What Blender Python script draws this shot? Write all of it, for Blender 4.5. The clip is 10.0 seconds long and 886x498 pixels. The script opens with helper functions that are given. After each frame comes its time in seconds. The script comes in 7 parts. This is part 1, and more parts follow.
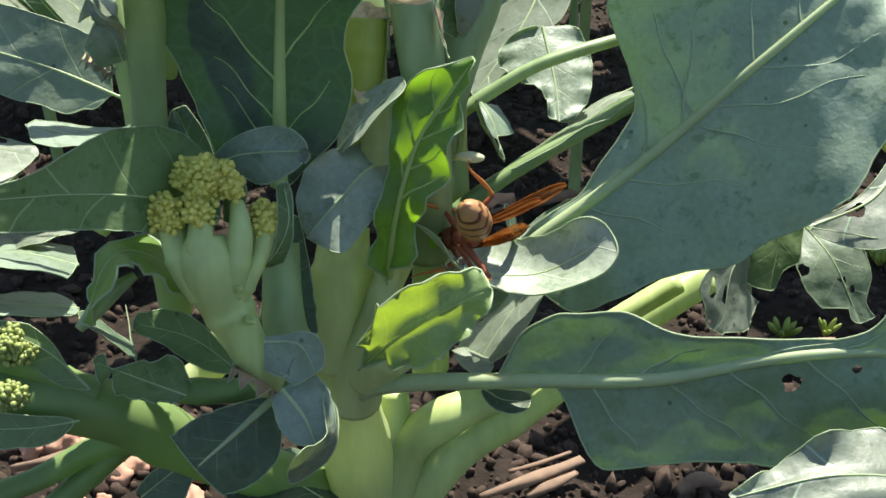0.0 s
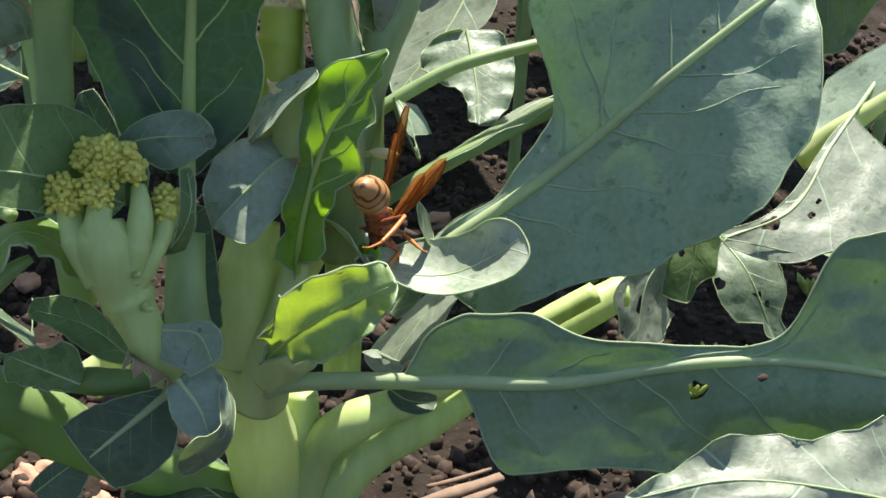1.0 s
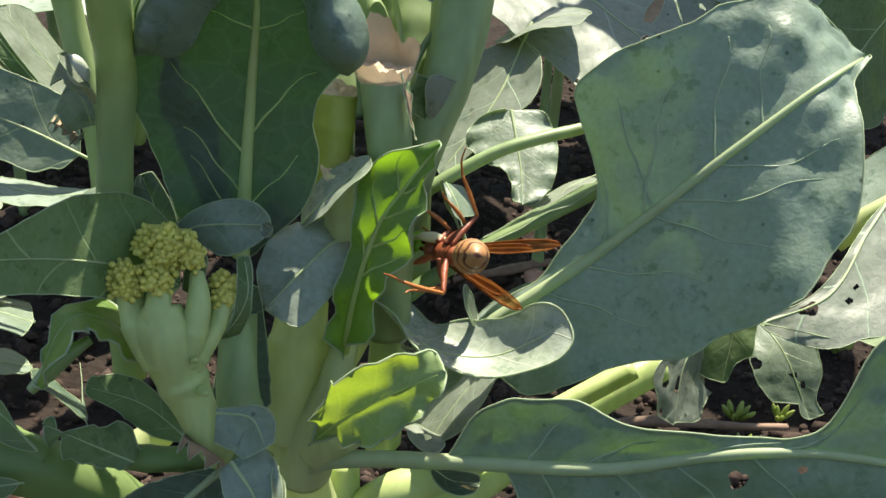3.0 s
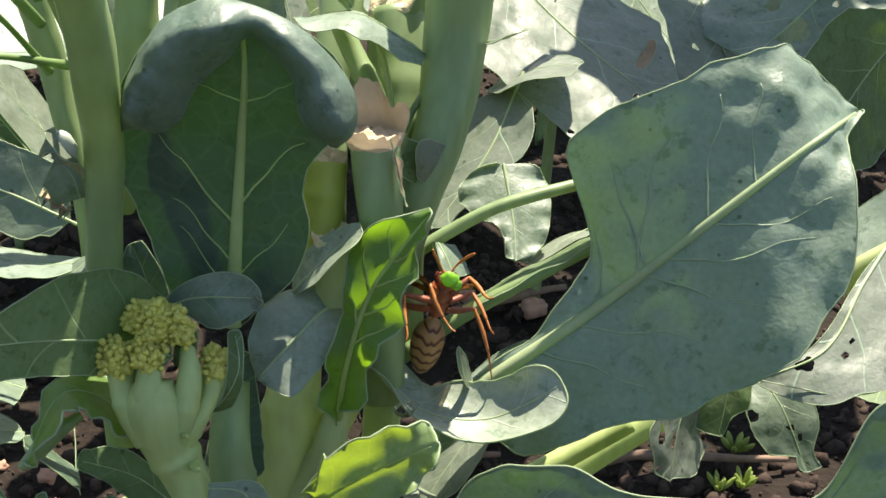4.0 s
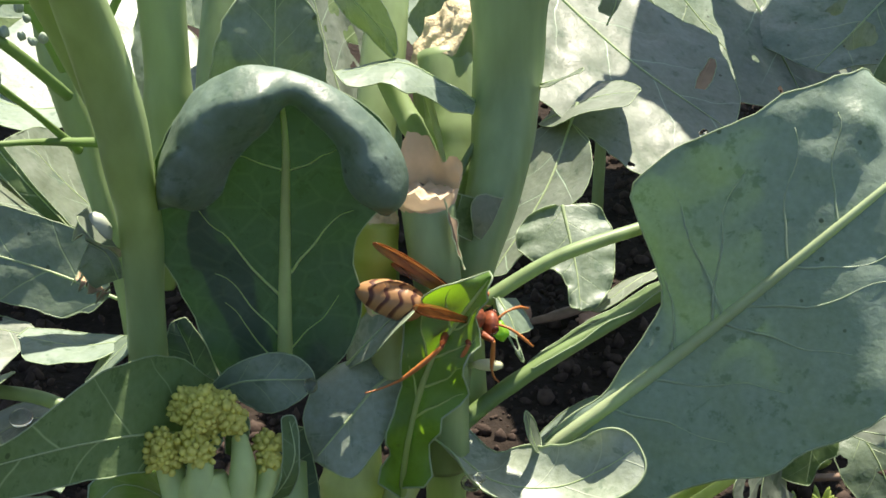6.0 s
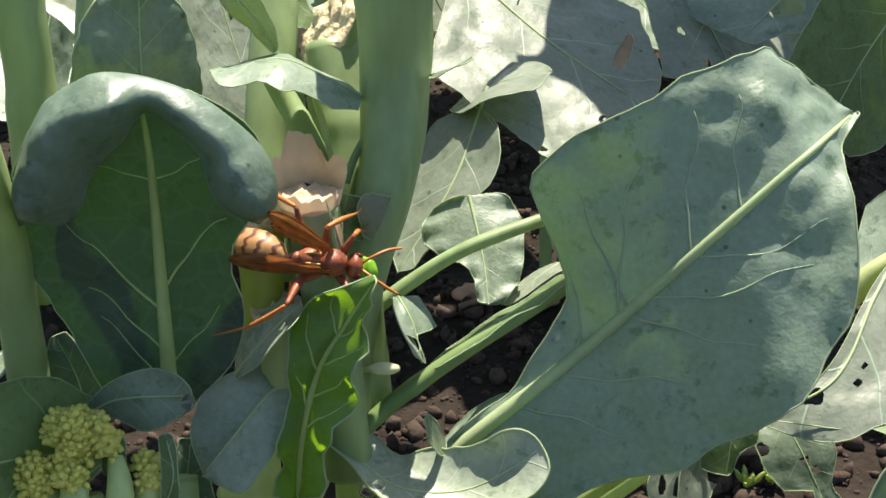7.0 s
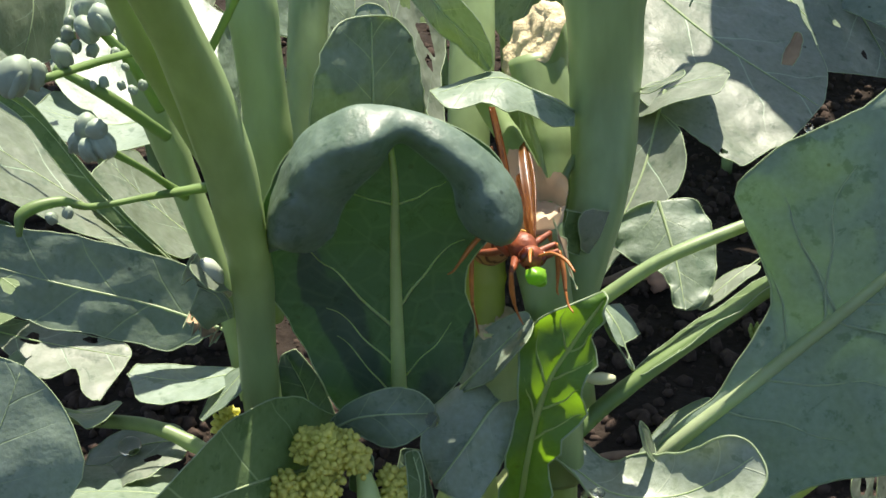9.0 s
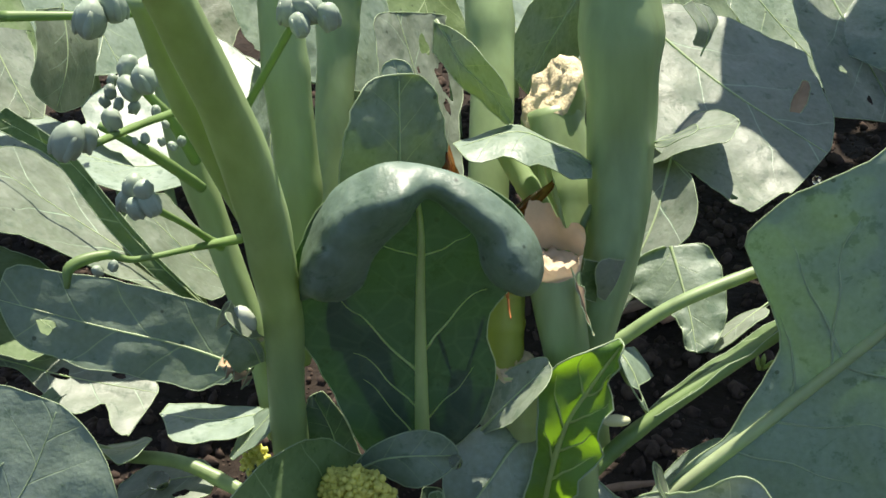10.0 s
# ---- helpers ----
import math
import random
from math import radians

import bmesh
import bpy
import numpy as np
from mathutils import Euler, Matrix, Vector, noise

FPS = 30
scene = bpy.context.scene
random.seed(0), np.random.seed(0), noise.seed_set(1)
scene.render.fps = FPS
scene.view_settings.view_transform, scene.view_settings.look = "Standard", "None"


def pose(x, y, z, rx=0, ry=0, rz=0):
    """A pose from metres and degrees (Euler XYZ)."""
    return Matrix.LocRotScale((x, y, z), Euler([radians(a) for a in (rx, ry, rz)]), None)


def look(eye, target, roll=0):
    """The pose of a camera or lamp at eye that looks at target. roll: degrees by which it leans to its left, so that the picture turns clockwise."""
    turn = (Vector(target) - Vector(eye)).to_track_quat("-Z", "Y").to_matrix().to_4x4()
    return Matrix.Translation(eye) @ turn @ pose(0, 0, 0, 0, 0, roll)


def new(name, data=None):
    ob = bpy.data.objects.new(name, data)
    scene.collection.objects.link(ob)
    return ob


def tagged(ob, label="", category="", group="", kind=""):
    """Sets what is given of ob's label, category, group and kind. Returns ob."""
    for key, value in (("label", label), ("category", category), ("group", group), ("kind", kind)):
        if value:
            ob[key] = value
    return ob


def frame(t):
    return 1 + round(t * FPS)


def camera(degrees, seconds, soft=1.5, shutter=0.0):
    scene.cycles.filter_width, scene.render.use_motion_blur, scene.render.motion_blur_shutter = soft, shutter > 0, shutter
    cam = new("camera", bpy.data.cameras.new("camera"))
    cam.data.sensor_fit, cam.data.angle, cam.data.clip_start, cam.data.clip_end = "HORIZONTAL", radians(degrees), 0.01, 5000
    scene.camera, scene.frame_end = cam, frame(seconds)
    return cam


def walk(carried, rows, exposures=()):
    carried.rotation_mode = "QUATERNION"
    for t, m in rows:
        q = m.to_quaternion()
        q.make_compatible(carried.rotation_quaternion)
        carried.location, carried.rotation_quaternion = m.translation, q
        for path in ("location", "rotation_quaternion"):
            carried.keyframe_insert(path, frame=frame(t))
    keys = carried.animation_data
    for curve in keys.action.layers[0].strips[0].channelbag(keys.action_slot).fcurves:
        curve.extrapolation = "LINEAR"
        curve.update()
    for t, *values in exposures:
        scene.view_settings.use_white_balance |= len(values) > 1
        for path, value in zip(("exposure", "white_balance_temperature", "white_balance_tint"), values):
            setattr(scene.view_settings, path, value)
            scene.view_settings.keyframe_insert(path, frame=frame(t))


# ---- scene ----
# ---- camera ----
cam = camera(39.23, 10.0, soft=1.6)
PATH = [
    (0, (0.00003, -0.21000, 0.20998), (0.00003, 0.14315, 0.02215), -0.00),
    (0.5, (0.00463, -0.21131, 0.20506), (0.01442, 0.14573, 0.02499), 1.92),
    (1, (0.00695, -0.21003, 0.20358), (0.02241, 0.14786, 0.02560), 3.10),
    (1.5, (0.00607, -0.20909, 0.20684), (0.02281, 0.15001, 0.03145), 3.67),
    (2, (0.00472, -0.21026, 0.20861), (0.02038, 0.14894, 0.03332), 3.91),
    (2.5, (-0.00124, -0.21218, 0.20855), (0.01228, 0.14831, 0.03573), 3.88),
    (3, (0.00094, -0.20948, 0.21452), (0.01154, 0.15150, 0.04254), 3.82),
    (3.2, (0.00398, -0.20693, 0.21940), (0.01563, 0.15459, 0.04863), 3.81),
    (4.5, (-0.00151, -0.20381, 0.22379), (0.00783, 0.15730, 0.05200), 2.80),
    (5, (-0.00449, -0.20396, 0.22547), (0.00619, 0.15779, 0.05511), 2.92),
    (5.2, (-0.00450, -0.20211, 0.22723), (0.00406, 0.16024, 0.05803), 2.75),
    (6.3, (0.00337, -0.18318, 0.22857), (-0.00136, 0.17400, 0.04856), -1.45),
    (6.5, (0.00672, -0.18186, 0.22845), (0.00331, 0.17393, 0.04571), -1.63),
    (7, (0.01535, -0.17824, 0.23005), (0.01326, 0.17562, 0.04357), -2.49),
    (7.5, (0.01429, -0.17976, 0.23106), (0.00853, 0.17286, 0.04232), -3.47),
    (8, (0.01093, -0.18091, 0.23205), (0.00311, 0.17044, 0.04102), -3.91),
    (8.5, (0.00119, -0.17682, 0.23851), (-0.01022, 0.17377, 0.04628), -4.49),
    (9, (-0.01114, -0.17795, 0.23987), (-0.02689, 0.17070, 0.04444), -4.66),
    (9.5, (-0.01334, -0.17991, 0.24072), (-0.02956, 0.16889, 0.04558), -4.52),
    (10, (-0.01340, -0.18263, 0.24776), (-0.03016, 0.16887, 0.05761), -4.40),
]
walk(cam, [(t, look(eye, target, roll)) for t, eye, target, roll in PATH], [(0, 1.3, 6450, 10), (2, 1.29, 6700, 11), (4, 1.28, 6850, 13), (8, 1.18, 6800, 12), (10, 1.08, 6700, 11)])

# ---- light ----
world = bpy.data.worlds.new("sky")
scene.world = world
world.use_nodes = True
wt = world.node_tree
sky = wt.nodes.new("ShaderNodeTexSky")
sky.sky_type, sky.sun_disc = "NISHITA", False
SUN_EL, SUN_AZ = 64.0, 20.0          # degrees; azimuth from +y towards +x
sky.sun_elevation, sky.sun_rotation = radians(SUN_EL), radians(SUN_AZ)
wt.links.new(sky.outputs[0], wt.nodes["Background"].inputs[0])
wt.nodes["Background"].inputs[1].default_value = 0.079
sun_data = bpy.data.lights.new("sun", "SUN")
sun_data.energy, sun_data.angle, sun_data.color = 5.0, radians(0.55), (1.0, 0.94, 0.82)
sun = new("sun", sun_data)
SUN_DIR = Vector((math.sin(radians(SUN_AZ)) * math.cos(radians(SUN_EL)), math.cos(radians(SUN_AZ)) * math.cos(radians(SUN_EL)), math.sin(radians(SUN_EL))))
sun.matrix_world = look(SUN_DIR * 3, (0, 0, 0))


# ---- materials ----
def node_material(name):
    m = bpy.data.materials.new(name)
    m.use_nodes = True
    nt = m.node_tree
    nt.nodes.clear()
    out = nt.nodes.new("ShaderNodeOutputMaterial")

    def make(kind, **kw):
        n = nt.nodes.new(kind)
        for k, val in kw.items():
            if k in n.inputs.keys():
                n.inputs[k].default_value = val
        return n

    def link(a, b):
        nt.links.new(a, b)
    return m, nt, out, make, link


def simple(name, col, rough=0.5, var=0.15, scale=400.0, bump=0.15, dist=0.0002, trans=0.0, tcol=None, spec=0.5, streak=1.0):
    m, nt, out, make, link = node_material(name)
    tc = make("ShaderNodeTexCoord")
    nz = make("ShaderNodeTexNoise", Scale=scale, Detail=6.0)
    nz2 = make("ShaderNodeTexNoise", Scale=scale * 0.15, Detail=3.0)
    mp = make("ShaderNodeMapping")
    mp.inputs["Scale"].default_value = (1.0, 1.0, streak)
    link(tc.outputs["Object"], mp.inputs["Vector"])
    link(mp.outputs["Vector"], nz.inputs["Vector"]), link(mp.outputs["Vector"], nz2.inputs["Vector"])
    ramp = make("ShaderNodeValToRGB")
    ramp.color_ramp.elements[0].position, ramp.color_ramp.elements[1].position = 0.3, 0.7
    ramp.color_ramp.elements[0].color = (*[c * (1 - var) for c in col], 1)
    ramp.color_ramp.elements[1].color = (*[min(1, c * (1 + var)) for c in col], 1)
    add = make("ShaderNodeMath")
    add.operation = "MULTIPLY_ADD"
    add.inputs[1].default_value = 0.5
    half = make("ShaderNodeMath")
    half.operation = "MULTIPLY"
    half.inputs[1].default_value = 0.5
    link(nz2.outputs["Fac"], half.inputs[0]), link(nz.outputs["Fac"], add.inputs[0]), link(half.outputs[0], add.inputs[2])
    link(add.outputs[0], ramp.inputs["Fac"])
    b = make("ShaderNodeBsdfPrincipled", Roughness=rough)
    b.inputs["Specular IOR Level"].default_value = spec
    link(ramp.outputs["Color"], b.inputs["Base Color"])
    bp = make("ShaderNodeBump", Strength=bump, Distance=dist)
    link(nz.outputs["Fac"], bp.inputs["Height"]), link(bp.outputs["Normal"], b.inputs["Normal"])
    if trans:
        tr = make("ShaderNodeBsdfTranslucent", Color=(*(tcol or col), 1))
        mix = make("ShaderNodeMixShader", Fac=trans)
        link(b.outputs[0], mix.inputs[1]), link(tr.outputs[0], mix.inputs[2]), link(mix.outputs[0], out.inputs["Surface"])
    else:
        link(b.outputs[0], out.inputs["Surface"])
    return m


def blade(name, col, vein, tcol, trans, rough=0.45, nv=4.0, spec=0.6, side_veins=1.0):
    """Leaf skin: waxy bloom, netted veins along the blade's own coordinates, light through the blade."""
    m, nt, out, make, link = node_material(name)

    def mth(op, a, b=None, c=None):
        n = nt.nodes.new("ShaderNodeMath")
        n.operation = op
        for i, x in enumerate((a, b, c)):
            if x is None:
                continue
            if isinstance(x, (int, float)):
                n.inputs[i].default_value = x
            else:
                link(x, n.inputs[i])
        return n.outputs[0]

    def rng(x, lo, hi, a=0.0, b=1.0):
        n = nt.nodes.new("ShaderNodeMapRange")
        n.interpolation_type = "SMOOTHSTEP"
        link(x, n.inputs[0])
        for i, val in enumerate((lo, hi, a, b)):
            n.inputs[i + 1].default_value = val
        return n.outputs[0]
    uv = make("ShaderNodeUVMap")
    uv.uv_map = "blade"
    sep = make("ShaderNodeSeparateXYZ")
    link(uv.outputs[0], sep.inputs[0])
    s, w = sep.outputs[0], mth("SUBTRACT", sep.outputs[1], 0.5)
    tc = make("ShaderNodeTexCoord")
    ob = make("ShaderNodeObjectInfo")
    wob = make("ShaderNodeTexNoise", Scale=70.0, Detail=2.0)
    link(tc.outputs["Object"], wob.inputs["Vector"])
    wobble = mth("MULTIPLY", mth("SUBTRACT", wob.outputs["Fac"], 0.5), 0.09)
    q = mth("ABSOLUTE", w)
    right = mth("GREATER_THAN", w, 0.0)
    x = mth("MULTIPLY", mth("ADD", mth("SUBTRACT", s, mth("MULTIPLY", mth("POWER", q, 0.85), 0.75)), wobble), nv)
    x = mth("ADD", mth("ADD", x, mth("MULTIPLY", right, 0.47)), mth("MULTIPLY", ob.outputs["Random"], 3.0))
    tri = mth("MULTIPLY", mth("ABSOLUTE", mth("SUBTRACT", mth("FRACT", x), 0.5)), 2.0)
    thick = mth("SUBTRACT", 0.062, mth("MULTIPLY", q, 0.15))
    side = rng(mth("SUBTRACT", tri, mth("SUBTRACT", 1.0, thick)), 0.0, 0.05)
    side = mth("MULTIPLY", side, rng(q, 0.30, 0.45, side_veins, 0.2 * side_veins))
    vor = make("ShaderNodeTexVoronoi", Scale=210.0)
    vor.feature = "DISTANCE_TO_EDGE"
    link(tc.outputs["Object"], vor.inputs["Vector"])
    net = rng(vor.outputs["Distance"], 0.0, 0.09, 1.0, 0.0)
    veins = mth("MAXIMUM", side, mth("MULTIPLY", net, 0.08))
    # bloom and stains
    n1 = make("ShaderNodeTexNoise", Scale=55.0, Detail=5.0, Roughness=0.6)
    n2 = make("ShaderNodeTexNoise", Scale=900.0, Detail=4.0)
    n3 = make("ShaderNodeTexNoise", Scale=240.0, Detail=6.0, Roughness=0.7)
    for n in (n1, n2, n3):
        link(tc.outputs["Object"], n.inputs["Vector"])
    tone = mth("ADD", mth("MULTIPLY", n1.outputs["Fac"], 0.6), mth("MULTIPLY", n2.outputs["Fac"], 0.4))
    tone = mth("ADD", tone, mth("MULTIPLY", mth("SUBTRACT", ob.outputs["Random"], 0.5), 0.25))
    ramp = make("ShaderNodeValToRGB")
    e = ramp.color_ramp.elements
    e[0].position, e[1].position = 0.30, 0.72
    e[0].color = (col[0] * 0.66, col[1] * 0.72, col[2] * 0.56, 1)
    e[1].color = (*[min(1, c * 1.35) for c in col], 1)
    link(tone, ramp.inputs["Fac"])
    scr = make("ShaderNodeTexNoise", Scale=95.0, Detail=7.0, Roughness=0.75, Distortion=1.8)
    link(tc.outputs["Object"], scr.inputs["Vector"])
    rub = mth("MAXIMUM", rng(n3.outputs["Fac"], 0.56, 0.64), rng(scr.outputs["Fac"], 0.62, 0.66))   # rubbed patches without bloom
    mixr = make("ShaderNodeMix")
    mixr.data_type = "RGBA"
    mixr.inputs["B"].default_value = (col[0] * 0.38, col[1] * 0.52, col[2] * 0.40, 1)
    link(mth("MULTIPLY", rub, 0.7), mixr.inputs["Factor"]), link(ramp.outputs["Color"], mixr.inputs["A"])
    mixv = make("ShaderNodeMix")
    mixv.data_type = "RGBA"
    mixv.inputs["B"].default_value = (*vein, 1)
    link(mth("MULTIPLY", veins, 0.7), mixv.inputs["Factor"]), link(mixr.outputs["Result"], mixv.inputs["A"])
    spk = make("ShaderNodeTexVoronoi", Scale=330.0)
    link(tc.outputs["Object"], spk.inputs["Vector"])
    sepc = make("ShaderNodeSeparateColor")
    link(spk.outputs["Color"], sepc.inputs[0])
    speck = mth("MULTIPLY", rng(spk.outputs["Distance"], 0.10, 0.16, 1.0, 0.0), mth("GREATER_THAN", sepc.outputs[0], 0.88))
    mixs = make("ShaderNodeMix")
    mixs.data_type = "RGBA"
    mixs.inputs["B"].default_value = (0.02, 0.025, 0.018, 1)
    link(mth("MULTIPLY", speck, 0.8), mixs.inputs["Factor"]), link(mixv.outputs["Result"], mixs.inputs["A"])
    b = make("ShaderNodeBsdfPrincipled", Roughness=rough)
    b.inputs["Specular IOR Level"].default_value = spec
    link(mixs.outputs["Result"], b.inputs["Base Color"])
    link(mth("ADD", mth("MULTIPLY", n1.outputs["Fac"], 0.25), rough - 0.12), b.inputs["Roughness"])
    puck = make("ShaderNodeTexVoronoi", Scale=150.0)
    puck.feature = "SMOOTH_F1"
    link(tc.outputs["Object"], puck.inputs["Vector"])
    hgt = mth("ADD", mth("MULTIPLY", veins, -0.06), mth("ADD", mth("MULTIPLY", n1.outputs["Fac"], 0.9), mth("MULTIPLY", n3.outputs["Fac"], 0.25)))
    hgt = mth("ADD", hgt, mth("MULTIPLY", puck.outputs["Distance"], -0.7))
    bp = make("ShaderNodeBump", Strength=0.75, Distance=0.0011)
    link(hgt, bp.inputs["Height"]), link(bp.outputs["Normal"], b.inputs["Normal"])
    tr = make("ShaderNodeBsdfTranslucent")
    mixt = make("ShaderNodeMix")
    mixt.data_type = "RGBA"
    mixt.inputs["A"].default_value = (*tcol, 1)
    mixt.inputs["B"].default_value = (min(1, tcol[0] * 1.7), min(1, tcol[1] * 1.4), tcol[2] * 1.6, 1)
    link(side, mixt.inputs["Factor"]), link(mixt.outputs["Result"], tr.inputs["Color"])
    mix = make("ShaderNodeMixShader", Fac=trans)
    link(b.outputs[0], mix.inputs[1]), link(tr.outputs[0], mix.inputs[2]), link(mix.outputs[0], out.inputs["Surface"])
    return m


PALE_VEIN = (0.34, 0.44, 0.24)
glaucous = blade("leaf_blue_green", (0.186, 0.240, 0.192), PALE_VEIN, (0.20, 0.36, 0.03), 0.12)
mid_leaf = blade("leaf_mid_green", (0.115, 0.172, 0.078), PALE_VEIN, (0.20, 0.38, 0.03), 0.14, rough=0.58, spec=0.35)
# darker leaf copy for inner and lower leaves, with their shade in the colour
shaded_leaf = blade("leaf_shaded", (0.058, 0.098, 0.060), PALE_VEIN, (0.07, 0.22, 0.02), 0.07, rough=0.55)
# near-black colour holds the shade on the blade below its hood
hood_shade_blade = blade("leaf_hood_shade", (0.027, 0.052, 0.037), PALE_VEIN, (0.08, 0.28, 0.03), 0.05, rough=0.55, side_veins=0.1)
pale_leaf = blade("leaf_bloom", (0.176, 0.202, 0.166), (0.34, 0.48, 0.33), (0.25, 0.38, 0.08), 0.12, rough=0.5)
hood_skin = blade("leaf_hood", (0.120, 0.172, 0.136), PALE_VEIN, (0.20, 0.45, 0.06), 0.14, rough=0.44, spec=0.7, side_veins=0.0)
plain_glaucous = blade("leaf_blue_green_smooth", (0.184, 0.246, 0.194), PALE_VEIN, (0.20, 0.42, 0.05), 0.17, side_veins=0.12)
vein_mat = simple("leaf_vein", (0.37, 0.47, 0.31), 0.45, trans=0.25, tcol=(0.40, 0.60, 0.12))
bright_vein = simple("leaf_vein_bright", (0.52, 0.64, 0.28), 0.45, trans=0.4, tcol=(0.6, 0.8, 0.15))
young_leaf = blade("leaf_young", (0.085, 0.175, 0.030), (0.40, 0.54, 0.16), (0.30, 0.58, 0.02), 0.36, side_veins=0.1)
bloom_leaf = blade("leaf_heavy_bloom", (0.255, 0.300, 0.255), (0.36, 0.44, 0.34), (0.25, 0.38, 0.08), 0.12, rough=0.5, side_veins=0.5)
curl_leaf = blade("leaf_curled", (0.150, 0.255, 0.060), PALE_VEIN, (0.36, 0.62, 0.03), 0.38, side_veins=0.5)
waxy_young = blade("leaf_young_waxy", (0.25, 0.35, 0.15), (0.45, 0.54, 0.22), (0.48, 0.70, 0.04), 0.26, side_veins=0.4)
white_wax = blade("leaf_white_wax", (0.31, 0.355, 0.300), (0.42, 0.48, 0.36), (0.3, 0.4, 0.1), 0.1, rough=0.42)
margin = simple("leaf_margin", (0.36, 0.46, 0.28), 0.45, trans=0.3, tcol=(0.5, 0.6, 0.3))
rib_mat = simple("midrib", (0.48, 0.58, 0.34), 0.4, trans=0.35, tcol=(0.5, 0.7, 0.2))
young_rib = simple("young_midrib", (0.46, 0.56, 0.20), 0.45, trans=0.4, tcol=(0.5, 0.7, 0.05))
dry_leaf = simple("dry_papery", (0.34, 0.24, 0.15), 0.8, var=0.55, scale=260.0, bump=0.6, dist=0.0006, trans=0.15)
papery = simple("papery_tan", (0.62, 0.49, 0.33), 0.85, var=0.4, scale=220.0, bump=0.6, dist=0.0006, trans=0.2)
cut_face = simple("cut_face", (0.66, 0.55, 0.34), 0.85, var=0.4, scale=700.0, bump=0.9, dist=0.0008)
bud_mat = simple("flower_bud", (0.76, 0.73, 0.17), 0.5, var=0.25, scale=300.0, trans=0.25, tcol=(0.7, 0.7, 0.15))
# bud colour darkened to hold the shade on the lower left heads
dim_bud = simple("shaded_bud", (0.22, 0.27, 0.07), 0.5, var=0.25, scale=300.0)
grey_bud = simple("grey_bud", (0.27, 0.335, 0.25), 0.5, var=0.4, scale=420.0, bump=0.4)
straw = simple("straw", (0.19, 0.125, 0.085), 0.85, var=0.4, scale=300.0, bump=0.5)
stone = simple("stone", (0.44, 0.25, 0.17), 0.85, var=0.3, scale=200.0, bump=0.5, dist=0.0006)
weed = simple("weed_green", (0.30, 0.38, 0.09), 0.45, var=0.25, trans=0.25, tcol=(0.5, 0.6, 0.05))
wasp_skin = simple("wasp_skin", (0.235, 0.060, 0.022), 0.48, var=0.6, scale=1100.0, bump=0.8)
wasp_leg = simple("wasp_leg", (0.43, 0.150, 0.035), 0.45, var=0.4, scale=900.0)
wasp_eye = simple("wasp_eye", (0.10, 0.020, 0.008), 0.18, var=0.2, scale=900.0)
prey_mat = simple("prey_green", (0.25, 0.52, 0.04), 0.35, var=0.2, scale=500.0, trans=0.35, tcol=(0.35, 0.75, 0.04))
stalk = simple("stalk_green", (0.285, 0.390, 0.185), 0.42, var=0.36, scale=330.0, trans=0.22, tcol=(0.50, 0.66, 0.10), streak=0.22)
mid_stalk = simple("leaf_roll", (0.200, 0.300, 0.105), 0.45, var=0.3, scale=200.0, trans=0.3, tcol=(0.25, 0.45, 0.05), streak=0.22)
yellow_stalk = simple("stalk_yellow", (0.36, 0.44, 0.10), 0.45, trans=0.3, tcol=(0.7, 0.75, 0.05))
floret_stalk = simple("floret_stalk", (0.48, 0.59, 0.23), 0.45, var=0.3, scale=330.0, trans=0.2, tcol=(0.5, 0.7, 0.1), streak=0.22)
pale_bud = simple("pale_bud", (0.62, 0.64, 0.40), 0.5, var=0.3, scale=500.0, trans=0.25, tcol=(0.7, 0.7, 0.3))
waxy_bud = simple("waxy_bud", (0.42, 0.47, 0.38), 0.4, var=0.2, scale=250.0)
pale_stalk = simple("stalk_pale", (0.58, 0.66, 0.33), 0.45, scale=330.0, var=0.3, trans=0.38, tcol=(0.66, 0.76, 0.30), streak=0.22)
soil = simple("soil", (0.024, 0.018, 0.014), 0.95, var=0.5, scale=300.0, bump=0.8, dist=0.002, spec=0.15)
clod_mat = simple("clod", (0.060, 0.043, 0.034), 0.95, var=0.5, scale=500.0, bump=0.6, dist=0.0008, spec=0.15)


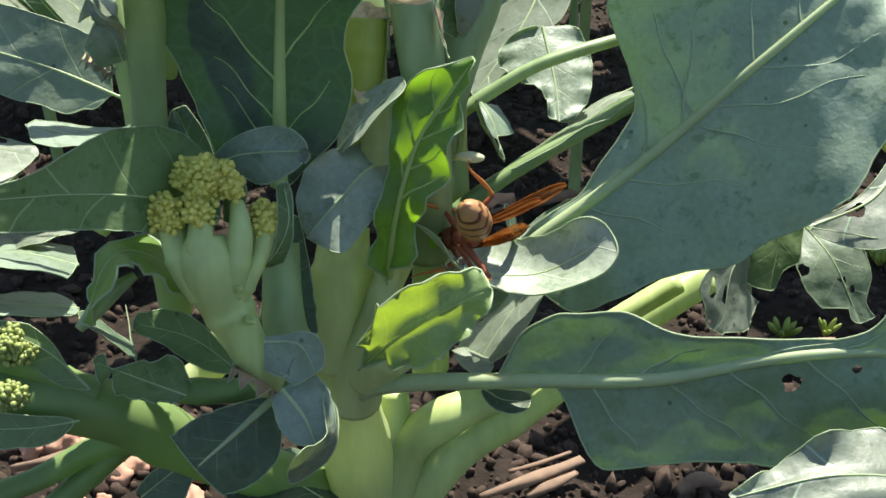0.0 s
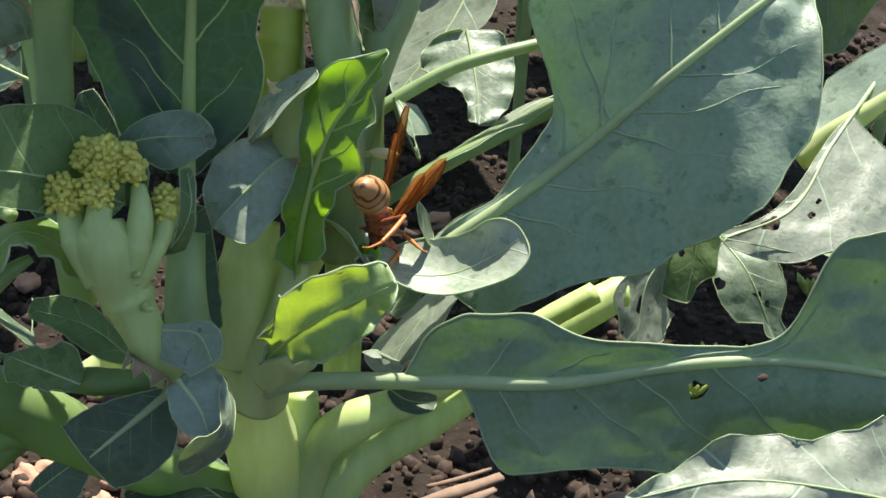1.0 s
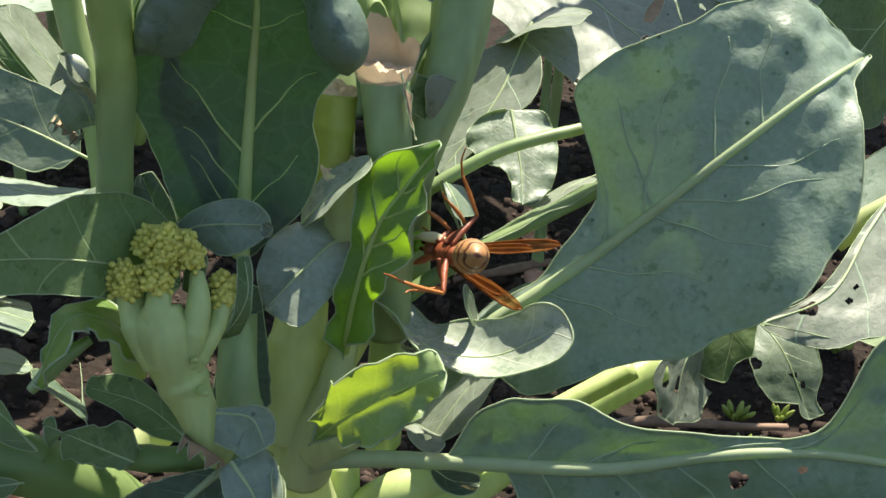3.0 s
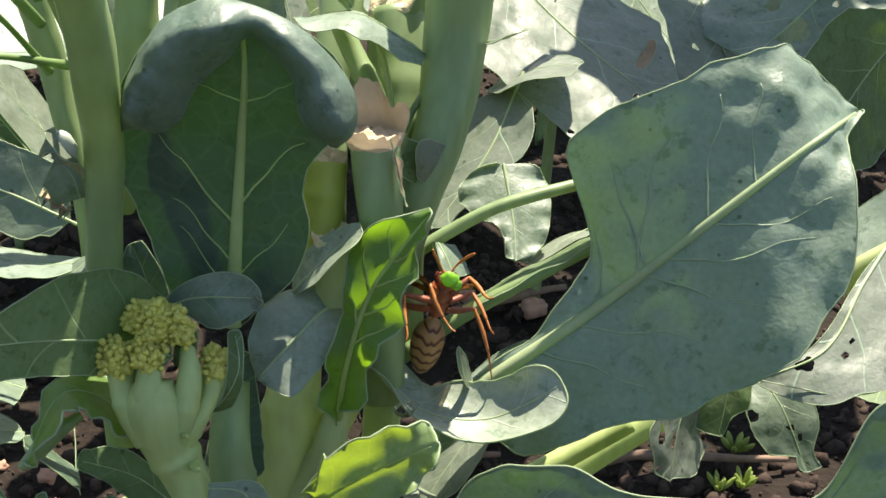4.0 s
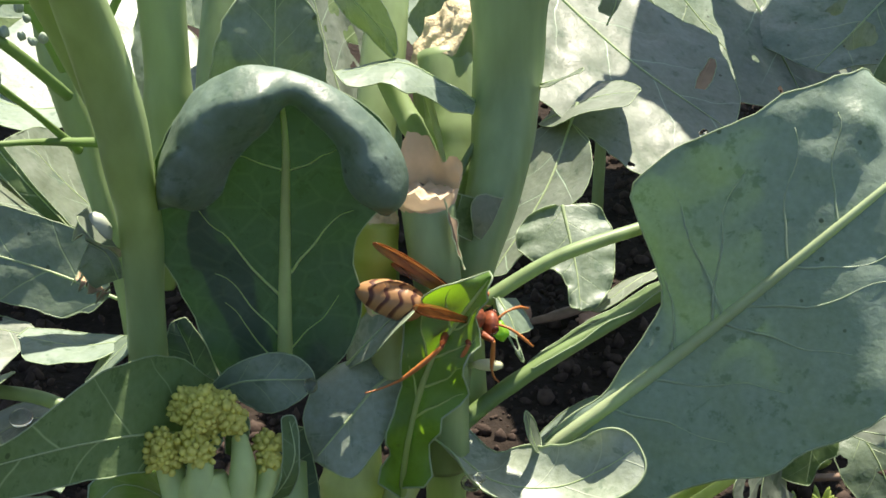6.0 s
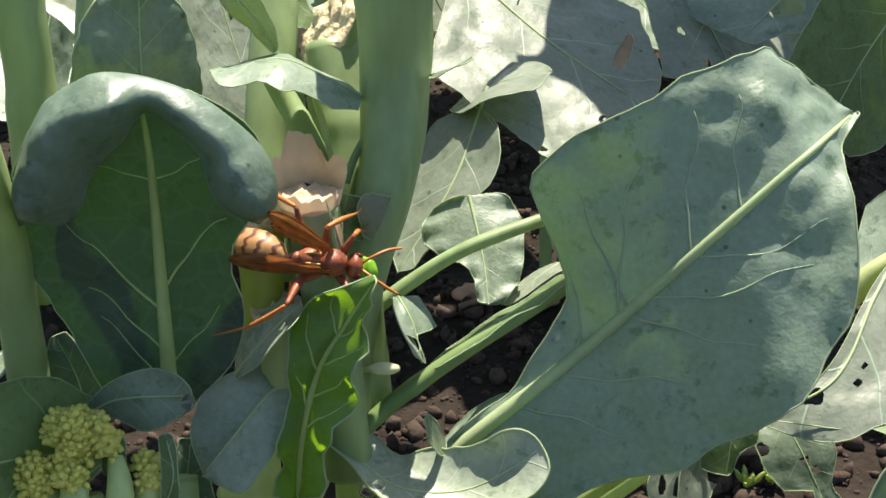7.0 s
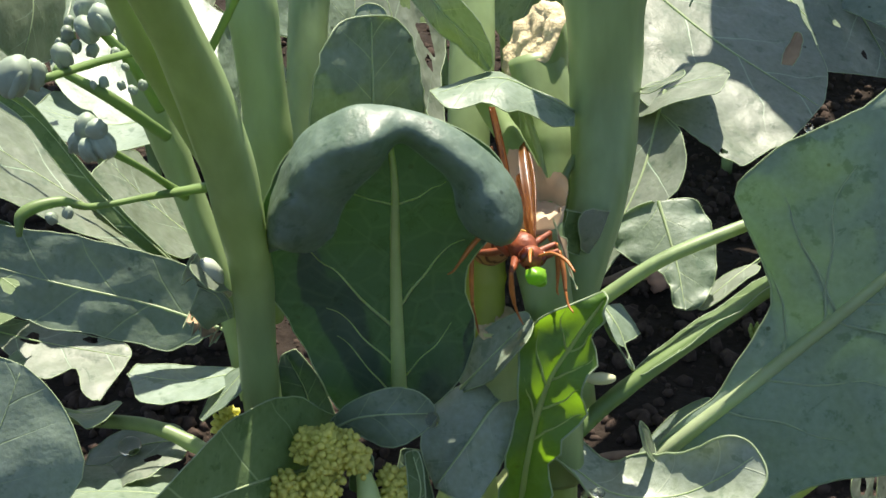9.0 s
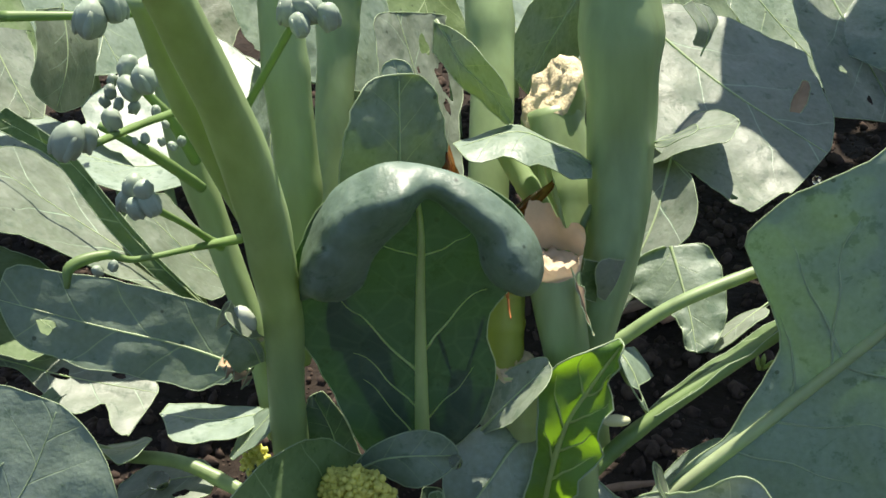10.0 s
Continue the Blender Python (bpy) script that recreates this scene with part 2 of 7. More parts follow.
def banded():
    """Abdomen: brown bands scalloped over straw yellow."""
    m, nt, out, make, link = node_material("wasp_abdomen")
    tc = make("ShaderNodeTexCoord")
    sep = make("ShaderNodeSeparateXYZ")
    link(tc.outputs["Object"], sep.inputs[0])
    nz = make("ShaderNodeTexNoise", Scale=420.0, Detail=3.0)
    link(tc.outputs["Object"], nz.inputs["Vector"])

    def mth(op, a, c):
        n = nt.nodes.new("ShaderNodeMath")
        n.operation = op
        for i, x in enumerate((a, c)):
            if isinstance(x, (int, float)):
                n.inputs[i].default_value = x
            else:
                link(x, n.inputs[i])
        return n.outputs[0]
    y = mth("MULTIPLY", mth("ABSOLUTE", sep.outputs[1], 0), 900.0)
    wav = mth("MULTIPLY", mth("SINE", mth("MULTIPLY", y, 3.0), 0), 0.16)
    x = mth("ADD", mth("ADD", mth("MULTIPLY", sep.outputs[0], 480.0), wav), mth("MULTIPLY", nz.outputs["Fac"], 0.35))
    ramp = make("ShaderNodeValToRGB")
    e = ramp.color_ramp.elements
    e[0].position, e[0].color = 0.22, (0.085, 0.024, 0.009, 1)
    e[1].position, e[1].color = 0.40, (0.36, 0.190, 0.074, 1)
    link(mth("FRACT", x, 0), ramp.inputs["Fac"])
    b = make("ShaderNodeBsdfPrincipled", Roughness=0.5)
    link(ramp.outputs["Color"], b.inputs["Base Color"])
    bp = make("ShaderNodeBump", Strength=0.4, Distance=0.0002)
    link(mth("FRACT", x, 0), bp.inputs["Height"]), link(bp.outputs["Normal"], b.inputs["Normal"])
    link(b.outputs[0], out.inputs["Surface"])
    return m


def wing_film():
    m, nt, out, make, link = node_material("wasp_wing")
    tc = make("ShaderNodeTexCoord")
    mp = make("ShaderNodeMapping")
    mp.inputs["Scale"].default_value = (0.12, 1.0, 1.0)
    link(tc.outputs["Object"], mp.inputs["Vector"])
    fold = make("ShaderNodeTexNoise", Scale=2600.0, Detail=3.0)
    link(mp.outputs["Vector"], fold.inputs["Vector"])
    ramp = make("ShaderNodeValToRGB")
    e = ramp.color_ramp.elements
    e[0].position, e[0].color = 0.35, (0.15, 0.050, 0.014, 1)
    e[1].position, e[1].color = 0.62, (0.30, 0.115, 0.028, 1)
    link(fold.outputs["Fac"], ramp.inputs["Fac"])
    b = make("ShaderNodeBsdfPrincipled", Roughness=0.25)
    tr = make("ShaderNodeBsdfTranslucent")
    tp = make("ShaderNodeBsdfTransparent", Color=(1.0, 0.72, 0.40, 1))
    link(ramp.outputs["Color"], b.inputs["Base Color"]), link(ramp.outputs["Color"], tr.inputs["Color"])
    m1, m2 = make("ShaderNodeMixShader", Fac=0.45), make("ShaderNodeMixShader", Fac=0.22)
    link(b.outputs[0], m1.inputs[1]), link(tr.outputs[0], m1.inputs[2])
    link(m1.outputs[0], m2.inputs[1]), link(tp.outputs[0], m2.inputs[2]), link(m2.outputs[0], out.inputs["Surface"])
    return m


def clear_water():
    m, nt, out, make, link = node_material("water")
    b = make("ShaderNodeBsdfPrincipled", Roughness=0.02, IOR=1.333)
    b.inputs["Transmission Weight"].default_value = 1.0
    link(b.outputs[0], out.inputs["Surface"])
    return m


wasp_bands, wing_mat, water_mat = banded(), wing_film(), clear_water()


# ---- mesh tools ----
def part(name, bm, material, parent, label=""):
    me = bpy.data.meshes.new(name)
    bm.to_mesh(me)
    bm.free()
    for m in (material if isinstance(material, (list, tuple)) else [material]):
        me.materials.append(m)
    me.shade_smooth()
    ob = new(name, me)
    ob.parent = parent
    if label:
        tagged(ob, label)
    return ob


def spline(pts, n):
    """n points at even steps on a smooth line through pts."""
    p = np.array(pts, float)
    k = len(p)
    if k == 2:
        return p[0] + (p[1] - p[0]) * np.linspace(0, 1, n)[:, None]
    ln = np.r_[0, np.cumsum(np.linalg.norm(np.diff(p[:, :3], axis=0), axis=1))]
    out = []
    for s in np.linspace(0, ln[-1], n):
        i = min(max(int(np.searchsorted(ln, s)) - 1, 0), k - 2)
        u = (s - ln[i]) / (ln[i + 1] - ln[i])
        a, b = max(i - 1, 0), min(i + 2, k - 1)
        h = ln[i + 1] - ln[i]
        m0, m1 = (p[i + 1] - p[a]) / (ln[i + 1] - ln[a]) * h, (p[b] - p[i]) / (ln[b] - ln[i]) * h
        out.append((2 * u**3 - 3 * u * u + 1) * p[i] + (u**3 - 2 * u * u + u) * m0 + (3 * u * u - 2 * u**3) * p[i + 1] + (u**3 - u * u) * m1)
    return np.array(out)


def tube(bm, pts, radii, seg=12, ridges=0, rough=0.0, cap=True, mat=0):
    pts = [Vector(p) for p in pts]
    n, rings, up = len(pts), [], None
    for i, p in enumerate(pts):
        t = (pts[min(i + 1, n - 1)] - pts[max(i - 1, 0)]).normalized()
        if up is None:
            up = t.orthogonal().normalized()
        up = (up - t * up.dot(t)).normalized()
        b = t.cross(up)
        ring = []
        for j in range(seg):
            a = 2 * math.pi * j / seg
            r = radii[i] * (1 + (0.06 * math.cos(ridges * a) if ridges else 0) + rough * noise.noise((p * 90 + Vector((math.cos(a), math.sin(a), 0)))))
            ring.append(bm.verts.new(p + (up * math.cos(a) + b * math.sin(a)) * r))
        rings.append(ring)
    for i in range(n - 1):
        for j in range(seg):
            f = bm.faces.new((rings[i][j], rings[i][(j + 1) % seg], rings[i + 1][(j + 1) % seg], rings[i + 1][j]))
            f.material_index = mat
    if cap:
        bm.faces.new(rings[0][::-1]).material_index = mat
        bm.faces.new(rings[-1]).material_index = mat


def stem(parent, name, pts, radii, mat, label="", ridges=0):
    """A stalk through pts (metres) with radii in mm."""
    line = spline([(*p, r / 1000) for p, r in zip(pts, radii)], max(12, 9 * len(pts)))
    bm = bmesh.new()
    rnd = random.Random(int(abs(pts[0][0] * 1e5 + radii[0] * 1e3)))
    knots = [rnd.uniform(0.1, 0.9) for _ in range(2 if name == "stalk" else 1)]
    swell = [1 + sum(0.09 * math.exp(-((i / (len(line) - 1) - k) / 0.035) ** 2) for k in knots) for i in range(len(line))]
    tube(bm, line[:, :3], line[:, 3] * np.array(swell), 18, ridges, 0.09)
    return part(name, bm, mat, parent, label)


def leaf(parent, ribline, side, left, right, mat, cup=0.0, ripple=0.0, rib=1.0, holes=(), label="", name="leaf", seed=0, sweep=0.0, sweep_from=0.8, pucker=0.0, pucker_from=0.42, jagged=0.035, ribmat=None, veins=(), veinmat=None, brim=0.10):
    """A blade along ribline (metres); left and right: half widths in mm at even steps, left towards side; ripple: mm of wave at
    the margin; rib: midrib radius in mm at the base; holes: (place along, offset across, radius in metres, stretch);
    veins: (from along, side, to along, share of the half width, mm)."""
    ln = sum((Vector(b) - Vector(a)).length for a, b in zip(ribline, ribline[1:]))
    fine = 0.0007 if holes else 0.0013
    n = int(min(170 if holes else 110, max(24, ln / fine)))
    wide = max(max(left), max(right)) / 1000
    nw = int(min(80 if holes else 50, max(8, wide / fine)))
    along = [(1 - math.cos(math.pi * i / (n - 1))) / 2 for i in range(n)]
    dense = spline(ribline, 401)
    c = np.stack([np.interp(along, np.linspace(0, 1, 401), dense[:, i]) for i in range(3)], 1)
    many = np.array(side if isinstance(side[0], tuple) else [side] * len(ribline), float)
    steps = np.r_[0, np.cumsum([(Vector(q) - Vector(p)).length for p, q in zip(ribline, ribline[1:])])] / ln
    bend = np.interp(along, steps, cup) if isinstance(cup, list) else [cup] * n
    sides = np.stack([np.interp(along, steps, many[:, i]) for i in range(3)], 1)
    k = np.linspace(0, n - 1, len(left))
    grid = spline([(i, 0, 0, a / 1000, b / 1000) for i, a, b in zip(k, left, right)], n)
    rnd = random.Random(int(abs(ribline[0][0] * 1e5 + ribline[-1][2] * 3e5)) + seed)
    ph, fr = rnd.uniform(0, 6), rnd.uniform(7, 11)
    bm = bmesh.new()
    uvl = bm.loops.layers.uv.new("blade")
    rows, frames = [], []
    for i in range(n):
        p = Vector(c[i])
        t = (Vector(c[min(i + 1, n - 1)]) - Vector(c[max(i - 1, 0)])).normalized()
        sv = Vector(sides[i])
        b = (sv - t * sv.dot(t)).normalized()
        nm = t.cross(b)
        frames.append((p, t, b, nm))
        row = []
        for j in range(-nw, nw + 1):
            f = abs(j) / nw
            jag = 1 + jagged * noise.noise(Vector((along[i] * 14, 7.0 * (j > 0), ph))) + jagged * 0.5 * noise.noise(Vector((along[i] * 37, 3.0 * (j > 0), ph)))
            w = max(0.00002, grid[i][3 if j > 0 else 4]) * jag * f * (1 if j > 0 else -1)
            q = p + b * w + t * (sweep * f * f * max(0.0, (along[i] - sweep_from) / (1 - sweep_from)))
            h = bend[i] * w * w / max(wide, 1e-4)
            h += ripple / 1000 * f**3 * math.sin(fr * 2 * math.pi * along[i] * 0.6 + ph + (2 if j > 0 else 0))
            h += 0.0008 * noise.noise(q * 120) * min(1, 3 * f) + 0.0003 * noise.noise(q * 330) * min(1, 3 * f)
            if pucker:
                u = min(1.0, max(0.0, (along[i] - pucker_from) / 0.3))
                h += pucker / 1000 * u * (0.7 * noise.noise(q * 52) + 0.55 * abs(noise.noise(q * 110)) + 0.28 * noise.noise(q * 230)) * min(1, 4 * f)
            v = bm.verts.new(q + nm * h)
            row.append((v, along[i], 0.5 + w / max(ln, 1e-4)))
        rows.append(row)
    info = {v: (a, b) for row in rows for v, a, b in row}
    for i in range(n - 1):
        for j in range(2 * nw):
            f = bm.faces.new((rows[i][j][0], rows[i][j + 1][0], rows[i + 1][j + 1][0], rows[i + 1][j][0]))
            for lp in f.loops:
                lp[uvl].uv = info[lp.vert]
    left_line = [rows[i][-1][0].co.copy() for i in range(n)]
    tip_line = [v.co.copy() for v, _, _ in rows[-1]] if wide * 0.1 < max(left[-1], right[-1]) / 1000 else [rows[-1][nw][0].co.copy()]
    right_line = [rows[i][0][0].co.copy() for i in range(n)]
    for s, w, r, st in holes:
        def radius(v):
            a, b = info[v]
            ds, dw = (a - s) * ln / st, (b - 0.5) * ln - w
            an = math.atan2(dw, ds)
            return math.hypot(ds, dw) / (r * (1 + 0.18 * math.sin(3 * an + s * 40) + 0.1 * math.sin(5 * an)))
        gone = [f for f in bm.faces if sum(radius(v) for v in f.verts) / 4 < 1]
        edge = {v for f in gone for v in f.verts}
        bmesh.ops.delete(bm, geom=gone, context="FACES")
        for v in edge:
            if v.is_valid and 0.3 < radius(v) < 3:
                i = min(range(n), key=lambda a: abs(along[a] - info[v][0]))
                p, t, b, nm = frames[i]
                a, bb = info[v]
                ds, dw = (a - s) * ln, (bb - 0.5) * ln - w
                g = 1 / radius(v) - 1
                v.co += t * ds * g + b * dw * g
    loop = left_line[:-1] + tip_line[::-1] + right_line[-2::-1]
    tube(bm, loop, [brim / 1000] * len(loop), 5, cap=False, mat=1)
    skin = [[v.co.copy() if v.is_valid else None for v, _, _ in row] for row in rows] if veins else None
    ob = part(name, bm, [mat, margin], parent, label)
    for s0, which, s1, reach, thick in veins:
        # a side vein from the rib at s0 to the share reach of the half width at s1
        line = []
        for k in range(15):
            u = k / 14
            fi = float(np.interp(s0 + (s1 - s0) * (u ** 1.15 + 0.07 * math.sin(11 * u + s0 * 60) * u), along, range(n)))
            fj = nw + which * nw * min(0.97, reach * u)
            i, j = min(n - 2, int(fi)), min(2 * nw - 1, int(fj))
            four = (skin[i][j], skin[i][j + 1], skin[i + 1][j], skin[i + 1][j + 1])
            if None not in four:
                line.append(four[0].lerp(four[1], fj - j).lerp(four[2].lerp(four[3], fj - j), fi - i))
        line = spline([tuple(p) for p in line[::2]], 16)
        bm = bmesh.new()
        tube(bm, line, [thick / 1000 * (0.75 - 0.6 * k / 15) for k in range(16)], 7)
        part("side_vein", bm, veinmat or vein_mat, ob)
    if rib > 0:
        bm = bmesh.new()
        m = n - 3
        tube(bm, [frames[i][0] for i in range(m)], [rib / 1000 * (1 - 0.88 * i / m) for i in range(m)], 10, cap=True)
        part("midrib", bm, ribmat or rib_mat, ob)
    return ob


# ---- ground ----
def ground():
    bm = bmesh.new()
    xs = np.r_[[-400, -60, -8, -1.5], np.linspace(-0.5, 0.7, 150), [1.6, 8, 60, 400]]
    ys = np.r_[[-400, -60, -8, -1.5], np.linspace(-0.2, 1.0, 150), [1.8, 8, 60, 400]]
    vs = [[bm.verts.new((x, y, 0.006 * noise.noise((x * 25, y * 25, 0)) + 0.003 * noise.noise((x * 80, y * 80, 3)) - 0.002)) for x in xs] for y in ys]
    for j in range(len(ys) - 1):
        for i in range(len(xs) - 1):
            bm.faces.new((vs[j][i], vs[j][i + 1], vs[j + 1][i + 1], vs[j + 1][i]))
    ob = part("ground", bm, soil, None)
    return tagged(ob, "dark brown crumbly garden soil", "soil", kind="structure")


ground()


def thing(name, label, category, at):
    ob = new(name)
    ob.location = at
    return tagged(ob, label, category)


plant = thing("broccoli_plant", "blue-green broccoli plant with side shoots and flower buds", "plant", (0, 0, 0))
neighbour = thing("cabbage_plant", "neighbouring brassica plant with pale holed leaves over the soil", "plant", (0, 0, 0))
back_plant = thing("cabbage_plant", "brassica plant behind with broad grey-green leaves", "plant", (0, 0, 0))
left_plant = thing("cabbage_plant", "brassica plant with tattered leaves and water drops", "plant", (0, 0, 0))

stem(plant, "stalk", [(0.0089, 0.0152, 0.2042), (0.0084, 0.0103, 0.1904), (0.0081, 0.0063, 0.1785), (0.0081, 0.0038, 0.1647), (0.0064, -0.0028, 0.1523), (0.0028, -0.0090, 0.1407), (-0.0003, -0.0108, 0.1283), (-0.0021, -0.0109, 0.1103), (-0.0027, -0.0059, 0.0750)], [6.39, 6.03, 5.92, 5.43, 4.63, 3.74, 3.27, 3.31, 3.65], stalk, ridges=5)
stem(plant, "stalk", [(-0.0462, -0.0610, 0.2163), (-0.0459, -0.0565, 0.2108), (-0.0455, -0.0510, 0.2033), (-0.0445, -0.0450, 0.1933), (-0.0440, -0.0400, 0.1835), (-0.0442, -0.0330, 0.1684), (-0.0450, -0.0275, 0.1541), (-0.0463, -0.0250, 0.1435), (-0.0476, -0.0235, 0.1274), (-0.0472, -0.0204, 0.0969)], [2.5, 2.6, 2.75, 3.0, 3.3, 3.45, 3.15, 3.1, 3.1, 3.1], stalk, label="leaning waxy green flower stalk", ridges=4)
stem(plant, "side_branch", [(-0.0512, -0.0480, 0.2090), (-0.0505, -0.0420, 0.1965), (-0.0487, -0.0365, 0.1845), (-0.0455, -0.0320, 0.1700)], [1.7, 1.9, 2.0, 1.8], stalk)
stem(plant, "stalk", [(-0.0422, -0.0015, 0.2085), (-0.0429, -0.0083, 0.1868), (-0.0426, -0.0119, 0.1710), (-0.0435, -0.0151, 0.1561), (-0.0460, -0.0168, 0.1395)], [3.49, 3.49, 3.42, 3.25, 2.58], stalk, ridges=4)
stem(plant, "stalk", [(-0.0641, 0.0062, 0.2006), (-0.0617, -0.0031, 0.1741), (-0.0579, -0.0052, 0.1569), (-0.0537, -0.0095, 0.1397), (-0.0515, -0.0121, 0.1215)], [2.72, 2.53, 2.39, 2.22, 2.30], stalk)
stem(plant, "stalk", [(-0.0355, 0.0264, 0.1984), (-0.0387, 0.0133, 0.1738), (-0.0405, 0.0031, 0.1546), (-0.0427, -0.0063, 0.1369)], [3.64, 3.27, 3.00, 2.73], stalk)
stem(plant, "stalk", [(-0.0121, 0.0427, 0.1933), (-0.0124, 0.0245, 0.1680), (-0.0142, 0.0099, 0.1495), (-0.0136, 0.0001, 0.1311)], [4.43, 4.15, 3.79, 3.79], stalk, ridges=4)
stem(plant, "cut_stalk", [(-0.0022, 0.0163, 0.1660), (-0.0007, 0.0102, 0.1566), (0.0000, 0.0030, 0.1454), (-0.0009, -0.0017, 0.1320), (-0.0006, -0.0057, 0.1112)], [4.63, 4.91, 4.99, 5.03, 5.18], stalk, ridges=3)
stem(plant, "cut_stalk", [(-0.0047, -0.0137, 0.1512), (-0.0042, -0.0155, 0.1463), (-0.0031, -0.0180, 0.1373), (-0.0023, -0.0195, 0.1233), (-0.0023, -0.0177, 0.1065)], [4.21, 4.05, 3.82, 3.72, 3.99], stalk, label="pale green stalk stub with dried top", ridges=3)
stem(plant, "cut_stalk", [(-0.0125, -0.0134, 0.1481), (-0.0127, -0.0151, 0.1427), (-0.0130, -0.0171, 0.1344), (-0.0139, -0.0169, 0.1258)], [3.43, 3.35, 3.29, 3.36], yellow_stalk, label="yellow-green stalk stub in the sun")
stem(plant, "cut_stalk", [(-0.0110, -0.0194, 0.1368), (-0.0108, -0.0203, 0.1329), (-0.0098, -0.0215, 0.1262)], [2.96, 3.07, 3.10], pale_stalk)
stem(plant, "leaf_stalk", [(-0.0053, 0.0038, 0.1648), (-0.0033, 0.0004, 0.1583), (-0.0019, -0.0030, 0.1519)], [0.54, 0.54, 0.45], pale_stalk)
stem(plant, "leaf_stalk", [(-0.0122, 0.0087, 0.1651), (-0.0097, 0.0065, 0.1610), (-0.0048, 0.0002, 0.1535), (-0.0029, -0.0033, 0.1470)], [1.56, 1.84, 1.82, 1.64], stalk)
stem(plant, "leaf_stalk", [(0.0028, -0.0009, 0.1560), (0.0011, -0.0023, 0.1534), (-0.0002, -0.0039, 0.1503)], [0.63, 0.63, 0.63], stalk)
stem(plant, "main_stem", [(-0.0063, -0.0167, 0.1084), (-0.0124, -0.0190, 0.0994), (-0.0171, -0.0210, 0.0913), (-0.0189, -0.0218, 0.0808), (-0.0160, -0.0182, 0.0653), (-0.0163, -0.0139, 0.0466), (-0.0209, 0.0065, -0.0628), (-0.0240, 0.0118, -0.1557)], [2.98, 4.51, 6.07, 6.70, 6.74, 7.67, 11.61, 14.20], pale_stalk, ridges=4)
stem(plant, "side_shoot", [(-0.0167, -0.0190, 0.1129), (-0.0174, -0.0227, 0.1060), (-0.0184, -0.0245, 0.0981), (-0.0194, -0.0247, 0.0888)], [4.14, 4.87, 5.16, 4.76], pale_stalk)
stem(plant, "side_shoot", [(-0.0089, -0.0259, 0.1089), (-0.0112, -0.0281, 0.1003), (-0.0143, -0.0265, 0.0900), (-0.0167, -0.0240, 0.0811)], [2.10, 2.89, 4.47, 5.62], pale_stalk)
stem(plant, "side_shoot", [(-0.0061, -0.0299, 0.1013), (-0.0090, -0.0308, 0.0951), (-0.0133, -0.0274, 0.0882)], [2.86, 4.34, 4.47], pale_stalk)
stem(plant, "pale_branch", [(0.0543, 0.0135, 0.0846), (0.0385, 0.0055, 0.0786), (0.0199, -0.0044, 0.0689), (0.0018, -0.0102, 0.0579), (-0.0073, -0.0117, 0.0462), (-0.0148, -0.0096, 0.0278)], [3.49, 4.01, 4.51, 4.96, 5.73, 6.56], floret_stalk, label="thick pale green branch in the sun")
stem(plant, "pale_branch", [(0.0461, 0.0020, 0.0898), (0.0292, -0.0045, 0.0821), (0.0127, -0.0114, 0.0736), (0.0007, -0.0156, 0.0701), (-0.0070, -0.0148, 0.0628), (-0.0106, -0.0144, 0.0500), (-0.0146, -0.0112, 0.0293)], [2.21, 2.41, 3.05, 3.78, 4.39, 5.07, 5.92], floret_stalk)
stem(plant, "pale_branch", [(-0.0097, -0.0114, 0.0736), (-0.0103, -0.0143, 0.0637), (-0.0151, -0.0144, 0.0500)], [3.26, 4.17, 5.07], floret_stalk)
stem(plant, "floret_stem", [(-0.0272, -0.0470, 0.0990), (-0.0290, -0.0480, 0.1040), (-0.0312, -0.0474, 0.1092), (-0.0333, -0.0466, 0.1140), (-0.0345, -0.0468, 0.1180), (-0.0352, -0.0468, 0.1216), (-0.0356, -0.0456, 0.1246)], [2.6, 2.9, 3.4, 4.0, 4.4, 4.3, 2.9], floret_stalk, label="thick pale green flower head stalk", ridges=3)
stem(plant, "floret_branch", [(-0.0358, -0.0470, 0.1160), (-0.0388, -0.0466, 0.1204), (-0.0402, -0.0450, 0.1240), (-0.0408, -0.0441, 0.1268)], [3.0, 2.3, 2.0, 2.0], floret_stalk)
stem(plant, "floret_branch", [(-0.0345, -0.0480, 0.1165), (-0.0352, -0.0486, 0.1212), (-0.0358, -0.0474, 0.1248), (-0.0358, -0.0440, 0.1280)], [3.1, 2.5, 2.1, 1.2], floret_stalk)
stem(plant, "floret_branch", [(-0.0328, -0.0472, 0.1165), (-0.0308, -0.0466, 0.1212), (-0.0302, -0.0448, 0.1254), (-0.0310, -0.0416, 0.1290)], [3.0, 2.2, 1.8, 1.0], floret_stalk)
stem(plant, "floret_branch", [(-0.0316, -0.0466, 0.1150), (-0.0292, -0.0456, 0.1184), (-0.0276, -0.0440, 0.1212), (-0.0270, -0.0420, 0.1240)], [2.3, 1.7, 1.5, 1.9], floret_stalk)
stem(plant, "leaf_scar", [(-0.0292, -0.0495, 0.1126), (-0.0284, -0.0512, 0.1132), (-0.0280, -0.0519, 0.1137)], [0.8, 0.55, 0.3], floret_stalk)
stem(plant, "leaf_scar", [(-0.0306, -0.0490, 0.1176), (-0.0300, -0.0503, 0.1182), (-0.0297, -0.0508, 0.1187)], [0.6, 0.45, 0.25], floret_stalk)
stem(plant, "side_shoot", [(-0.0251, -0.0370, 0.0970), (-0.0263, -0.0349, 0.1054), (-0.0265, -0.0297, 0.1152)], [3.76, 3.35, 2.98], stalk)
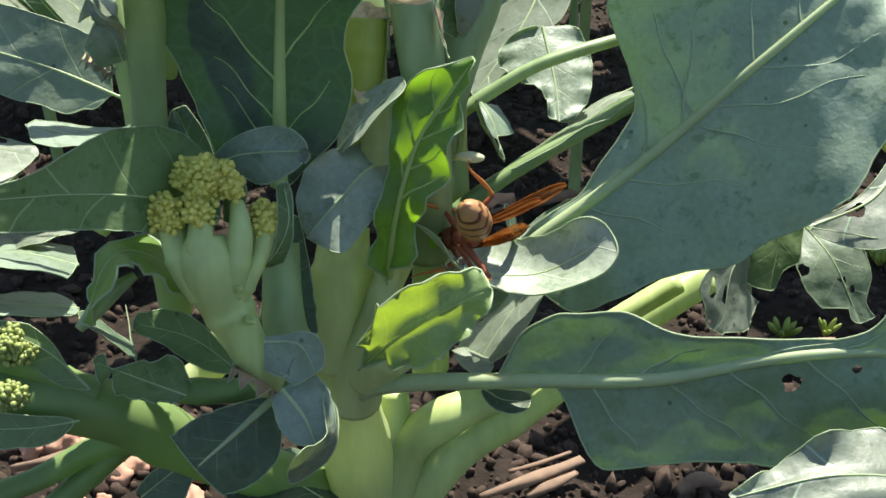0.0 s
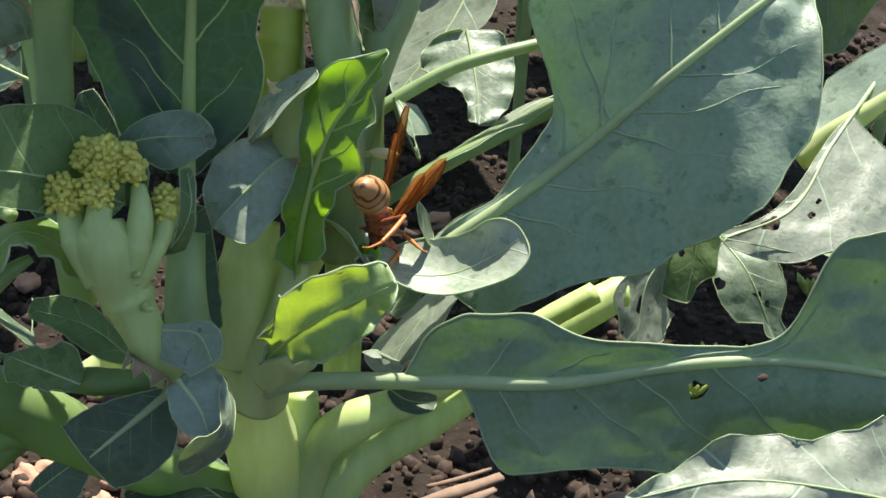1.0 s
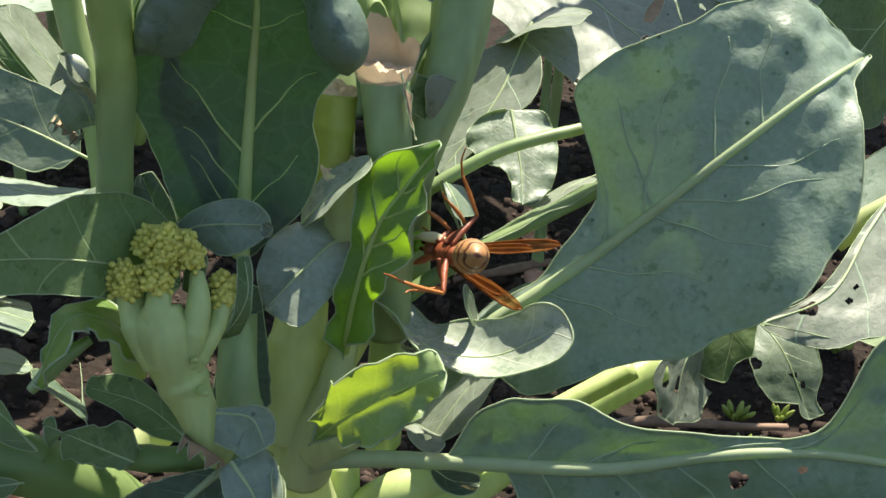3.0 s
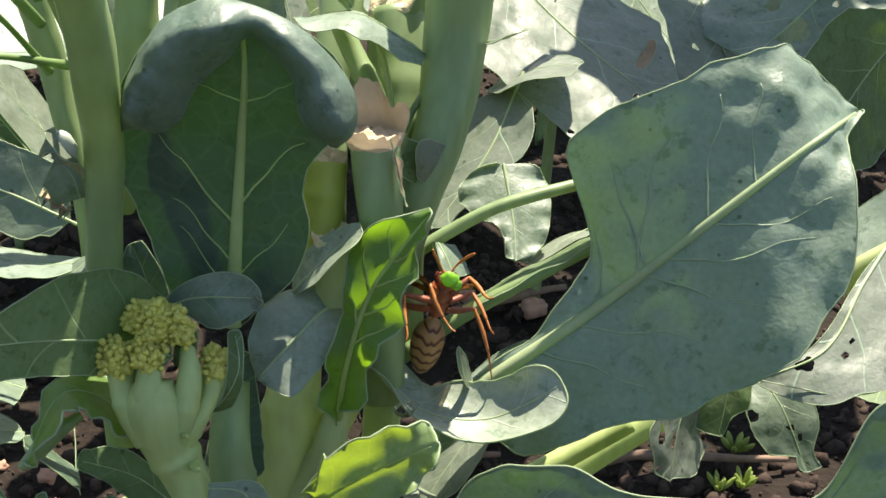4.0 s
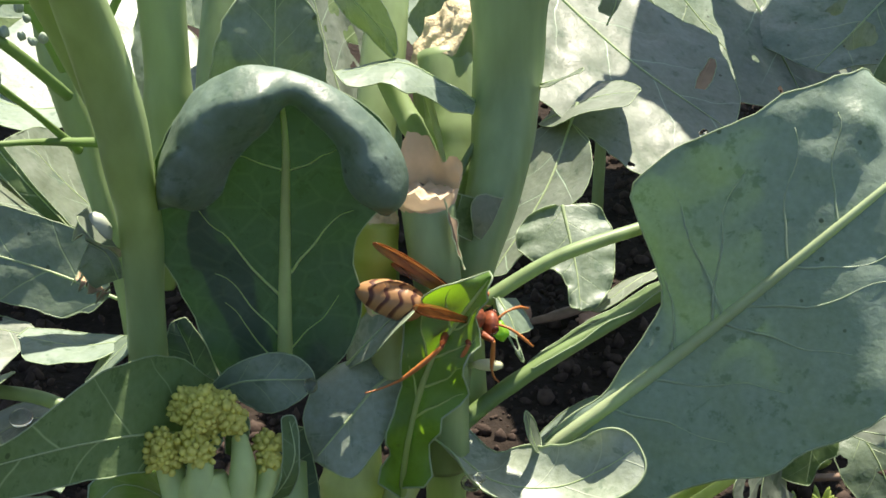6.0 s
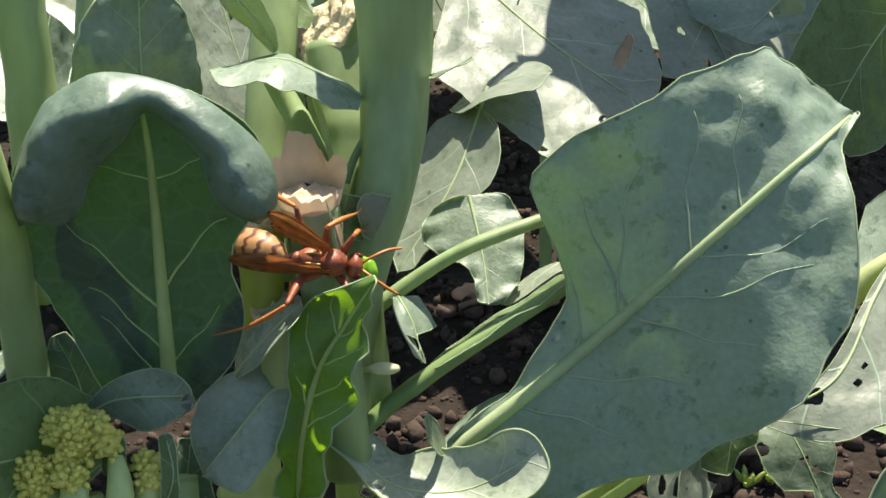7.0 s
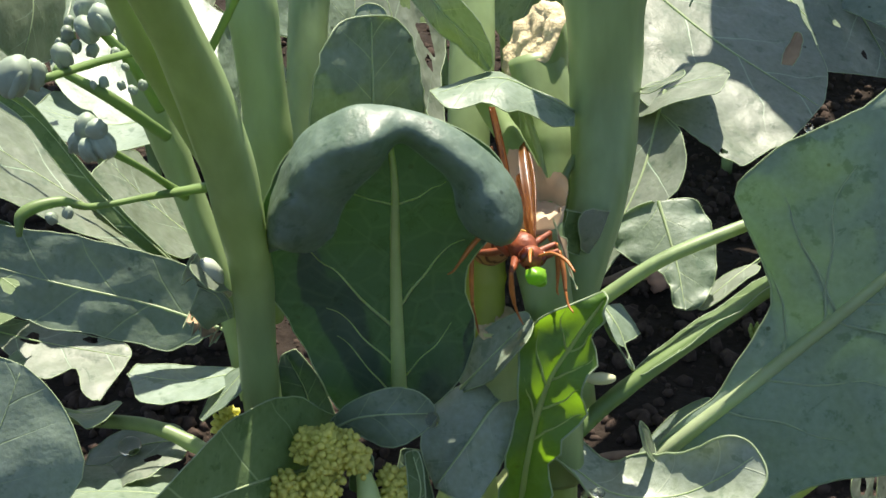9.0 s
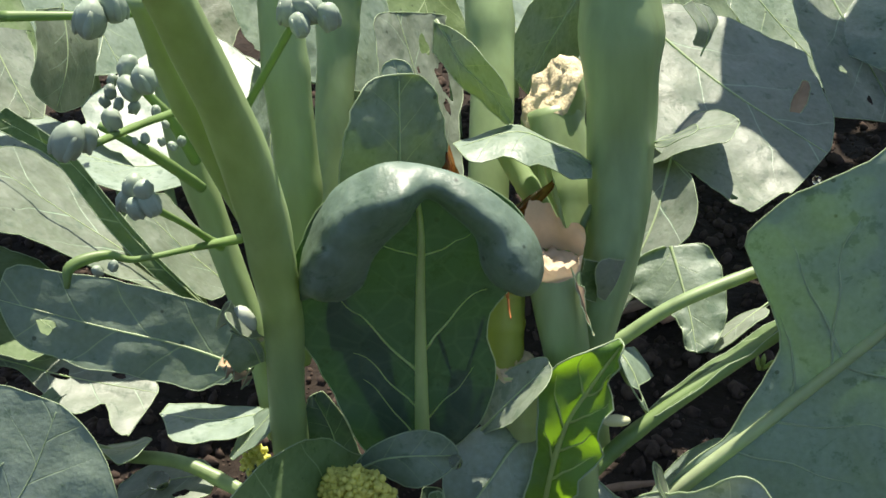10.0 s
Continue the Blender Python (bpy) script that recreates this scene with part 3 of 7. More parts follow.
stem(plant, "side_shoot", [(-0.0802, -0.0480, 0.0988), (-0.0656, -0.0449, 0.0956), (-0.0546, -0.0410, 0.0895), (-0.0446, -0.0351, 0.0781), (-0.0303, -0.0229, 0.0609), (-0.0186, -0.0139, 0.0466)], [4.88, 4.99, 5.14, 4.92, 5.13, 5.45], mid_stalk)
stem(plant, "side_shoot", [(-0.0749, -0.0452, 0.1039), (-0.0649, -0.0447, 0.1003), (-0.0562, -0.0432, 0.0944)], [2.22, 2.24, 2.75], mid_stalk)
stem(plant, "side_shoot", [(-0.0484, -0.0445, 0.0964), (-0.0384, -0.0446, 0.0962), (-0.0290, -0.0410, 0.0940), (-0.0218, -0.0323, 0.0880)], [1.81, 2.18, 2.04, 1.95], mid_stalk)
stem(plant, "side_shoot", [(-0.0846, -0.0367, 0.0663), (-0.0739, -0.0312, 0.0676), (-0.0602, -0.0264, 0.0722), (-0.0508, -0.0233, 0.0692)], [2.00, 2.25, 2.47, 3.15], mid_stalk)
stem(plant, "side_shoot", [(-0.0736, -0.0330, 0.0599), (-0.0639, -0.0269, 0.0668), (-0.0566, -0.0240, 0.0723)], [2.37, 2.50, 2.60], mid_stalk)
stem(plant, "side_shoot", [(-0.0468, -0.0218, 0.0808), (-0.0426, -0.0199, 0.0845), (-0.0371, -0.0173, 0.0937)], [3.61, 3.09, 3.06], pale_stalk)
stem(plant, "rolled_tip", [(-0.0470, -0.0441, 0.1172), (-0.0497, -0.0460, 0.1158), (-0.0527, -0.0475, 0.1131), (-0.0553, -0.0488, 0.1105)], [0.69, 1.20, 1.29, 0.77], stalk, label="rolled pale leaf tip")
stem(plant, "petiole", [(-0.0001, -0.0031, 0.1249), (0.0083, -0.0004, 0.1301), (0.0183, 0.0022, 0.1350), (0.0344, 0.0065, 0.1386), (0.0467, 0.0103, 0.1412)], [1.3, 1.25, 1.2, 1.1, 1.0], stalk, label="leaf stalk")
stem(plant, "petiole", [(-0.0010, -0.0153, 0.1109), (0.0059, -0.0109, 0.1147), (0.0159, -0.0061, 0.1194), (0.0356, 0.0029, 0.1273), (0.0453, 0.0073, 0.1311)], [1.5, 1.45, 1.4, 1.3, 1.2], mid_stalk)
stem(neighbour, "leaf_stalk", [(0.0852, 0.0148, 0.1139), (0.0911, 0.0153, 0.1192), (0.1005, 0.0145, 0.1269), (0.1086, 0.0118, 0.1350)], [2.45, 2.32, 2.06, 1.80], pale_stalk)
stem(plant, "leaf_stalk", [(-0.0610, -0.0082, 0.1065), (-0.0722, -0.0039, 0.1101), (-0.0842, -0.0029, 0.1119), (-0.0909, -0.0003, 0.1123)], [1.27, 1.28, 1.18, 1.19], stalk)

hooded = leaf(plant, [(-0.0266, -0.0263, 0.1239), (-0.0258, -0.0250, 0.1396), (-0.0247, -0.0248, 0.1558), (-0.0238, -0.0264, 0.1662), (-0.0240, -0.0263, 0.1753)], (0.9992, 0.0188, 0.0353), [1.3, 1.5, 1.7, 2.2, 2.7, 3.2, 4.0, 4.7, 5.8, 7.1, 8.4, 9.3, 10.1, 10.8, 11.3, 11.6, 11.6, 11.3, 10.6, 9.8, 9.8, 10.3, 11.2, 12.6, 14.0, 15.4, 16.1, 16.2, 15.9, 15.4, 14.6, 13.8, 12.7, 11.5, 10.3, 8.8, 7.5, 6.4, 5.0, 4.7, 1.2], [2.8, 3.1, 3.3, 4.4, 5.6, 7.3, 8.6, 9.3, 10.0, 10.7, 11.2, 11.8, 12.3, 13.0, 13.6, 14.3, 15.1, 16.0, 17.0, 17.8, 18.1, 17.6, 17.6, 17.9, 18.0, 18.0, 17.8, 17.6, 17.3, 16.9, 16.4, 15.8, 15.1, 14.1, 13.0, 11.5, 10.2, 9.0, 7.4, 7.0, 1.7], hood_shade_blade, cup=[0, 0, -0.1, -0.12, -0.1], ripple=0.2, rib=1.57, label="blue-green leaf with rolled hooded tip, blade darkened as shade", ribmat=bright_vein, veinmat=bright_vein, veins=[(0.33, -1, 0.62, 0.70, 0.36), (0.20, -1, 0.42, 0.62, 0.26), (0.08, -1, 0.32, 0.60, 0.24), (0.40, 1, 0.64, 0.75, 0.34), (0.16, 1, 0.34, 0.70, 0.22), (0.74, -1, 0.80, 0.45, 0.24), (0.74, 1, 0.82, 0.45, 0.24)])


def hood(parent):
    """The leaf's tip bent over towards the viewer: a puckered dome with an uneven lower edge; crest and edge as (x, z) in mm."""
    crest = [(-42.1, 157.8), (-41.7, 160.8), (-40.3, 165.9), (-37.7, 171.5), (-35.1, 175.1), (-31.0, 177.6), (-26.2, 178.7), (-20.6, 177.4), (-15.8, 175.1), (-11.6, 171.6), (-8.2, 167.5), (-6.8, 163.2), (-7.2, 159.6), (-9.5, 156.8)]
    lower = [(-41.8, 157.9), (-39.0, 158.8), (-35.8, 158.8), (-32.3, 161.1), (-30.6, 165.0), (-28.5, 167.6), (-25.5, 170.3), (-22.4, 173.6), (-19.3, 171.4), (-16.0, 167.5), (-15.4, 163.4), (-14.0, 160.4), (-12.0, 158.4), (-10.6, 157.0)]
    n, m = 120, 26
    c, e = spline([(x, 0, z) for x, z in crest], n), spline([(x, 0, z) for x, z in lower], n)
    bm = bmesh.new()
    uvl = bm.loops.layers.uv.new("blade")
    grid = []
    for i in range(n):
        top, low = Vector(c[i]), Vector(e[i])
        fall = low - top
        depth = min(1.0, fall.length / 9.0)
        depth = depth * depth * (3 - 2 * depth)
        back = top - (top - Vector((-25, 0, 160))).normalized() * 2.2
        shape = [back + Vector((0, -25.2, 0)), top + Vector((0, -29.2 - 0.6 * depth, 0)), top + fall * 0.10 + Vector((0, -29.8 - 4.4 * depth, 0)),
                 top + fall * 0.30 + Vector((0, -29.9 - 6.6 * depth, 0)), top + fall * 0.62 + Vector((0, -29.9 - 5.9 * depth, 0)), low + Vector((0, -29.9 - 2.2 * depth, 0))]
        row = []
        for j, p in enumerate(spline([tuple(q) for q in shape], m)):
            q = Vector(p)
            f = min(1.0, j / 6) * depth
            out = Vector((0, -0.8, 0.6))
            q += out * f * (0.75 * noise.noise(q * 0.17) + 0.5 * noise.noise(q * 0.36 + Vector((3, 0, 0))) + 0.18 * noise.noise(q * 0.9))
            row.append(bm.verts.new(q / 1000))
        grid.append(row)
    for i in range(n - 1):
        for j in range(m - 1):
            f = bm.faces.new((grid[i][j], grid[i + 1][j], grid[i + 1][j + 1], grid[i][j + 1]))
            for lp, (a, b) in zip(f.loops, ((i, j), (i + 1, j), (i + 1, j + 1), (i, j + 1))):
                lp[uvl].uv = (a / n, 0.5 + 0.4 * b / m)
    tube(bm, [g[-1].co.copy() for g in grid], [0.00009] * n, 5, cap=False, mat=0)
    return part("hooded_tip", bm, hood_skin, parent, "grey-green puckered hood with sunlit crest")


hood(hooded)
leaf(plant, [(0.0066, -0.0153, 0.0976), (0.0134, -0.0139, 0.1047), (0.0348, -0.0092, 0.1202), (0.0522, -0.0103, 0.1382), (0.0655, -0.0078, 0.1497), (0.0715, -0.0047, 0.1533), (0.0800, 0.0054, 0.1544)], (-0.5787, 0.5379, 0.6130), [0.0, 0.0, 0.0, 0.0, 0.0, 0.9, 2.0, 2.3, 2.0, 4.2, 6.0, 9.8, 24.5, 26.3, 25.7, 23.6, 21.9, 20.7, 19.1, 17.5, 15.7, 7.6, 4.6, 2.8, 0.7], [0.0, 0.0, 0.0, 0.0, 0.0, 12.7, 16.1, 17.1, 17.8, 19.4, 23.4, 24.3, 25.3, 26.5, 26.3, 24.0, 21.1, 15.3, 9.2, 4.6, 2.3, 1.4, 1.0, 0.8, 0.2], plain_glaucous, cup=0.06, ripple=0.5, rib=1.75, label="broad blue-green leaf with pale midrib", pucker=3.4, pucker_from=0.58, brim=0.16, veins=[(0.46, 1, 0.66, 0.66, 0.42), (0.49, 1, 0.56, 0.80, 0.34), (0.37, 1, 0.45, 0.86, 0.38), (0.62, 1, 0.78, 0.75, 0.36), (0.72, 1, 0.84, 0.7, 0.3), (0.48, -1, 0.60, 0.62, 0.36), (0.52, -1, 0.76, 0.60, 0.36), (0.32, -1, 0.50, 0.60, 0.36), (0.62, -1, 0.82, 0.6, 0.3), (0.24, -1, 0.36, 0.7, 0.32)])
leaf(plant, [(-0.0049, -0.0185, 0.1138), (0.0001, -0.0207, 0.1097), (0.0061, -0.0236, 0.1066), (0.0157, -0.0248, 0.1066), (0.0231, -0.0251, 0.1105), (0.0282, -0.0252, 0.1147)], [(0.0568, 0.9962, -0.0659), (0.0568, 0.9962, -0.0659), (0.05, 0.99, 0.0), (-0.1, 0.92, 0.3), (-0.35, 0.75, 0.5), (-0.5, 0.6, 0.6)], [1.1, 1.6, 2.8, 4.0, 5.2, 6.0, 5.5, 5.5, 6.3, 7.0, 7.3, 6.6, 6.2, 5.8, 5.5, 5.4, 5.2, 4.7, 3.8, 2.4, 0.8], [1.6, 2.2, 4.2, 6.3, 7.9, 8.4, 8.2, 7.2, 6.2, 6.8, 6.9, 6.6, 6.2, 6.0, 5.9, 5.7, 5.3, 4.7, 3.8, 2.6, 0.9], white_wax, cup=0.45, brim=0.2, ripple=0, rib=0.34, label="small waxy leaf with a water drop")
leaf(plant, [(0.0131, -0.0188, 0.1088), (0.0119, -0.0194, 0.1122), (0.0108, -0.0191, 0.1173)], (0.3666, 0.8015, -0.4724), [0.0, 2.9, 3.2, 3.2, 2.8, 2.1, 1.3, 0.5, 0.1], [0.0, 0.2, 0.8, 1.4, 2.0, 2.3, 2.0, 1.6, 0.4], pale_leaf, cup=0.0, ripple=0, rib=0.20)
leaf(plant, [(0.0068, -0.0152, 0.0932), (0.0116, -0.0122, 0.1012), (0.0195, -0.0096, 0.1083), (0.0239, -0.0083, 0.1130)], (-0.4914, 0.8665, 0.0876), [1.6, 1.8, 2.0, 2.2, 2.1, 2.3, 2.9, 3.6, 3.6, 2.8, 1.8, 0.9, 0.2], [1.8, 2.3, 3.4, 4.2, 4.5, 4.3, 3.7, 3.2, 2.9, 2.7, 2.4, 2.0, 0.5], glaucous, cup=0.0, ripple=0, rib=0.41)
leaf(plant, [(-0.0091, -0.0273, 0.0974), (-0.0092, -0.0276, 0.1058), (-0.0075, -0.0294, 0.1202), (-0.0042, -0.0279, 0.1319), (0.0001, -0.0268, 0.1386), (0.0049, -0.0260, 0.1454)], (-0.9598, 0.1319, 0.2480), [0.0, 0.0, 0.0, 0.0, 0.0, 0.0, 0.0, 0.0, 0.0, 0.0, 0.0, 3.4, 3.5, 2.3, 3.1, 3.4, 3.1, 2.8, 3.0, 3.9, 4.4, 6.2, 6.9, 6.7, 6.1, 4.9, 3.8, 2.8, 2.0, 1.4, 0.9, 0.6, 0.1], [0.0, 0.0, 0.0, 0.0, 0.0, 0.0, 0.0, 0.0, 0.0, 0.0, 0.0, 0.7, 4.2, 4.4, 3.4, 3.5, 4.4, 4.6, 6.8, 6.7, 5.8, 4.4, 4.7, 5.1, 2.3, 1.6, 1.6, 1.5, 0.5, 0.4, 0.3, 0.2, 0.1], young_leaf, cup=0.0, ripple=1.4, rib=1.05, label="young yellow-green leaf with sun shining through", ribmat=young_rib, jagged=0.16, pucker=2.0, pucker_from=0.05, brim=0.16, veinmat=young_rib, veins=[(0.50, -1, 0.62, 0.9, 0.34), (0.60, -1, 0.72, 0.9, 0.34), (0.70, -1, 0.82, 0.85, 0.30), (0.80, -1, 0.90, 0.8, 0.26), (0.56, 1, 0.68, 0.8, 0.30), (0.68, 1, 0.80, 0.85, 0.30), (0.80, 1, 0.90, 0.8, 0.26)])
leaf(plant, [(-0.0069, -0.0204, 0.1260), (-0.0118, -0.0248, 0.1266), (-0.0164, -0.0300, 0.1236), (-0.0218, -0.0339, 0.1184)], (-0.5932, 0.5075, 0.6249), [2.6, 2.8, 3.4, 4.0, 4.6, 4.7, 4.8, 5.0, 5.7, 6.7, 7.4, 7.5, 7.3, 6.8, 6.2, 5.1, 3.8, 2.5, 0.9, 0.0, 0.0], [0.1, 0.3, 1.1, 2.1, 3.2, 4.4, 5.2, 5.6, 5.8, 5.9, 5.9, 5.9, 6.1, 6.2, 6.2, 6.3, 6.2, 5.5, 3.2, 0.0, 0.0], bloom_leaf, cup=0.15, ripple=0.6, pucker=1.0, pucker_from=-0.3, rib=0.43)
leaf(plant, [(-0.0172, -0.0240, 0.1291), (-0.0120, -0.0252, 0.1357), (-0.0061, -0.0244, 0.1414)], (-0.3248, 0.9451, -0.0352), [1.2, 1.6, 2.3, 3.2, 3.8, 4.2, 4.5, 4.7, 4.9, 4.9, 4.6, 4.1, 3.5, 2.9, 2.3, 1.8, 0.4], [0.5, 0.6, 0.9, 1.2, 1.6, 2.3, 3.1, 4.0, 5.0, 5.7, 5.9, 5.8, 5.1, 3.9, 2.5, 1.4, 0.4], bloom_leaf, cup=0.2, ripple=0, rib=0.29)
leaf(plant, [(-0.0366, -0.0347, 0.1304), (-0.0312, -0.0355, 0.1334), (-0.0203, -0.0380, 0.1353)], (-0.0194, 0.2430, 0.9698), [0.0, 0.0, 0.7, 1.0, 1.4, 1.7, 2.1, 2.6, 3.1, 3.4, 3.7, 3.8, 3.8, 3.6, 3.1, 2.4, 1.7, 1.0, 0.2], [0.0, 0.0, 0.2, 0.9, 1.5, 1.9, 2.4, 3.3, 4.2, 4.8, 4.8, 4.6, 4.1, 3.4, 2.7, 1.9, 1.1, 0.5, 0.1], glaucous, cup=0.0, ripple=0, rib=0.26)
leaf(plant, [(-0.0355, -0.0325, 0.1212), (-0.0408, -0.0397, 0.1276), (-0.0491, -0.0544, 0.1358), (-0.0603, -0.0720, 0.1430)], (-0.0252, 0.3464, 0.9377), [0.0, 0.0, 4.0, 8.1, 8.4, 9.3, 10.6, 11.1, 10.7, 9.8, 8.8, 7.4, 5.6, 3.8, 2.6, 2.0, 1.5, 1.1, 0.9, 0.6, 0.1], [0.0, 0.0, 1.4, 3.4, 4.2, 4.6, 4.8, 4.9, 5.1, 5.1, 5.0, 4.9, 4.8, 4.7, 4.5, 4.4, 3.8, 2.7, 1.7, 0.9, 0.2], mid_leaf, cup=0.0, ripple=0, rib=0.27)
leaf(plant, [(-0.0177, -0.0261, 0.0816), (-0.0093, -0.0319, 0.0888), (0.0133, -0.0394, 0.0947), (0.0343, -0.0454, 0.0990), (0.0511, -0.0475, 0.1041), (0.0673, -0.0505, 0.1073), (0.0932, -0.0557, 0.1066)], (-0.0473, 0.3622, 0.9309), [0.0, 0.0, 0.0, 0.0, 0.0, 0.0, 0.0, 0.0, 0.0, 0.0, 0.0, 0.0, 7.5, 10.7, 11.0, 11.0, 8.5, 6.1, 4.4, 3.1, 2.4, 2.3, 5.4, 17.9, 20.4, 22.3, 24.1, 24.6, 22.7, 18.7, 14.2, 11.0, 2.8], [0.0, 0.0, 0.0, 0.0, 0.0, 0.0, 0.0, 0.0, 0.0, 0.0, 0.0, 0.0, 1.3, 1.2, 13.5, 14.1, 13.7, 14.6, 16.3, 17.3, 17.9, 17.9, 17.5, 16.8, 16.0, 15.4, 15.3, 15.4, 15.4, 15.3, 14.8, 14.5, 3.6], plain_glaucous, cup=0.0, ripple=0.4, rib=2.0, holes=[(0.661, -0.0040, 0.0014, 1.05), (0.746, -0.0027, 0.0008, 1.00), (0.475, -0.0029, 0.0006, 1.00)], label="long blue-green leaf with insect holes", brim=0.18, veins=[(0.38, 1, 0.44, 0.8, 0.3), (0.46, 1, 0.56, 0.7, 0.3), (0.60, 1, 0.72, 0.8, 0.36), (0.68, 1, 0.80, 0.7, 0.36), (0.40, -1, 0.46, 0.8, 0.32), (0.50, -1, 0.58, 0.75, 0.32), (0.58, -1, 0.68, 0.75, 0.32), (0.68, -1, 0.79, 0.75, 0.32)])
leaf(plant, [(0.0218, -0.0386, 0.0918), (0.0234, -0.0402, 0.0931), (0.0244, -0.0425, 0.0912)], (0.3274, -0.8512, 0.4103), [0.1, 0.3, 1.2, 1.9, 1.7, 2.6, 2.7, 2.1, 0.5], [2.5, 2.1, 1.6, 1.4, 2.9, 2.9, 2.9, 2.3, 0.6], pale_leaf, cup=0.0, ripple=0, rib=0.00)
leaf(plant, [(0.0069, -0.0357, 0.0905), (0.0102, -0.0383, 0.0901), (0.0146, -0.0392, 0.0906)], (0.0111, -0.9853, -0.1707), [0.8, 0.9, 1.3, 1.8, 2.4, 2.9, 3.0, 2.6, 2.1, 1.4, 0.3], [0.3, 0.5, 1.0, 1.6, 2.2, 2.4, 2.4, 2.3, 2.0, 1.6, 0.4], shaded_leaf, cup=0.0, ripple=0, rib=0.14)
leaf(plant, [(0.0950, -0.0684, 0.0916), (0.0702, -0.0732, 0.1005), (0.0539, -0.0744, 0.1028), (0.0390, -0.0775, 0.1014)], (0.1164, 0.8483, 0.5166), [18.1, 18.0, 17.9, 17.6, 17.2, 16.6, 15.6, 14.6, 13.3, 12.1, 11.0, 9.6, 8.3, 6.8, 7.6, 6.6, 5.5, 4.4, 3.5, 2.8, 2.1, 1.5, 1.1, 0.8, 0.2], [0.7, 1.1, 1.9, 3.0, 3.9, 4.8, 5.3, 5.9, 6.2, 6.5, 6.8, 7.1, 7.6, 8.2, 8.7, 9.0, 9.0, 8.8, 8.3, 7.5, 6.6, 5.6, 4.5, 3.5, 0.9], pale_leaf, cup=0.0, ripple=1.6, rib=0.32, jagged=0.12, pucker=3.0, pucker_from=-0.5)
leaf(plant, [(-0.0130, -0.0428, 0.0996), (-0.0073, -0.0460, 0.1069), (-0.0003, -0.0477, 0.1126), (0.0072, -0.0469, 0.1164)], (-0.5034, 0.2526, 0.8263), [0.0, 0.0, 0.0, 0.0, 1.6, 2.3, 2.8, 3.4, 4.0, 4.8, 5.8, 6.6, 6.5, 6.7, 6.4, 5.4, 5.1, 4.8, 4.4, 3.8, 3.3, 3.0, 0.7], [0.0, 0.0, 0.0, 0.0, 0.3, 1.2, 2.0, 2.9, 3.8, 4.5, 5.0, 5.3, 5.3, 5.2, 5.1, 4.8, 4.3, 3.7, 3.0, 2.1, 1.4, 0.9, 0.2], waxy_young, cup=0.7, ripple=2.0, rib=0.3, ribmat=young_rib, jagged=0.12, brim=0.2, pucker=5.0, pucker_from=0.1)
leaf(plant, [(-0.0271, -0.0498, 0.1088), (-0.0216, -0.0514, 0.1093), (-0.0190, -0.0541, 0.1060)], (0.3783, 0.2290, 0.8969), [0.7, 0.8, 0.8, 0.9, 0.9, 0.9, 1.0, 1.4, 2.0, 2.8, 3.1, 3.0, 2.5, 2.0, 1.7, 1.5, 0.4], [4.5, 4.5, 4.6, 4.9, 5.3, 5.4, 5.4, 5.4, 5.4, 5.4, 5.4, 5.4, 5.4, 5.1, 4.4, 4.0, 1.0], glaucous, cup=0.0, ripple=0, rib=0.26)
leaf(plant, [(-0.0244, -0.0532, 0.1023), (-0.0206, -0.0578, 0.1004), (-0.0188, -0.0606, 0.0973)], (0.9806, 0.0921, 0.1731), [3.1, 3.3, 4.0, 4.9, 5.4, 5.4, 5.4, 5.4, 5.1, 4.6, 4.3, 3.9, 3.5, 2.8, 1.5, 0.0, 0.0], [2.0, 2.0, 2.2, 2.5, 2.8, 3.1, 3.5, 3.8, 3.9, 3.9, 3.8, 3.5, 3.0, 2.1, 0.6, 0.0, 0.0], glaucous, cup=0.0, ripple=0, rib=0.52)
leaf(plant, [(-0.0179, -0.0536, 0.1016), (-0.0162, -0.0590, 0.0982), (-0.0187, -0.0626, 0.0957), (-0.0227, -0.0647, 0.0942)], (0.2243, 0.6867, -0.6915), [2.5, 2.7, 3.2, 3.5, 3.3, 2.8, 2.5, 2.8, 3.6, 3.6, 3.1, 2.7, 2.5, 2.1, 1.5, 0.9, 0.2], [1.5, 1.6, 1.8, 2.2, 2.8, 3.5, 3.8, 3.9, 3.6, 4.7, 6.6, 8.2, 8.3, 7.1, 5.2, 3.7, 0.9], pale_leaf, cup=0.0, ripple=0, rib=0.00)
leaf(plant, [(-0.0268, -0.0468, 0.0964), (-0.0323, -0.0511, 0.0929), (-0.0389, -0.0538, 0.0878)], (-0.7419, 0.1406, 0.6557), [0.2, 0.4, 0.8, 1.3, 1.8, 2.3, 3.0, 3.6, 4.3, 4.9, 5.5, 5.9, 6.2, 6.4, 6.3, 6.2, 6.1, 0.1, 0.0], [1.3, 1.5, 2.2, 3.0, 3.9, 5.1, 6.3, 7.3, 7.7, 8.0, 8.0, 8.0, 7.8, 7.5, 7.1, 6.7, 6.4, 6.1, 1.5], shaded_leaf, cup=0.0, ripple=0, rib=0.90)
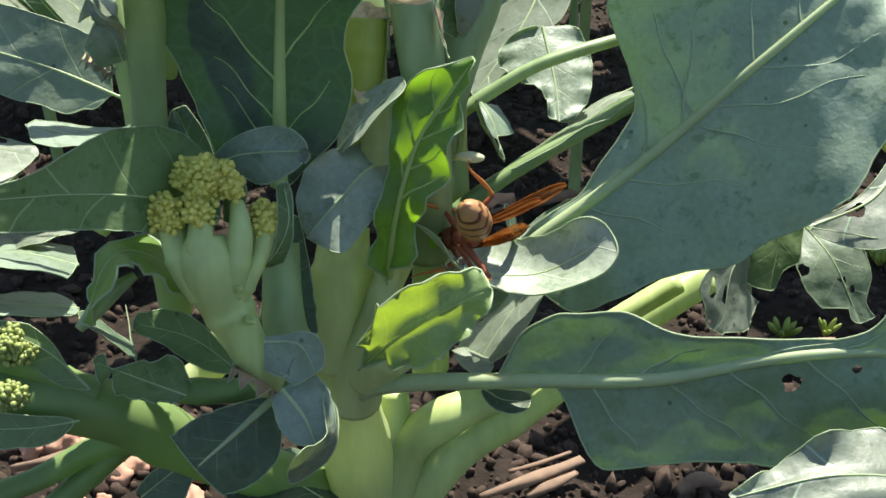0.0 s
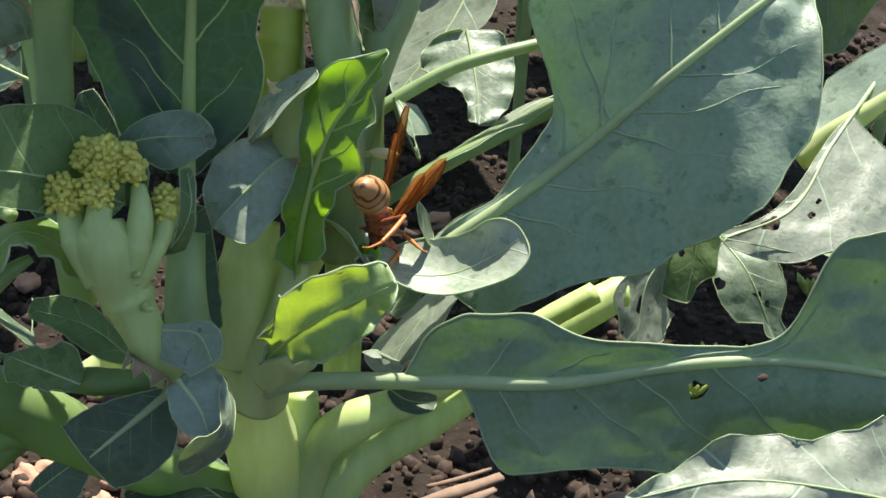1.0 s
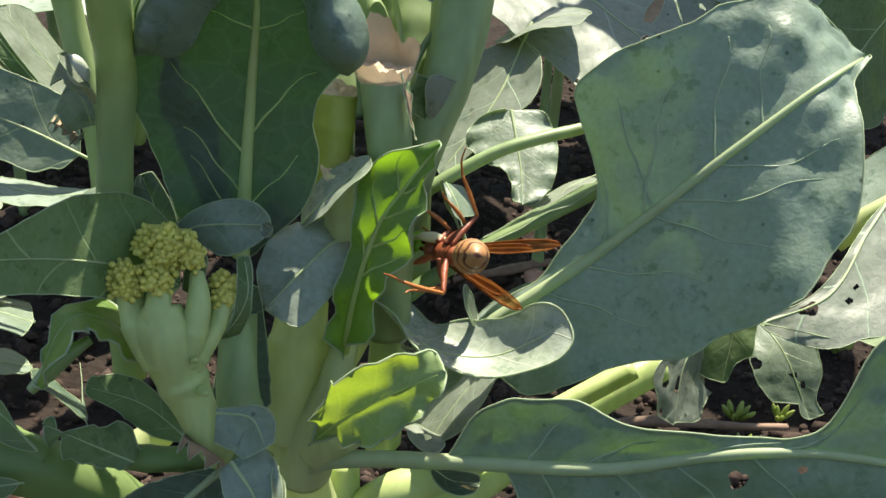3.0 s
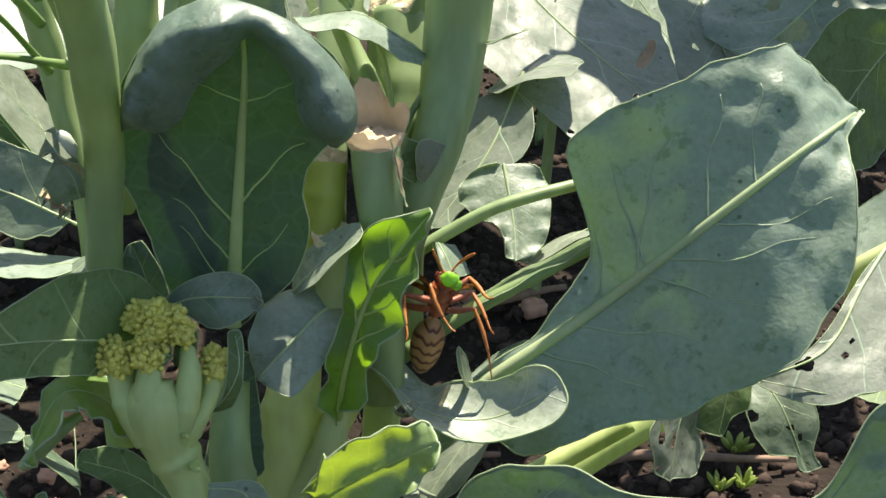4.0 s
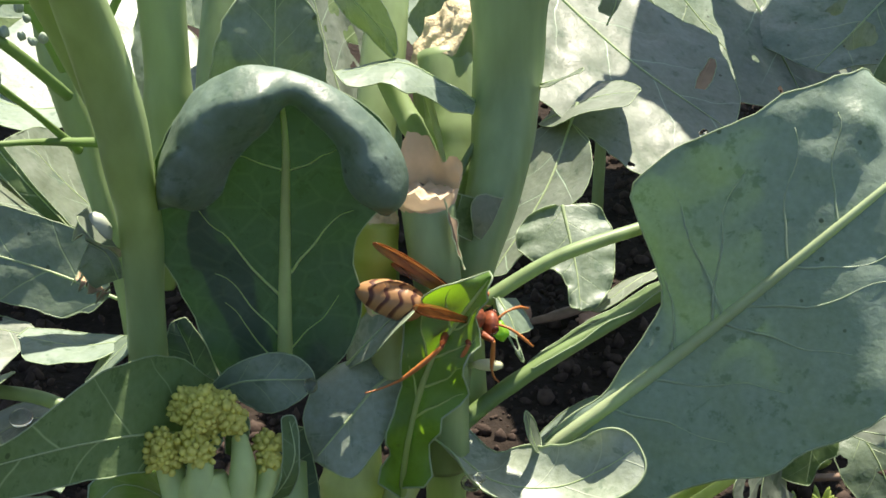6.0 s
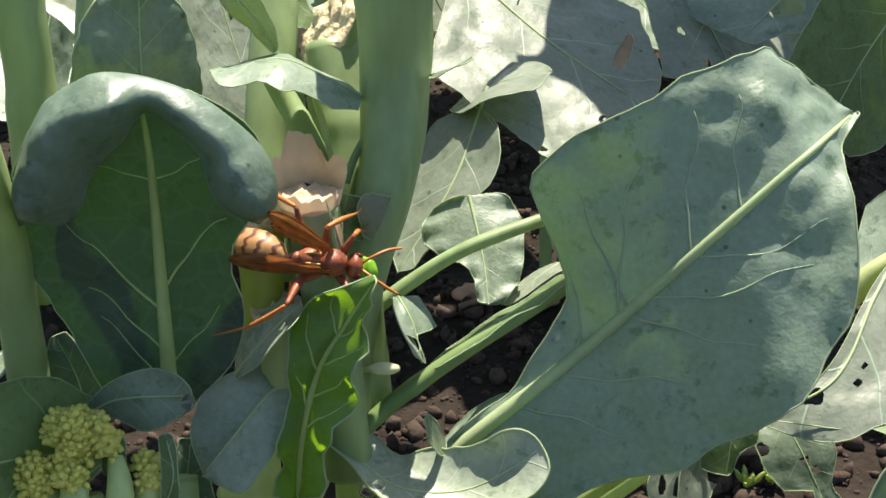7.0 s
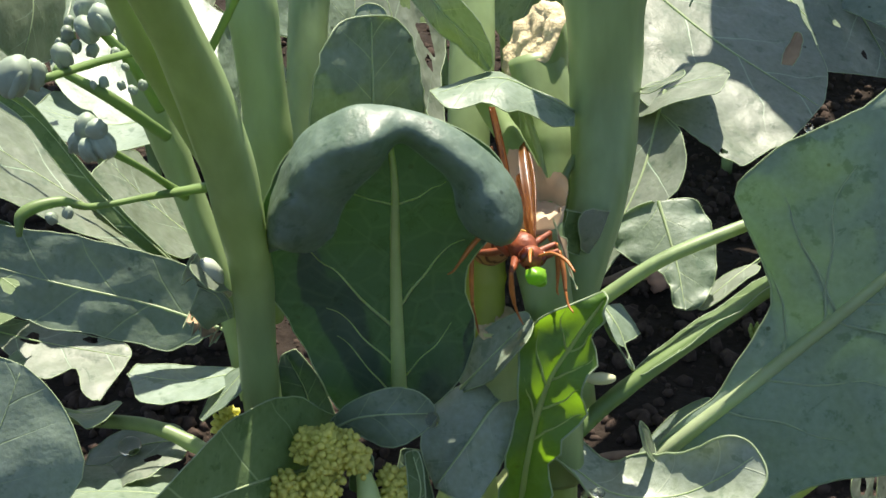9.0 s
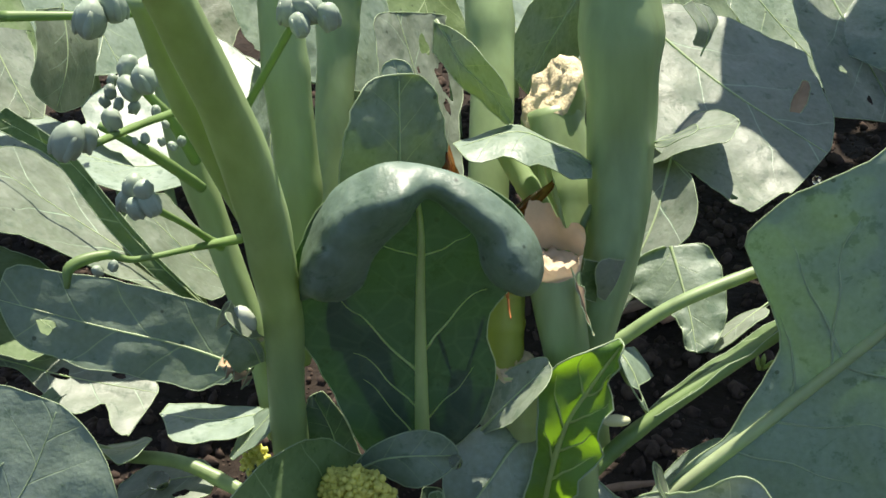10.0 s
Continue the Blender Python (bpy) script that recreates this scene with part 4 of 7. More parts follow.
leaf(plant, [(-0.0382, -0.0435, 0.1139), (-0.0411, -0.0429, 0.1172), (-0.0453, -0.0426, 0.1201), (-0.0489, -0.0433, 0.1210), (-0.0512, -0.0454, 0.1193), (-0.0524, -0.0479, 0.1167), (-0.0538, -0.0507, 0.1124)], [(0.0332, 0.9947, -0.0971), (0.0145, 0.9986, -0.0499), (-0.1809, 0.9739, -0.1374), (-0.3634, 0.9155, -0.1727), (-0.4965, 0.8099, -0.3122), (-0.4819, 0.7874, -0.3844), (-0.4868, 0.7742, -0.4045)], [1.6, 1.7, 2.0, 2.3, 2.6, 3.4, 5.2, 6.5, 8.2, 9.4, 7.1, 5.5, 3.8, 3.0, 2.7, 2.3, 2.3, 2.5, 2.5, 2.4, 0.6], [1.5, 1.7, 2.5, 3.7, 4.9, 5.7, 5.9, 6.4, 7.5, 8.6, 9.3, 9.8, 9.8, 10.0, 8.5, 7.4, 6.1, 4.6, 2.8, 1.3, 0.3], curl_leaf, cup=0.0, ripple=0.7, brim=0.2, pucker=1.2, pucker_from=-0.3, rib=0.18, label="green leaf curled into a hood")
leaf(plant, [(-0.0329, -0.0414, 0.0976), (-0.0402, -0.0406, 0.1036), (-0.0491, -0.0412, 0.1069)], (0.0000, 0.4695, 0.8829), [0.0, 0.0, 0.8, 1.1, 1.3, 1.5, 1.8, 2.2, 2.8, 3.3, 3.4, 3.3, 2.7, 2.2, 1.9, 1.6, 0.4], [0.0, 0.0, 0.5, 1.3, 2.2, 2.9, 3.3, 3.5, 3.4, 3.1, 2.5, 2.0, 1.7, 1.6, 1.3, 0.9, 0.2], mid_leaf, cup=0.0, ripple=0.6, rib=0.23)
leaf(plant, [(-0.0403, -0.0484, 0.0980), (-0.0462, -0.0482, 0.1005), (-0.0543, -0.0476, 0.1038)], (0.0700, 0.1883, 0.9796), [2.8, 2.8, 3.0, 3.3, 3.7, 4.2, 5.1, 5.9, 5.5, 4.6, 3.6, 3.1, 2.7, 2.2, 0.9, 0.0, 0.3, 1.1, 1.4, 1.3, 1.1, 1.0, 0.3], [0.4, 0.5, 0.7, 1.1, 1.5, 1.9, 2.3, 2.7, 3.0, 3.2, 3.5, 3.7, 3.8, 3.9, 3.9, 0.0, 3.2, 2.5, 1.8, 1.2, 0.7, 0.4, 0.1], mid_leaf, cup=0.0, ripple=0.8, rib=0.22)
leaf(plant, [(-0.0560, -0.0462, 0.0976), (-0.0625, -0.0450, 0.1042), (-0.0741, -0.0443, 0.1100)], (0.3163, 0.4454, 0.8376), [0.0, 0.1, 0.2, 0.2, 0.1, 0.1, 0.7, 1.5, 2.0, 2.4, 1.9, 1.3, 1.1, 0.9, 0.7, 0.2, 0.0], [0.0, 0.4, 0.9, 1.7, 2.5, 3.1, 3.3, 3.2, 3.2, 3.7, 4.5, 5.2, 5.7, 5.4, 4.0, 2.4, 0.0], mid_leaf, cup=0.0, ripple=0, rib=0.18)
leaf(plant, [(-0.0571, -0.0502, 0.0944), (-0.0636, -0.0525, 0.0947), (-0.0750, -0.0543, 0.0958)], (0.0001, 0.4695, 0.8829), [0.0, 0.0, 0.0, 0.7, 1.1, 1.4, 1.7, 2.0, 2.3, 2.4, 2.5, 2.6, 2.6, 2.6, 2.5, 2.3, 0.6], [0.0, 0.0, 0.0, 1.0, 1.8, 2.5, 2.9, 3.0, 3.0, 3.1, 3.1, 3.1, 3.1, 3.0, 2.8, 2.7, 0.7], mid_leaf, cup=0.0, ripple=0, rib=0.18)
leaf(plant, [(-0.0196, -0.0254, 0.0562), (-0.0298, -0.0262, 0.0636), (-0.0399, -0.0294, 0.0622)], (-0.1111, 0.9932, 0.0349), [5.1, 5.6, 6.7, 8.1, 9.6, 10.6, 11.1, 10.8, 9.9, 7.8, 5.7, 4.1, 3.1, 2.3, 1.6, 1.0, 0.2], [6.4, 6.6, 7.2, 8.4, 9.9, 11.5, 11.7, 11.7, 11.7, 11.7, 11.7, 11.7, 11.7, 11.7, 10.6, 9.8, 2.4], shaded_leaf, cup=0.0, ripple=0, rib=0.27)
leaf(plant, [(-0.0540, -0.0343, 0.0662), (-0.0485, -0.0341, 0.0711), (-0.0440, -0.0327, 0.0738)], (-0.6247, 0.3666, 0.6895), [1.4, 1.4, 1.5, 1.7, 1.9, 2.0, 2.2, 2.2, 2.2, 2.2, 2.0, 1.8, 1.6, 1.3, 1.1, 0.9, 0.2], [2.5, 2.6, 3.0, 3.6, 4.2, 4.9, 5.4, 5.4, 5.2, 4.7, 4.0, 3.3, 2.6, 1.9, 1.4, 1.1, 0.3], shaded_leaf, cup=0.0, ripple=0, rib=0.20)
leaf(plant, [(-0.0299, -0.0317, 0.0980), (-0.0271, -0.0263, 0.1081), (-0.0256, -0.0219, 0.1165)], (1.0000, -0.0000, -0.0000), [5.1, 5.4, 6.2, 7.3, 8.2, 7.7, 7.1, 6.3, 5.4, 4.5, 3.8, 3.1, 2.6, 2.0, 1.6, 1.3, 0.3], [1.4, 1.5, 1.6, 1.8, 1.9, 2.1, 2.2, 2.3, 2.5, 2.5, 2.4, 2.3, 2.1, 1.9, 1.8, 1.7, 0.4], shaded_leaf, cup=0.0, ripple=0, rib=0.19)
leaf(plant, [(-0.0310, -0.0417, 0.1151), (-0.0258, -0.0436, 0.1203), (-0.0230, -0.0440, 0.1264), (-0.0239, -0.0413, 0.1315)], (0.9987, 0.0242, 0.0455), [0.0, 0.0, 0.0, 0.0, 0.0, 0.0, 2.3, 1.9, 1.5, 1.2, 0.7, 0.6, 0.8, 0.9, 0.9, 0.7, 0.2], [0.0, 0.0, 0.0, 0.0, 0.0, 0.0, 0.1, 0.4, 0.8, 1.4, 1.7, 1.8, 1.6, 1.4, 1.2, 1.0, 0.3], mid_leaf, cup=0.4, ripple=0, rib=0.27)
leaf(plant, [(-0.0321, -0.0413, 0.1246), (-0.0311, -0.0426, 0.1290), (-0.0308, -0.0422, 0.1320)], (0.9986, 0.0245, 0.0460), [1.1, 1.3, 1.6, 1.7, 1.7, 1.6, 1.6, 1.6, 1.5, 1.2, 0.0], [1.1, 1.2, 1.3, 1.4, 1.5, 1.6, 1.5, 1.3, 0.9, 0.4, 0.0], mid_leaf, cup=0.5, ripple=0, rib=0.22)
leaf(plant, [(0.0038, 0.0021, 0.1617), (-0.0020, -0.0002, 0.1662), (-0.0088, -0.0007, 0.1697), (-0.0187, -0.0036, 0.1688)], (0.0281, 0.9955, -0.0908), [0.0, 0.0, 0.0, 0.0, 1.3, 3.2, 4.8, 6.2, 6.8, 6.9, 6.4, 5.9, 6.6, 7.1, 6.1, 4.8, 4.0, 3.5, 2.9, 2.3, 0.6], [0.0, 0.0, 0.0, 0.0, 4.1, 5.0, 5.9, 6.9, 6.6, 7.2, 8.1, 8.8, 8.8, 7.2, 6.2, 6.2, 6.4, 6.4, 5.9, 4.8, 1.2], glaucous, cup=0.3, ripple=0, rib=0.31)
leaf(plant, [(-0.0279, -0.0124, 0.1611), (-0.0270, -0.0116, 0.1716), (-0.0262, -0.0089, 0.1835)], (0.7478, 0.5942, -0.2962), [9.0, 9.4, 9.8, 10.0, 10.1, 10.1, 10.0, 9.9, 9.7, 9.4, 9.0, 8.5, 7.8, 7.0, 6.0, 4.6, 2.8, 0.5], [6.0, 7.0, 8.0, 9.0, 9.6, 10.0, 10.1, 10.1, 10.0, 9.8, 9.4, 8.9, 8.2, 7.3, 6.2, 4.7, 2.8, 0.5], glaucous, cup=0.1, ripple=0.3, rib=0.4, label="upright oval blue-green leaf", brim=0.14)
leaf(plant, [(-0.0269, 0.0034, 0.1730), (-0.0274, 0.0059, 0.1776), (-0.0282, 0.0072, 0.1801)], (0.9980, -0.0297, -0.0558), [0.0, 0.0, 0.0, 0.0, 0.0, 2.3, 2.4, 2.2, 1.5, 0.6, 0.0], [0.0, 0.0, 0.0, 0.0, 0.0, 3.0, 3.1, 2.7, 2.1, 1.4, 0.0], glaucous, cup=0.0, ripple=0, rib=0.13)
leaf(plant, [(-0.0212, 0.0201, 0.1820), (-0.0169, 0.0104, 0.1772), (-0.0127, 0.0062, 0.1738), (-0.0096, 0.0039, 0.1695)], (-0.4056, 0.7130, -0.5719), [0.0, 0.0, 6.0, 5.7, 5.4, 5.0, 4.6, 4.4, 4.3, 4.6, 4.5, 4.1, 3.6, 2.8, 1.9, 1.3, 0.3], [0.0, 0.0, 0.2, 0.8, 1.6, 2.5, 3.6, 4.7, 5.9, 6.9, 6.6, 5.7, 4.5, 3.2, 2.1, 1.4, 0.3], glaucous, cup=0.0, ripple=0, rib=0.32)
leaf(plant, [(0.0133, 0.0037, 0.1646), (0.0160, 0.0020, 0.1658), (0.0200, 0.0017, 0.1675)], (0.1429, 0.9647, -0.2214), [0.0, 3.9, 3.9, 3.9, 3.9, 3.9, 3.9, 3.9, 3.9, 2.8, 0.7], [0.0, 0.1, 1.1, 2.2, 3.0, 3.7, 3.7, 3.8, 2.6, 1.4, 0.3], pale_leaf, cup=0.0, ripple=0, rib=0.09)
leaf(plant, [(0.0021, -0.0112, 0.1433), (0.0034, -0.0106, 0.1466), (0.0047, -0.0099, 0.1502)], (0.4947, 0.8138, -0.3050), [0.0, 0.0, 0.0, 1.2, 2.3, 3.0, 3.6, 3.6, 3.6, 3.3, 2.0, 0.9, 0.4], [0.0, 0.0, 0.0, 2.8, 3.8, 3.8, 3.8, 3.8, 3.8, 3.8, 3.8, 3.8, 4.5], mid_leaf, cup=0.8, ripple=0, rib=0.19, name="leaf_bud")
leaf(plant, [(0.0035, -0.0110, 0.1437), (0.0054, -0.0116, 0.1471), (0.0070, -0.0107, 0.1509)], (0.3381, 0.8025, -0.4916), [0.0, 0.0, 0.0, 0.3, 1.5, 2.0, 2.4, 2.7, 2.6, 2.1, 1.5, 1.0, 0.8], [0.0, 0.0, 0.0, 1.9, 2.4, 2.8, 3.3, 3.6, 3.8, 3.7, 3.5, 3.1, 2.9], pale_leaf, cup=0.8, ripple=0, rib=0.14, name="leaf_bud")
leaf(plant, [(0.0067, -0.0031, 0.1294), (0.0089, -0.0069, 0.1268), (0.0104, -0.0118, 0.1221)], (0.5072, 0.8102, -0.2939), [4.5, 4.4, 4.4, 4.4, 4.4, 4.5, 4.8, 5.3, 5.3, 5.7, 1.0, 0.0, 0.0, 0.0, 0.0, 0.1, 0.2, 0.2, 0.1], [0.8, 0.9, 1.2, 1.6, 2.0, 2.4, 2.7, 3.0, 3.2, 3.2, 3.1, 0.0, 0.0, 0.0, 1.9, 1.5, 1.2, 1.0, 0.2], glaucous, cup=0.0, ripple=0, rib=0.23)
leaf(plant, [(0.0061, -0.0043, 0.1294), (0.0076, -0.0082, 0.1266), (0.0102, -0.0127, 0.1227)], (0.0468, 0.8194, -0.5714), [6.8, 5.7, 5.7, 5.7, 5.4, 4.5, 3.6, 3.3, 3.2, 3.1, 2.8, 2.2, 0.6], [1.4, 1.8, 2.9, 4.1, 5.2, 5.7, 5.7, 5.7, 5.7, 5.7, 5.7, 5.7, 1.4], pale_leaf, cup=0.0, ripple=0, rib=0.00)
leaf(plant, [(0.0463, 0.0080, 0.1325), (0.0346, 0.0031, 0.1277), (0.0219, -0.0030, 0.1229), (0.0118, -0.0077, 0.1186)], (-0.0307, 0.9838, -0.1765), [3.1, 3.1, 3.1, 2.9, 2.8, 2.6, 2.6, 2.9, 3.0, 2.9, 2.7, 2.9, 3.3, 2.6, 2.0, 1.4, 0.4], [0.8, 1.0, 1.5, 2.0, 2.3, 2.0, 1.7, 1.5, 1.6, 1.7, 1.9, 2.0, 2.0, 1.9, 1.7, 1.6, 0.4], mid_leaf, cup=0.0, ripple=0, rib=0.00)
leaf(plant, [(-0.0525, -0.0173, 0.1297), (-0.0603, -0.0185, 0.1296), (-0.0691, -0.0186, 0.1316)], (-0.1874, 0.9789, -0.0812), [0.6, 0.8, 1.4, 2.1, 2.8, 3.5, 4.1, 4.7, 5.0, 4.9, 4.7, 4.2, 3.8, 3.6, 3.5, 0.0, 0.0], [0.8, 1.3, 2.4, 3.7, 4.9, 5.8, 6.3, 6.5, 6.8, 7.2, 7.4, 7.3, 5.8, 2.6, 0.8, 0.0, 0.0], glaucous, cup=0.0, ripple=0, rib=0.18)
leaf(plant, [(-0.0502, -0.0206, 0.1324), (-0.0533, -0.0230, 0.1300), (-0.0570, -0.0257, 0.1273)], (-0.4347, 0.8594, -0.2691), [1.6, 2.1, 3.1, 4.0, 4.5, 4.7, 4.3, 3.2, 2.0, 1.0, 0.3], [1.7, 2.2, 3.2, 4.3, 4.9, 4.7, 3.9, 3.0, 2.1, 1.5, 0.4], glaucous, cup=0.0, ripple=0, rib=0.17)
leaf(plant, [(-0.0498, -0.0257, 0.1450), (-0.0504, -0.0278, 0.1502), (-0.0527, -0.0288, 0.1527)], (-0.8345, -0.2587, -0.4865), [3.5, 3.6, 3.8, 4.0, 4.2, 4.4, 4.4, 4.4, 4.4, 4.1, 0.0, 0.0, 0.0], [0.6, 0.6, 0.7, 0.9, 1.0, 1.1, 1.0, 0.8, 0.3, 0.0, 0.0, 0.0, 0.0], glaucous, cup=0.0, ripple=0, rib=0.16)
leaf(plant, [(-0.0497, -0.0242, 0.1479), (-0.0504, -0.0284, 0.1534), (-0.0527, -0.0277, 0.1570)], (-0.3917, 0.6931, -0.6051), [0.0, 1.7, 1.9, 2.1, 2.4, 2.6, 3.0, 3.4, 3.9, 5.5, 5.6, 4.8, 3.3, 1.8, 0.5], [0.0, 0.2, 0.5, 0.9, 1.2, 1.5, 1.8, 2.4, 3.5, 5.7, 5.7, 5.7, 5.2, 5.0, 1.2], pale_leaf, cup=0.5, ripple=0, rib=0.08)
leaf(plant, [(-0.0441, -0.0262, 0.1083), (-0.0496, -0.0243, 0.1164), (-0.0533, -0.0227, 0.1238)], (0.8313, 0.2610, 0.4908), [3.3, 3.3, 3.4, 3.5, 3.6, 3.8, 3.9, 3.9, 3.9, 3.8, 3.5, 3.1, 2.5, 1.9, 1.3, 1.0, 0.3], [0.9, 1.0, 1.2, 1.5, 1.7, 2.0, 2.2, 2.4, 2.7, 2.9, 3.2, 3.4, 3.4, 3.2, 2.9, 2.6, 0.7], shaded_leaf, cup=0.0, ripple=0, rib=0.22)
leaf(plant, [(-0.0400, -0.0234, 0.1225), (-0.0411, -0.0222, 0.1293), (-0.0436, -0.0204, 0.1350)], (0.9480, 0.1494, 0.2809), [0.0, 0.0, 0.0, 3.4, 3.3, 3.2, 3.1, 3.0, 2.8, 2.7, 2.5, 2.4, 2.2, 2.0, 1.8, 1.7, 0.4], [0.0, 0.0, 0.0, 0.9, 2.1, 3.3, 4.3, 5.0, 5.0, 4.8, 4.3, 3.5, 2.5, 1.7, 1.1, 0.8, 0.2], shaded_leaf, cup=0.0, ripple=0, rib=0.17)
leaf(neighbour, [(0.1034, 0.0258, 0.1302), (0.0875, 0.0044, 0.1213), (0.0776, -0.0090, 0.1139), (0.0647, -0.0136, 0.1097)], (0.4626, -0.6925, -0.5537), [0.0, 0.0, 0.0, 0.0, 0.0, 0.0, 0.0, 0.0, 0.0, 18.8, 20.0, 20.7, 20.9, 19.9, 15.5, 10.1, 9.0, 7.7, 5.8, 3.9, 2.3, 1.3, 0.3], [0.0, 0.0, 0.0, 0.0, 0.0, 0.0, 0.0, 0.0, 0.0, 0.7, 1.1, 1.2, 1.5, 1.8, 2.0, 2.0, 1.6, 1.2, 1.2, 1.4, 1.6, 1.7, 0.4], pale_leaf, cup=0.0, ripple=0, rib=0.56, holes=[(0.847, 0.0004, 0.0012, 1.60), (0.678, 0.0026, 0.0007, 1.00), (0.729, 0.0033, 0.0008, 1.00)], label="pale waxy leaf with small holes")
leaf(neighbour, [(0.0983, -0.0105, 0.1110), (0.0807, -0.0154, 0.1085), (0.0639, -0.0144, 0.1105)], (-0.2938, -0.9546, -0.0503), [1.8, 2.2, 3.1, 4.3, 4.9, 4.8, 4.3, 3.7, 0.0, 0.0, 0.0, 0.0, 0.0, 0.0, 0.0, 1.9, 0.5], [3.3, 3.2, 3.1, 2.8, 2.5, 2.1, 1.6, 0.8, 0.0, 0.0, 0.0, 0.0, 0.0, 0.0, 0.0, 0.1, 0.0], mid_leaf, cup=0.0, ripple=0, rib=0.00)
leaf(neighbour, [(0.0863, 0.0155, 0.1151), (0.0978, 0.0157, 0.1246), (0.1075, 0.0117, 0.1350)], (0.0817, 0.9255, 0.3698), [0.0, 0.0, 0.0, 0.5, 3.4, 6.4, 10.8, 14.9, 14.9, 14.9, 14.9, 14.9, 14.9, 14.9, 0.0, 0.0, 0.0], [0.0, 0.0, 0.0, 2.6, 3.5, 3.8, 3.9, 3.7, 3.4, 3.0, 2.6, 1.9, 1.2, 0.2, 0.0, 0.0, 0.0], glaucous, cup=0.0, ripple=0, rib=0.00)
leaf(neighbour, [(0.0641, 0.0033, 0.1013), (0.0541, -0.0076, 0.0986), (0.0515, -0.0154, 0.0883)], (0.6825, 0.5903, -0.4310), [0.0, 0.0, 0.0, 0.0, 0.0, 0.0, 0.0, 0.0, 13.2, 12.6, 12.5, 12.7, 11.8, 10.5, 9.5, 8.1, 1.0, 0.0, 0.0], [0.0, 0.0, 0.0, 0.0, 0.0, 0.0, 0.0, 0.0, 0.6, 1.6, 4.2, 8.2, 9.5, 7.5, 6.6, 6.0, 5.5, 0.0, 0.0], pale_leaf, cup=0.0, ripple=0, rib=0.22, holes=[(0.729, -0.0051, 0.0011, 1.50), (0.746, -0.0007, 0.0008, 2.00), (0.932, -0.0049, 0.0006, 1.00)], label="ragged waxy leaf hanging to the soil")
leaf(neighbour, [(0.0698, 0.0077, 0.1006), (0.0743, -0.0014, 0.0969), (0.0790, -0.0090, 0.0871)], (0.9112, 0.1934, 0.3637), [0.0, 0.0, 0.0, 0.0, 0.0, 0.5, 1.5, 3.0, 4.8, 6.2, 6.2, 5.8, 5.4, 4.7, 3.4, 2.5, 2.4, 2.6, 2.8, 2.9, 0.7], [0.0, 0.0, 0.0, 0.0, 0.0, 4.1, 4.9, 5.7, 6.3, 6.7, 7.0, 7.0, 6.7, 6.1, 5.3, 1.1, 1.2, 1.2, 0.9, 0.3, 0.1], glaucous, cup=0.0, ripple=0, rib=0.22, holes=[(0.424, -0.0057, 0.0010, 1.60), (0.593, -0.0038, 0.0005, 1.00), (0.576, -0.0023, 0.0005, 1.00), (0.644, -0.0021, 0.0005, 1.00), (0.627, -0.0001, 0.0010, 0.80), (0.695, -0.0031, 0.0005, 1.00), (0.729, 0.0012, 0.0007, 1.00)], label="hanging leaf riddled with holes")
leaf(neighbour, [(0.0640, 0.0011, 0.1061), (0.0632, -0.0025, 0.0993), (0.0618, -0.0061, 0.0926)], (0.9988, 0.0234, 0.0440), [0.0, 0.0, 0.0, 4.3, 4.5, 4.6, 4.6, 4.5, 4.6, 4.4, 2.3, 1.5, 1.3, 1.1, 0.9, 0.6, 0.1], [0.0, 0.0, 0.0, 1.0, 3.6, 5.9, 7.4, 7.7, 7.7, 7.7, 7.7, 7.7, 7.6, 6.6, 4.4, 2.8, 0.7], mid_leaf, cup=0.0, ripple=0, rib=0.21, holes=[(0.407, -0.0025, 0.0008, 1.00)])
leaf(neighbour, [(0.0192, 0.0212, 0.1354), (0.0204, 0.0154, 0.1309), (0.0213, 0.0102, 0.1267), (0.0216, 0.0048, 0.1225)], (-0.999, -0.034, -0.027), [1.3, 4.9, 7.4, 8.9, 9.5, 9.3, 6.5, 3.3, 2.0, 2.0, 1.8, 1.4, 0.3], [1.6, 4.9, 6.7, 7.6, 8.0, 8.0, 7.6, 6.9, 6.1, 4.8, 3.7, 2.4, 0.4], glaucous, cup=0.12, ripple=0.8, rib=0.35, label="grey-green lobed leaf behind the leaf stalks", brim=0.14)
leaf(neighbour, [(0.0379, 0.0181, 0.1247), (0.0318, 0.0129, 0.1238), (0.0241, 0.0086, 0.1201)], (0.1223, 0.9813, -0.1487), [0.0, 0.0, 0.0, 0.0, 0.0, 0.4, 1.9, 2.9, 3.3, 3.4, 3.2, 2.8, 2.3, 1.8, 1.4, 1.1, 0.2], [0.0, 0.0, 0.0, 0.0, 0.0, 2.2, 2.9, 3.8, 3.8, 3.8, 3.8, 3.8, 3.5, 3.2, 2.9, 2.6, 0.6], pale_leaf, cup=0.0, ripple=0, rib=0.17)
leaf(back_plant, [(0.0239, 0.0463, 0.1463), (0.0168, 0.0305, 0.1344), (0.0058, 0.0170, 0.1226)], (-0.5117, 0.8522, -0.1090), [0.0, 0.0, 0.0, 0.0, 11.7, 12.9, 14.0, 14.9, 15.3, 15.3, 14.7, 13.5, 11.5, 8.9, 6.1, 3.6, 1.4, 0.0, 0.0], [0.0, 0.0, 0.0, 0.0, 0.1, 3.4, 6.4, 8.2, 9.4, 9.9, 8.1, 6.5, 6.1, 5.1, 4.2, 3.8, 3.4, 0.0, 0.0], pale_leaf, cup=0.0, ripple=0, rib=0.41, label="pale leaf splashed with soil")
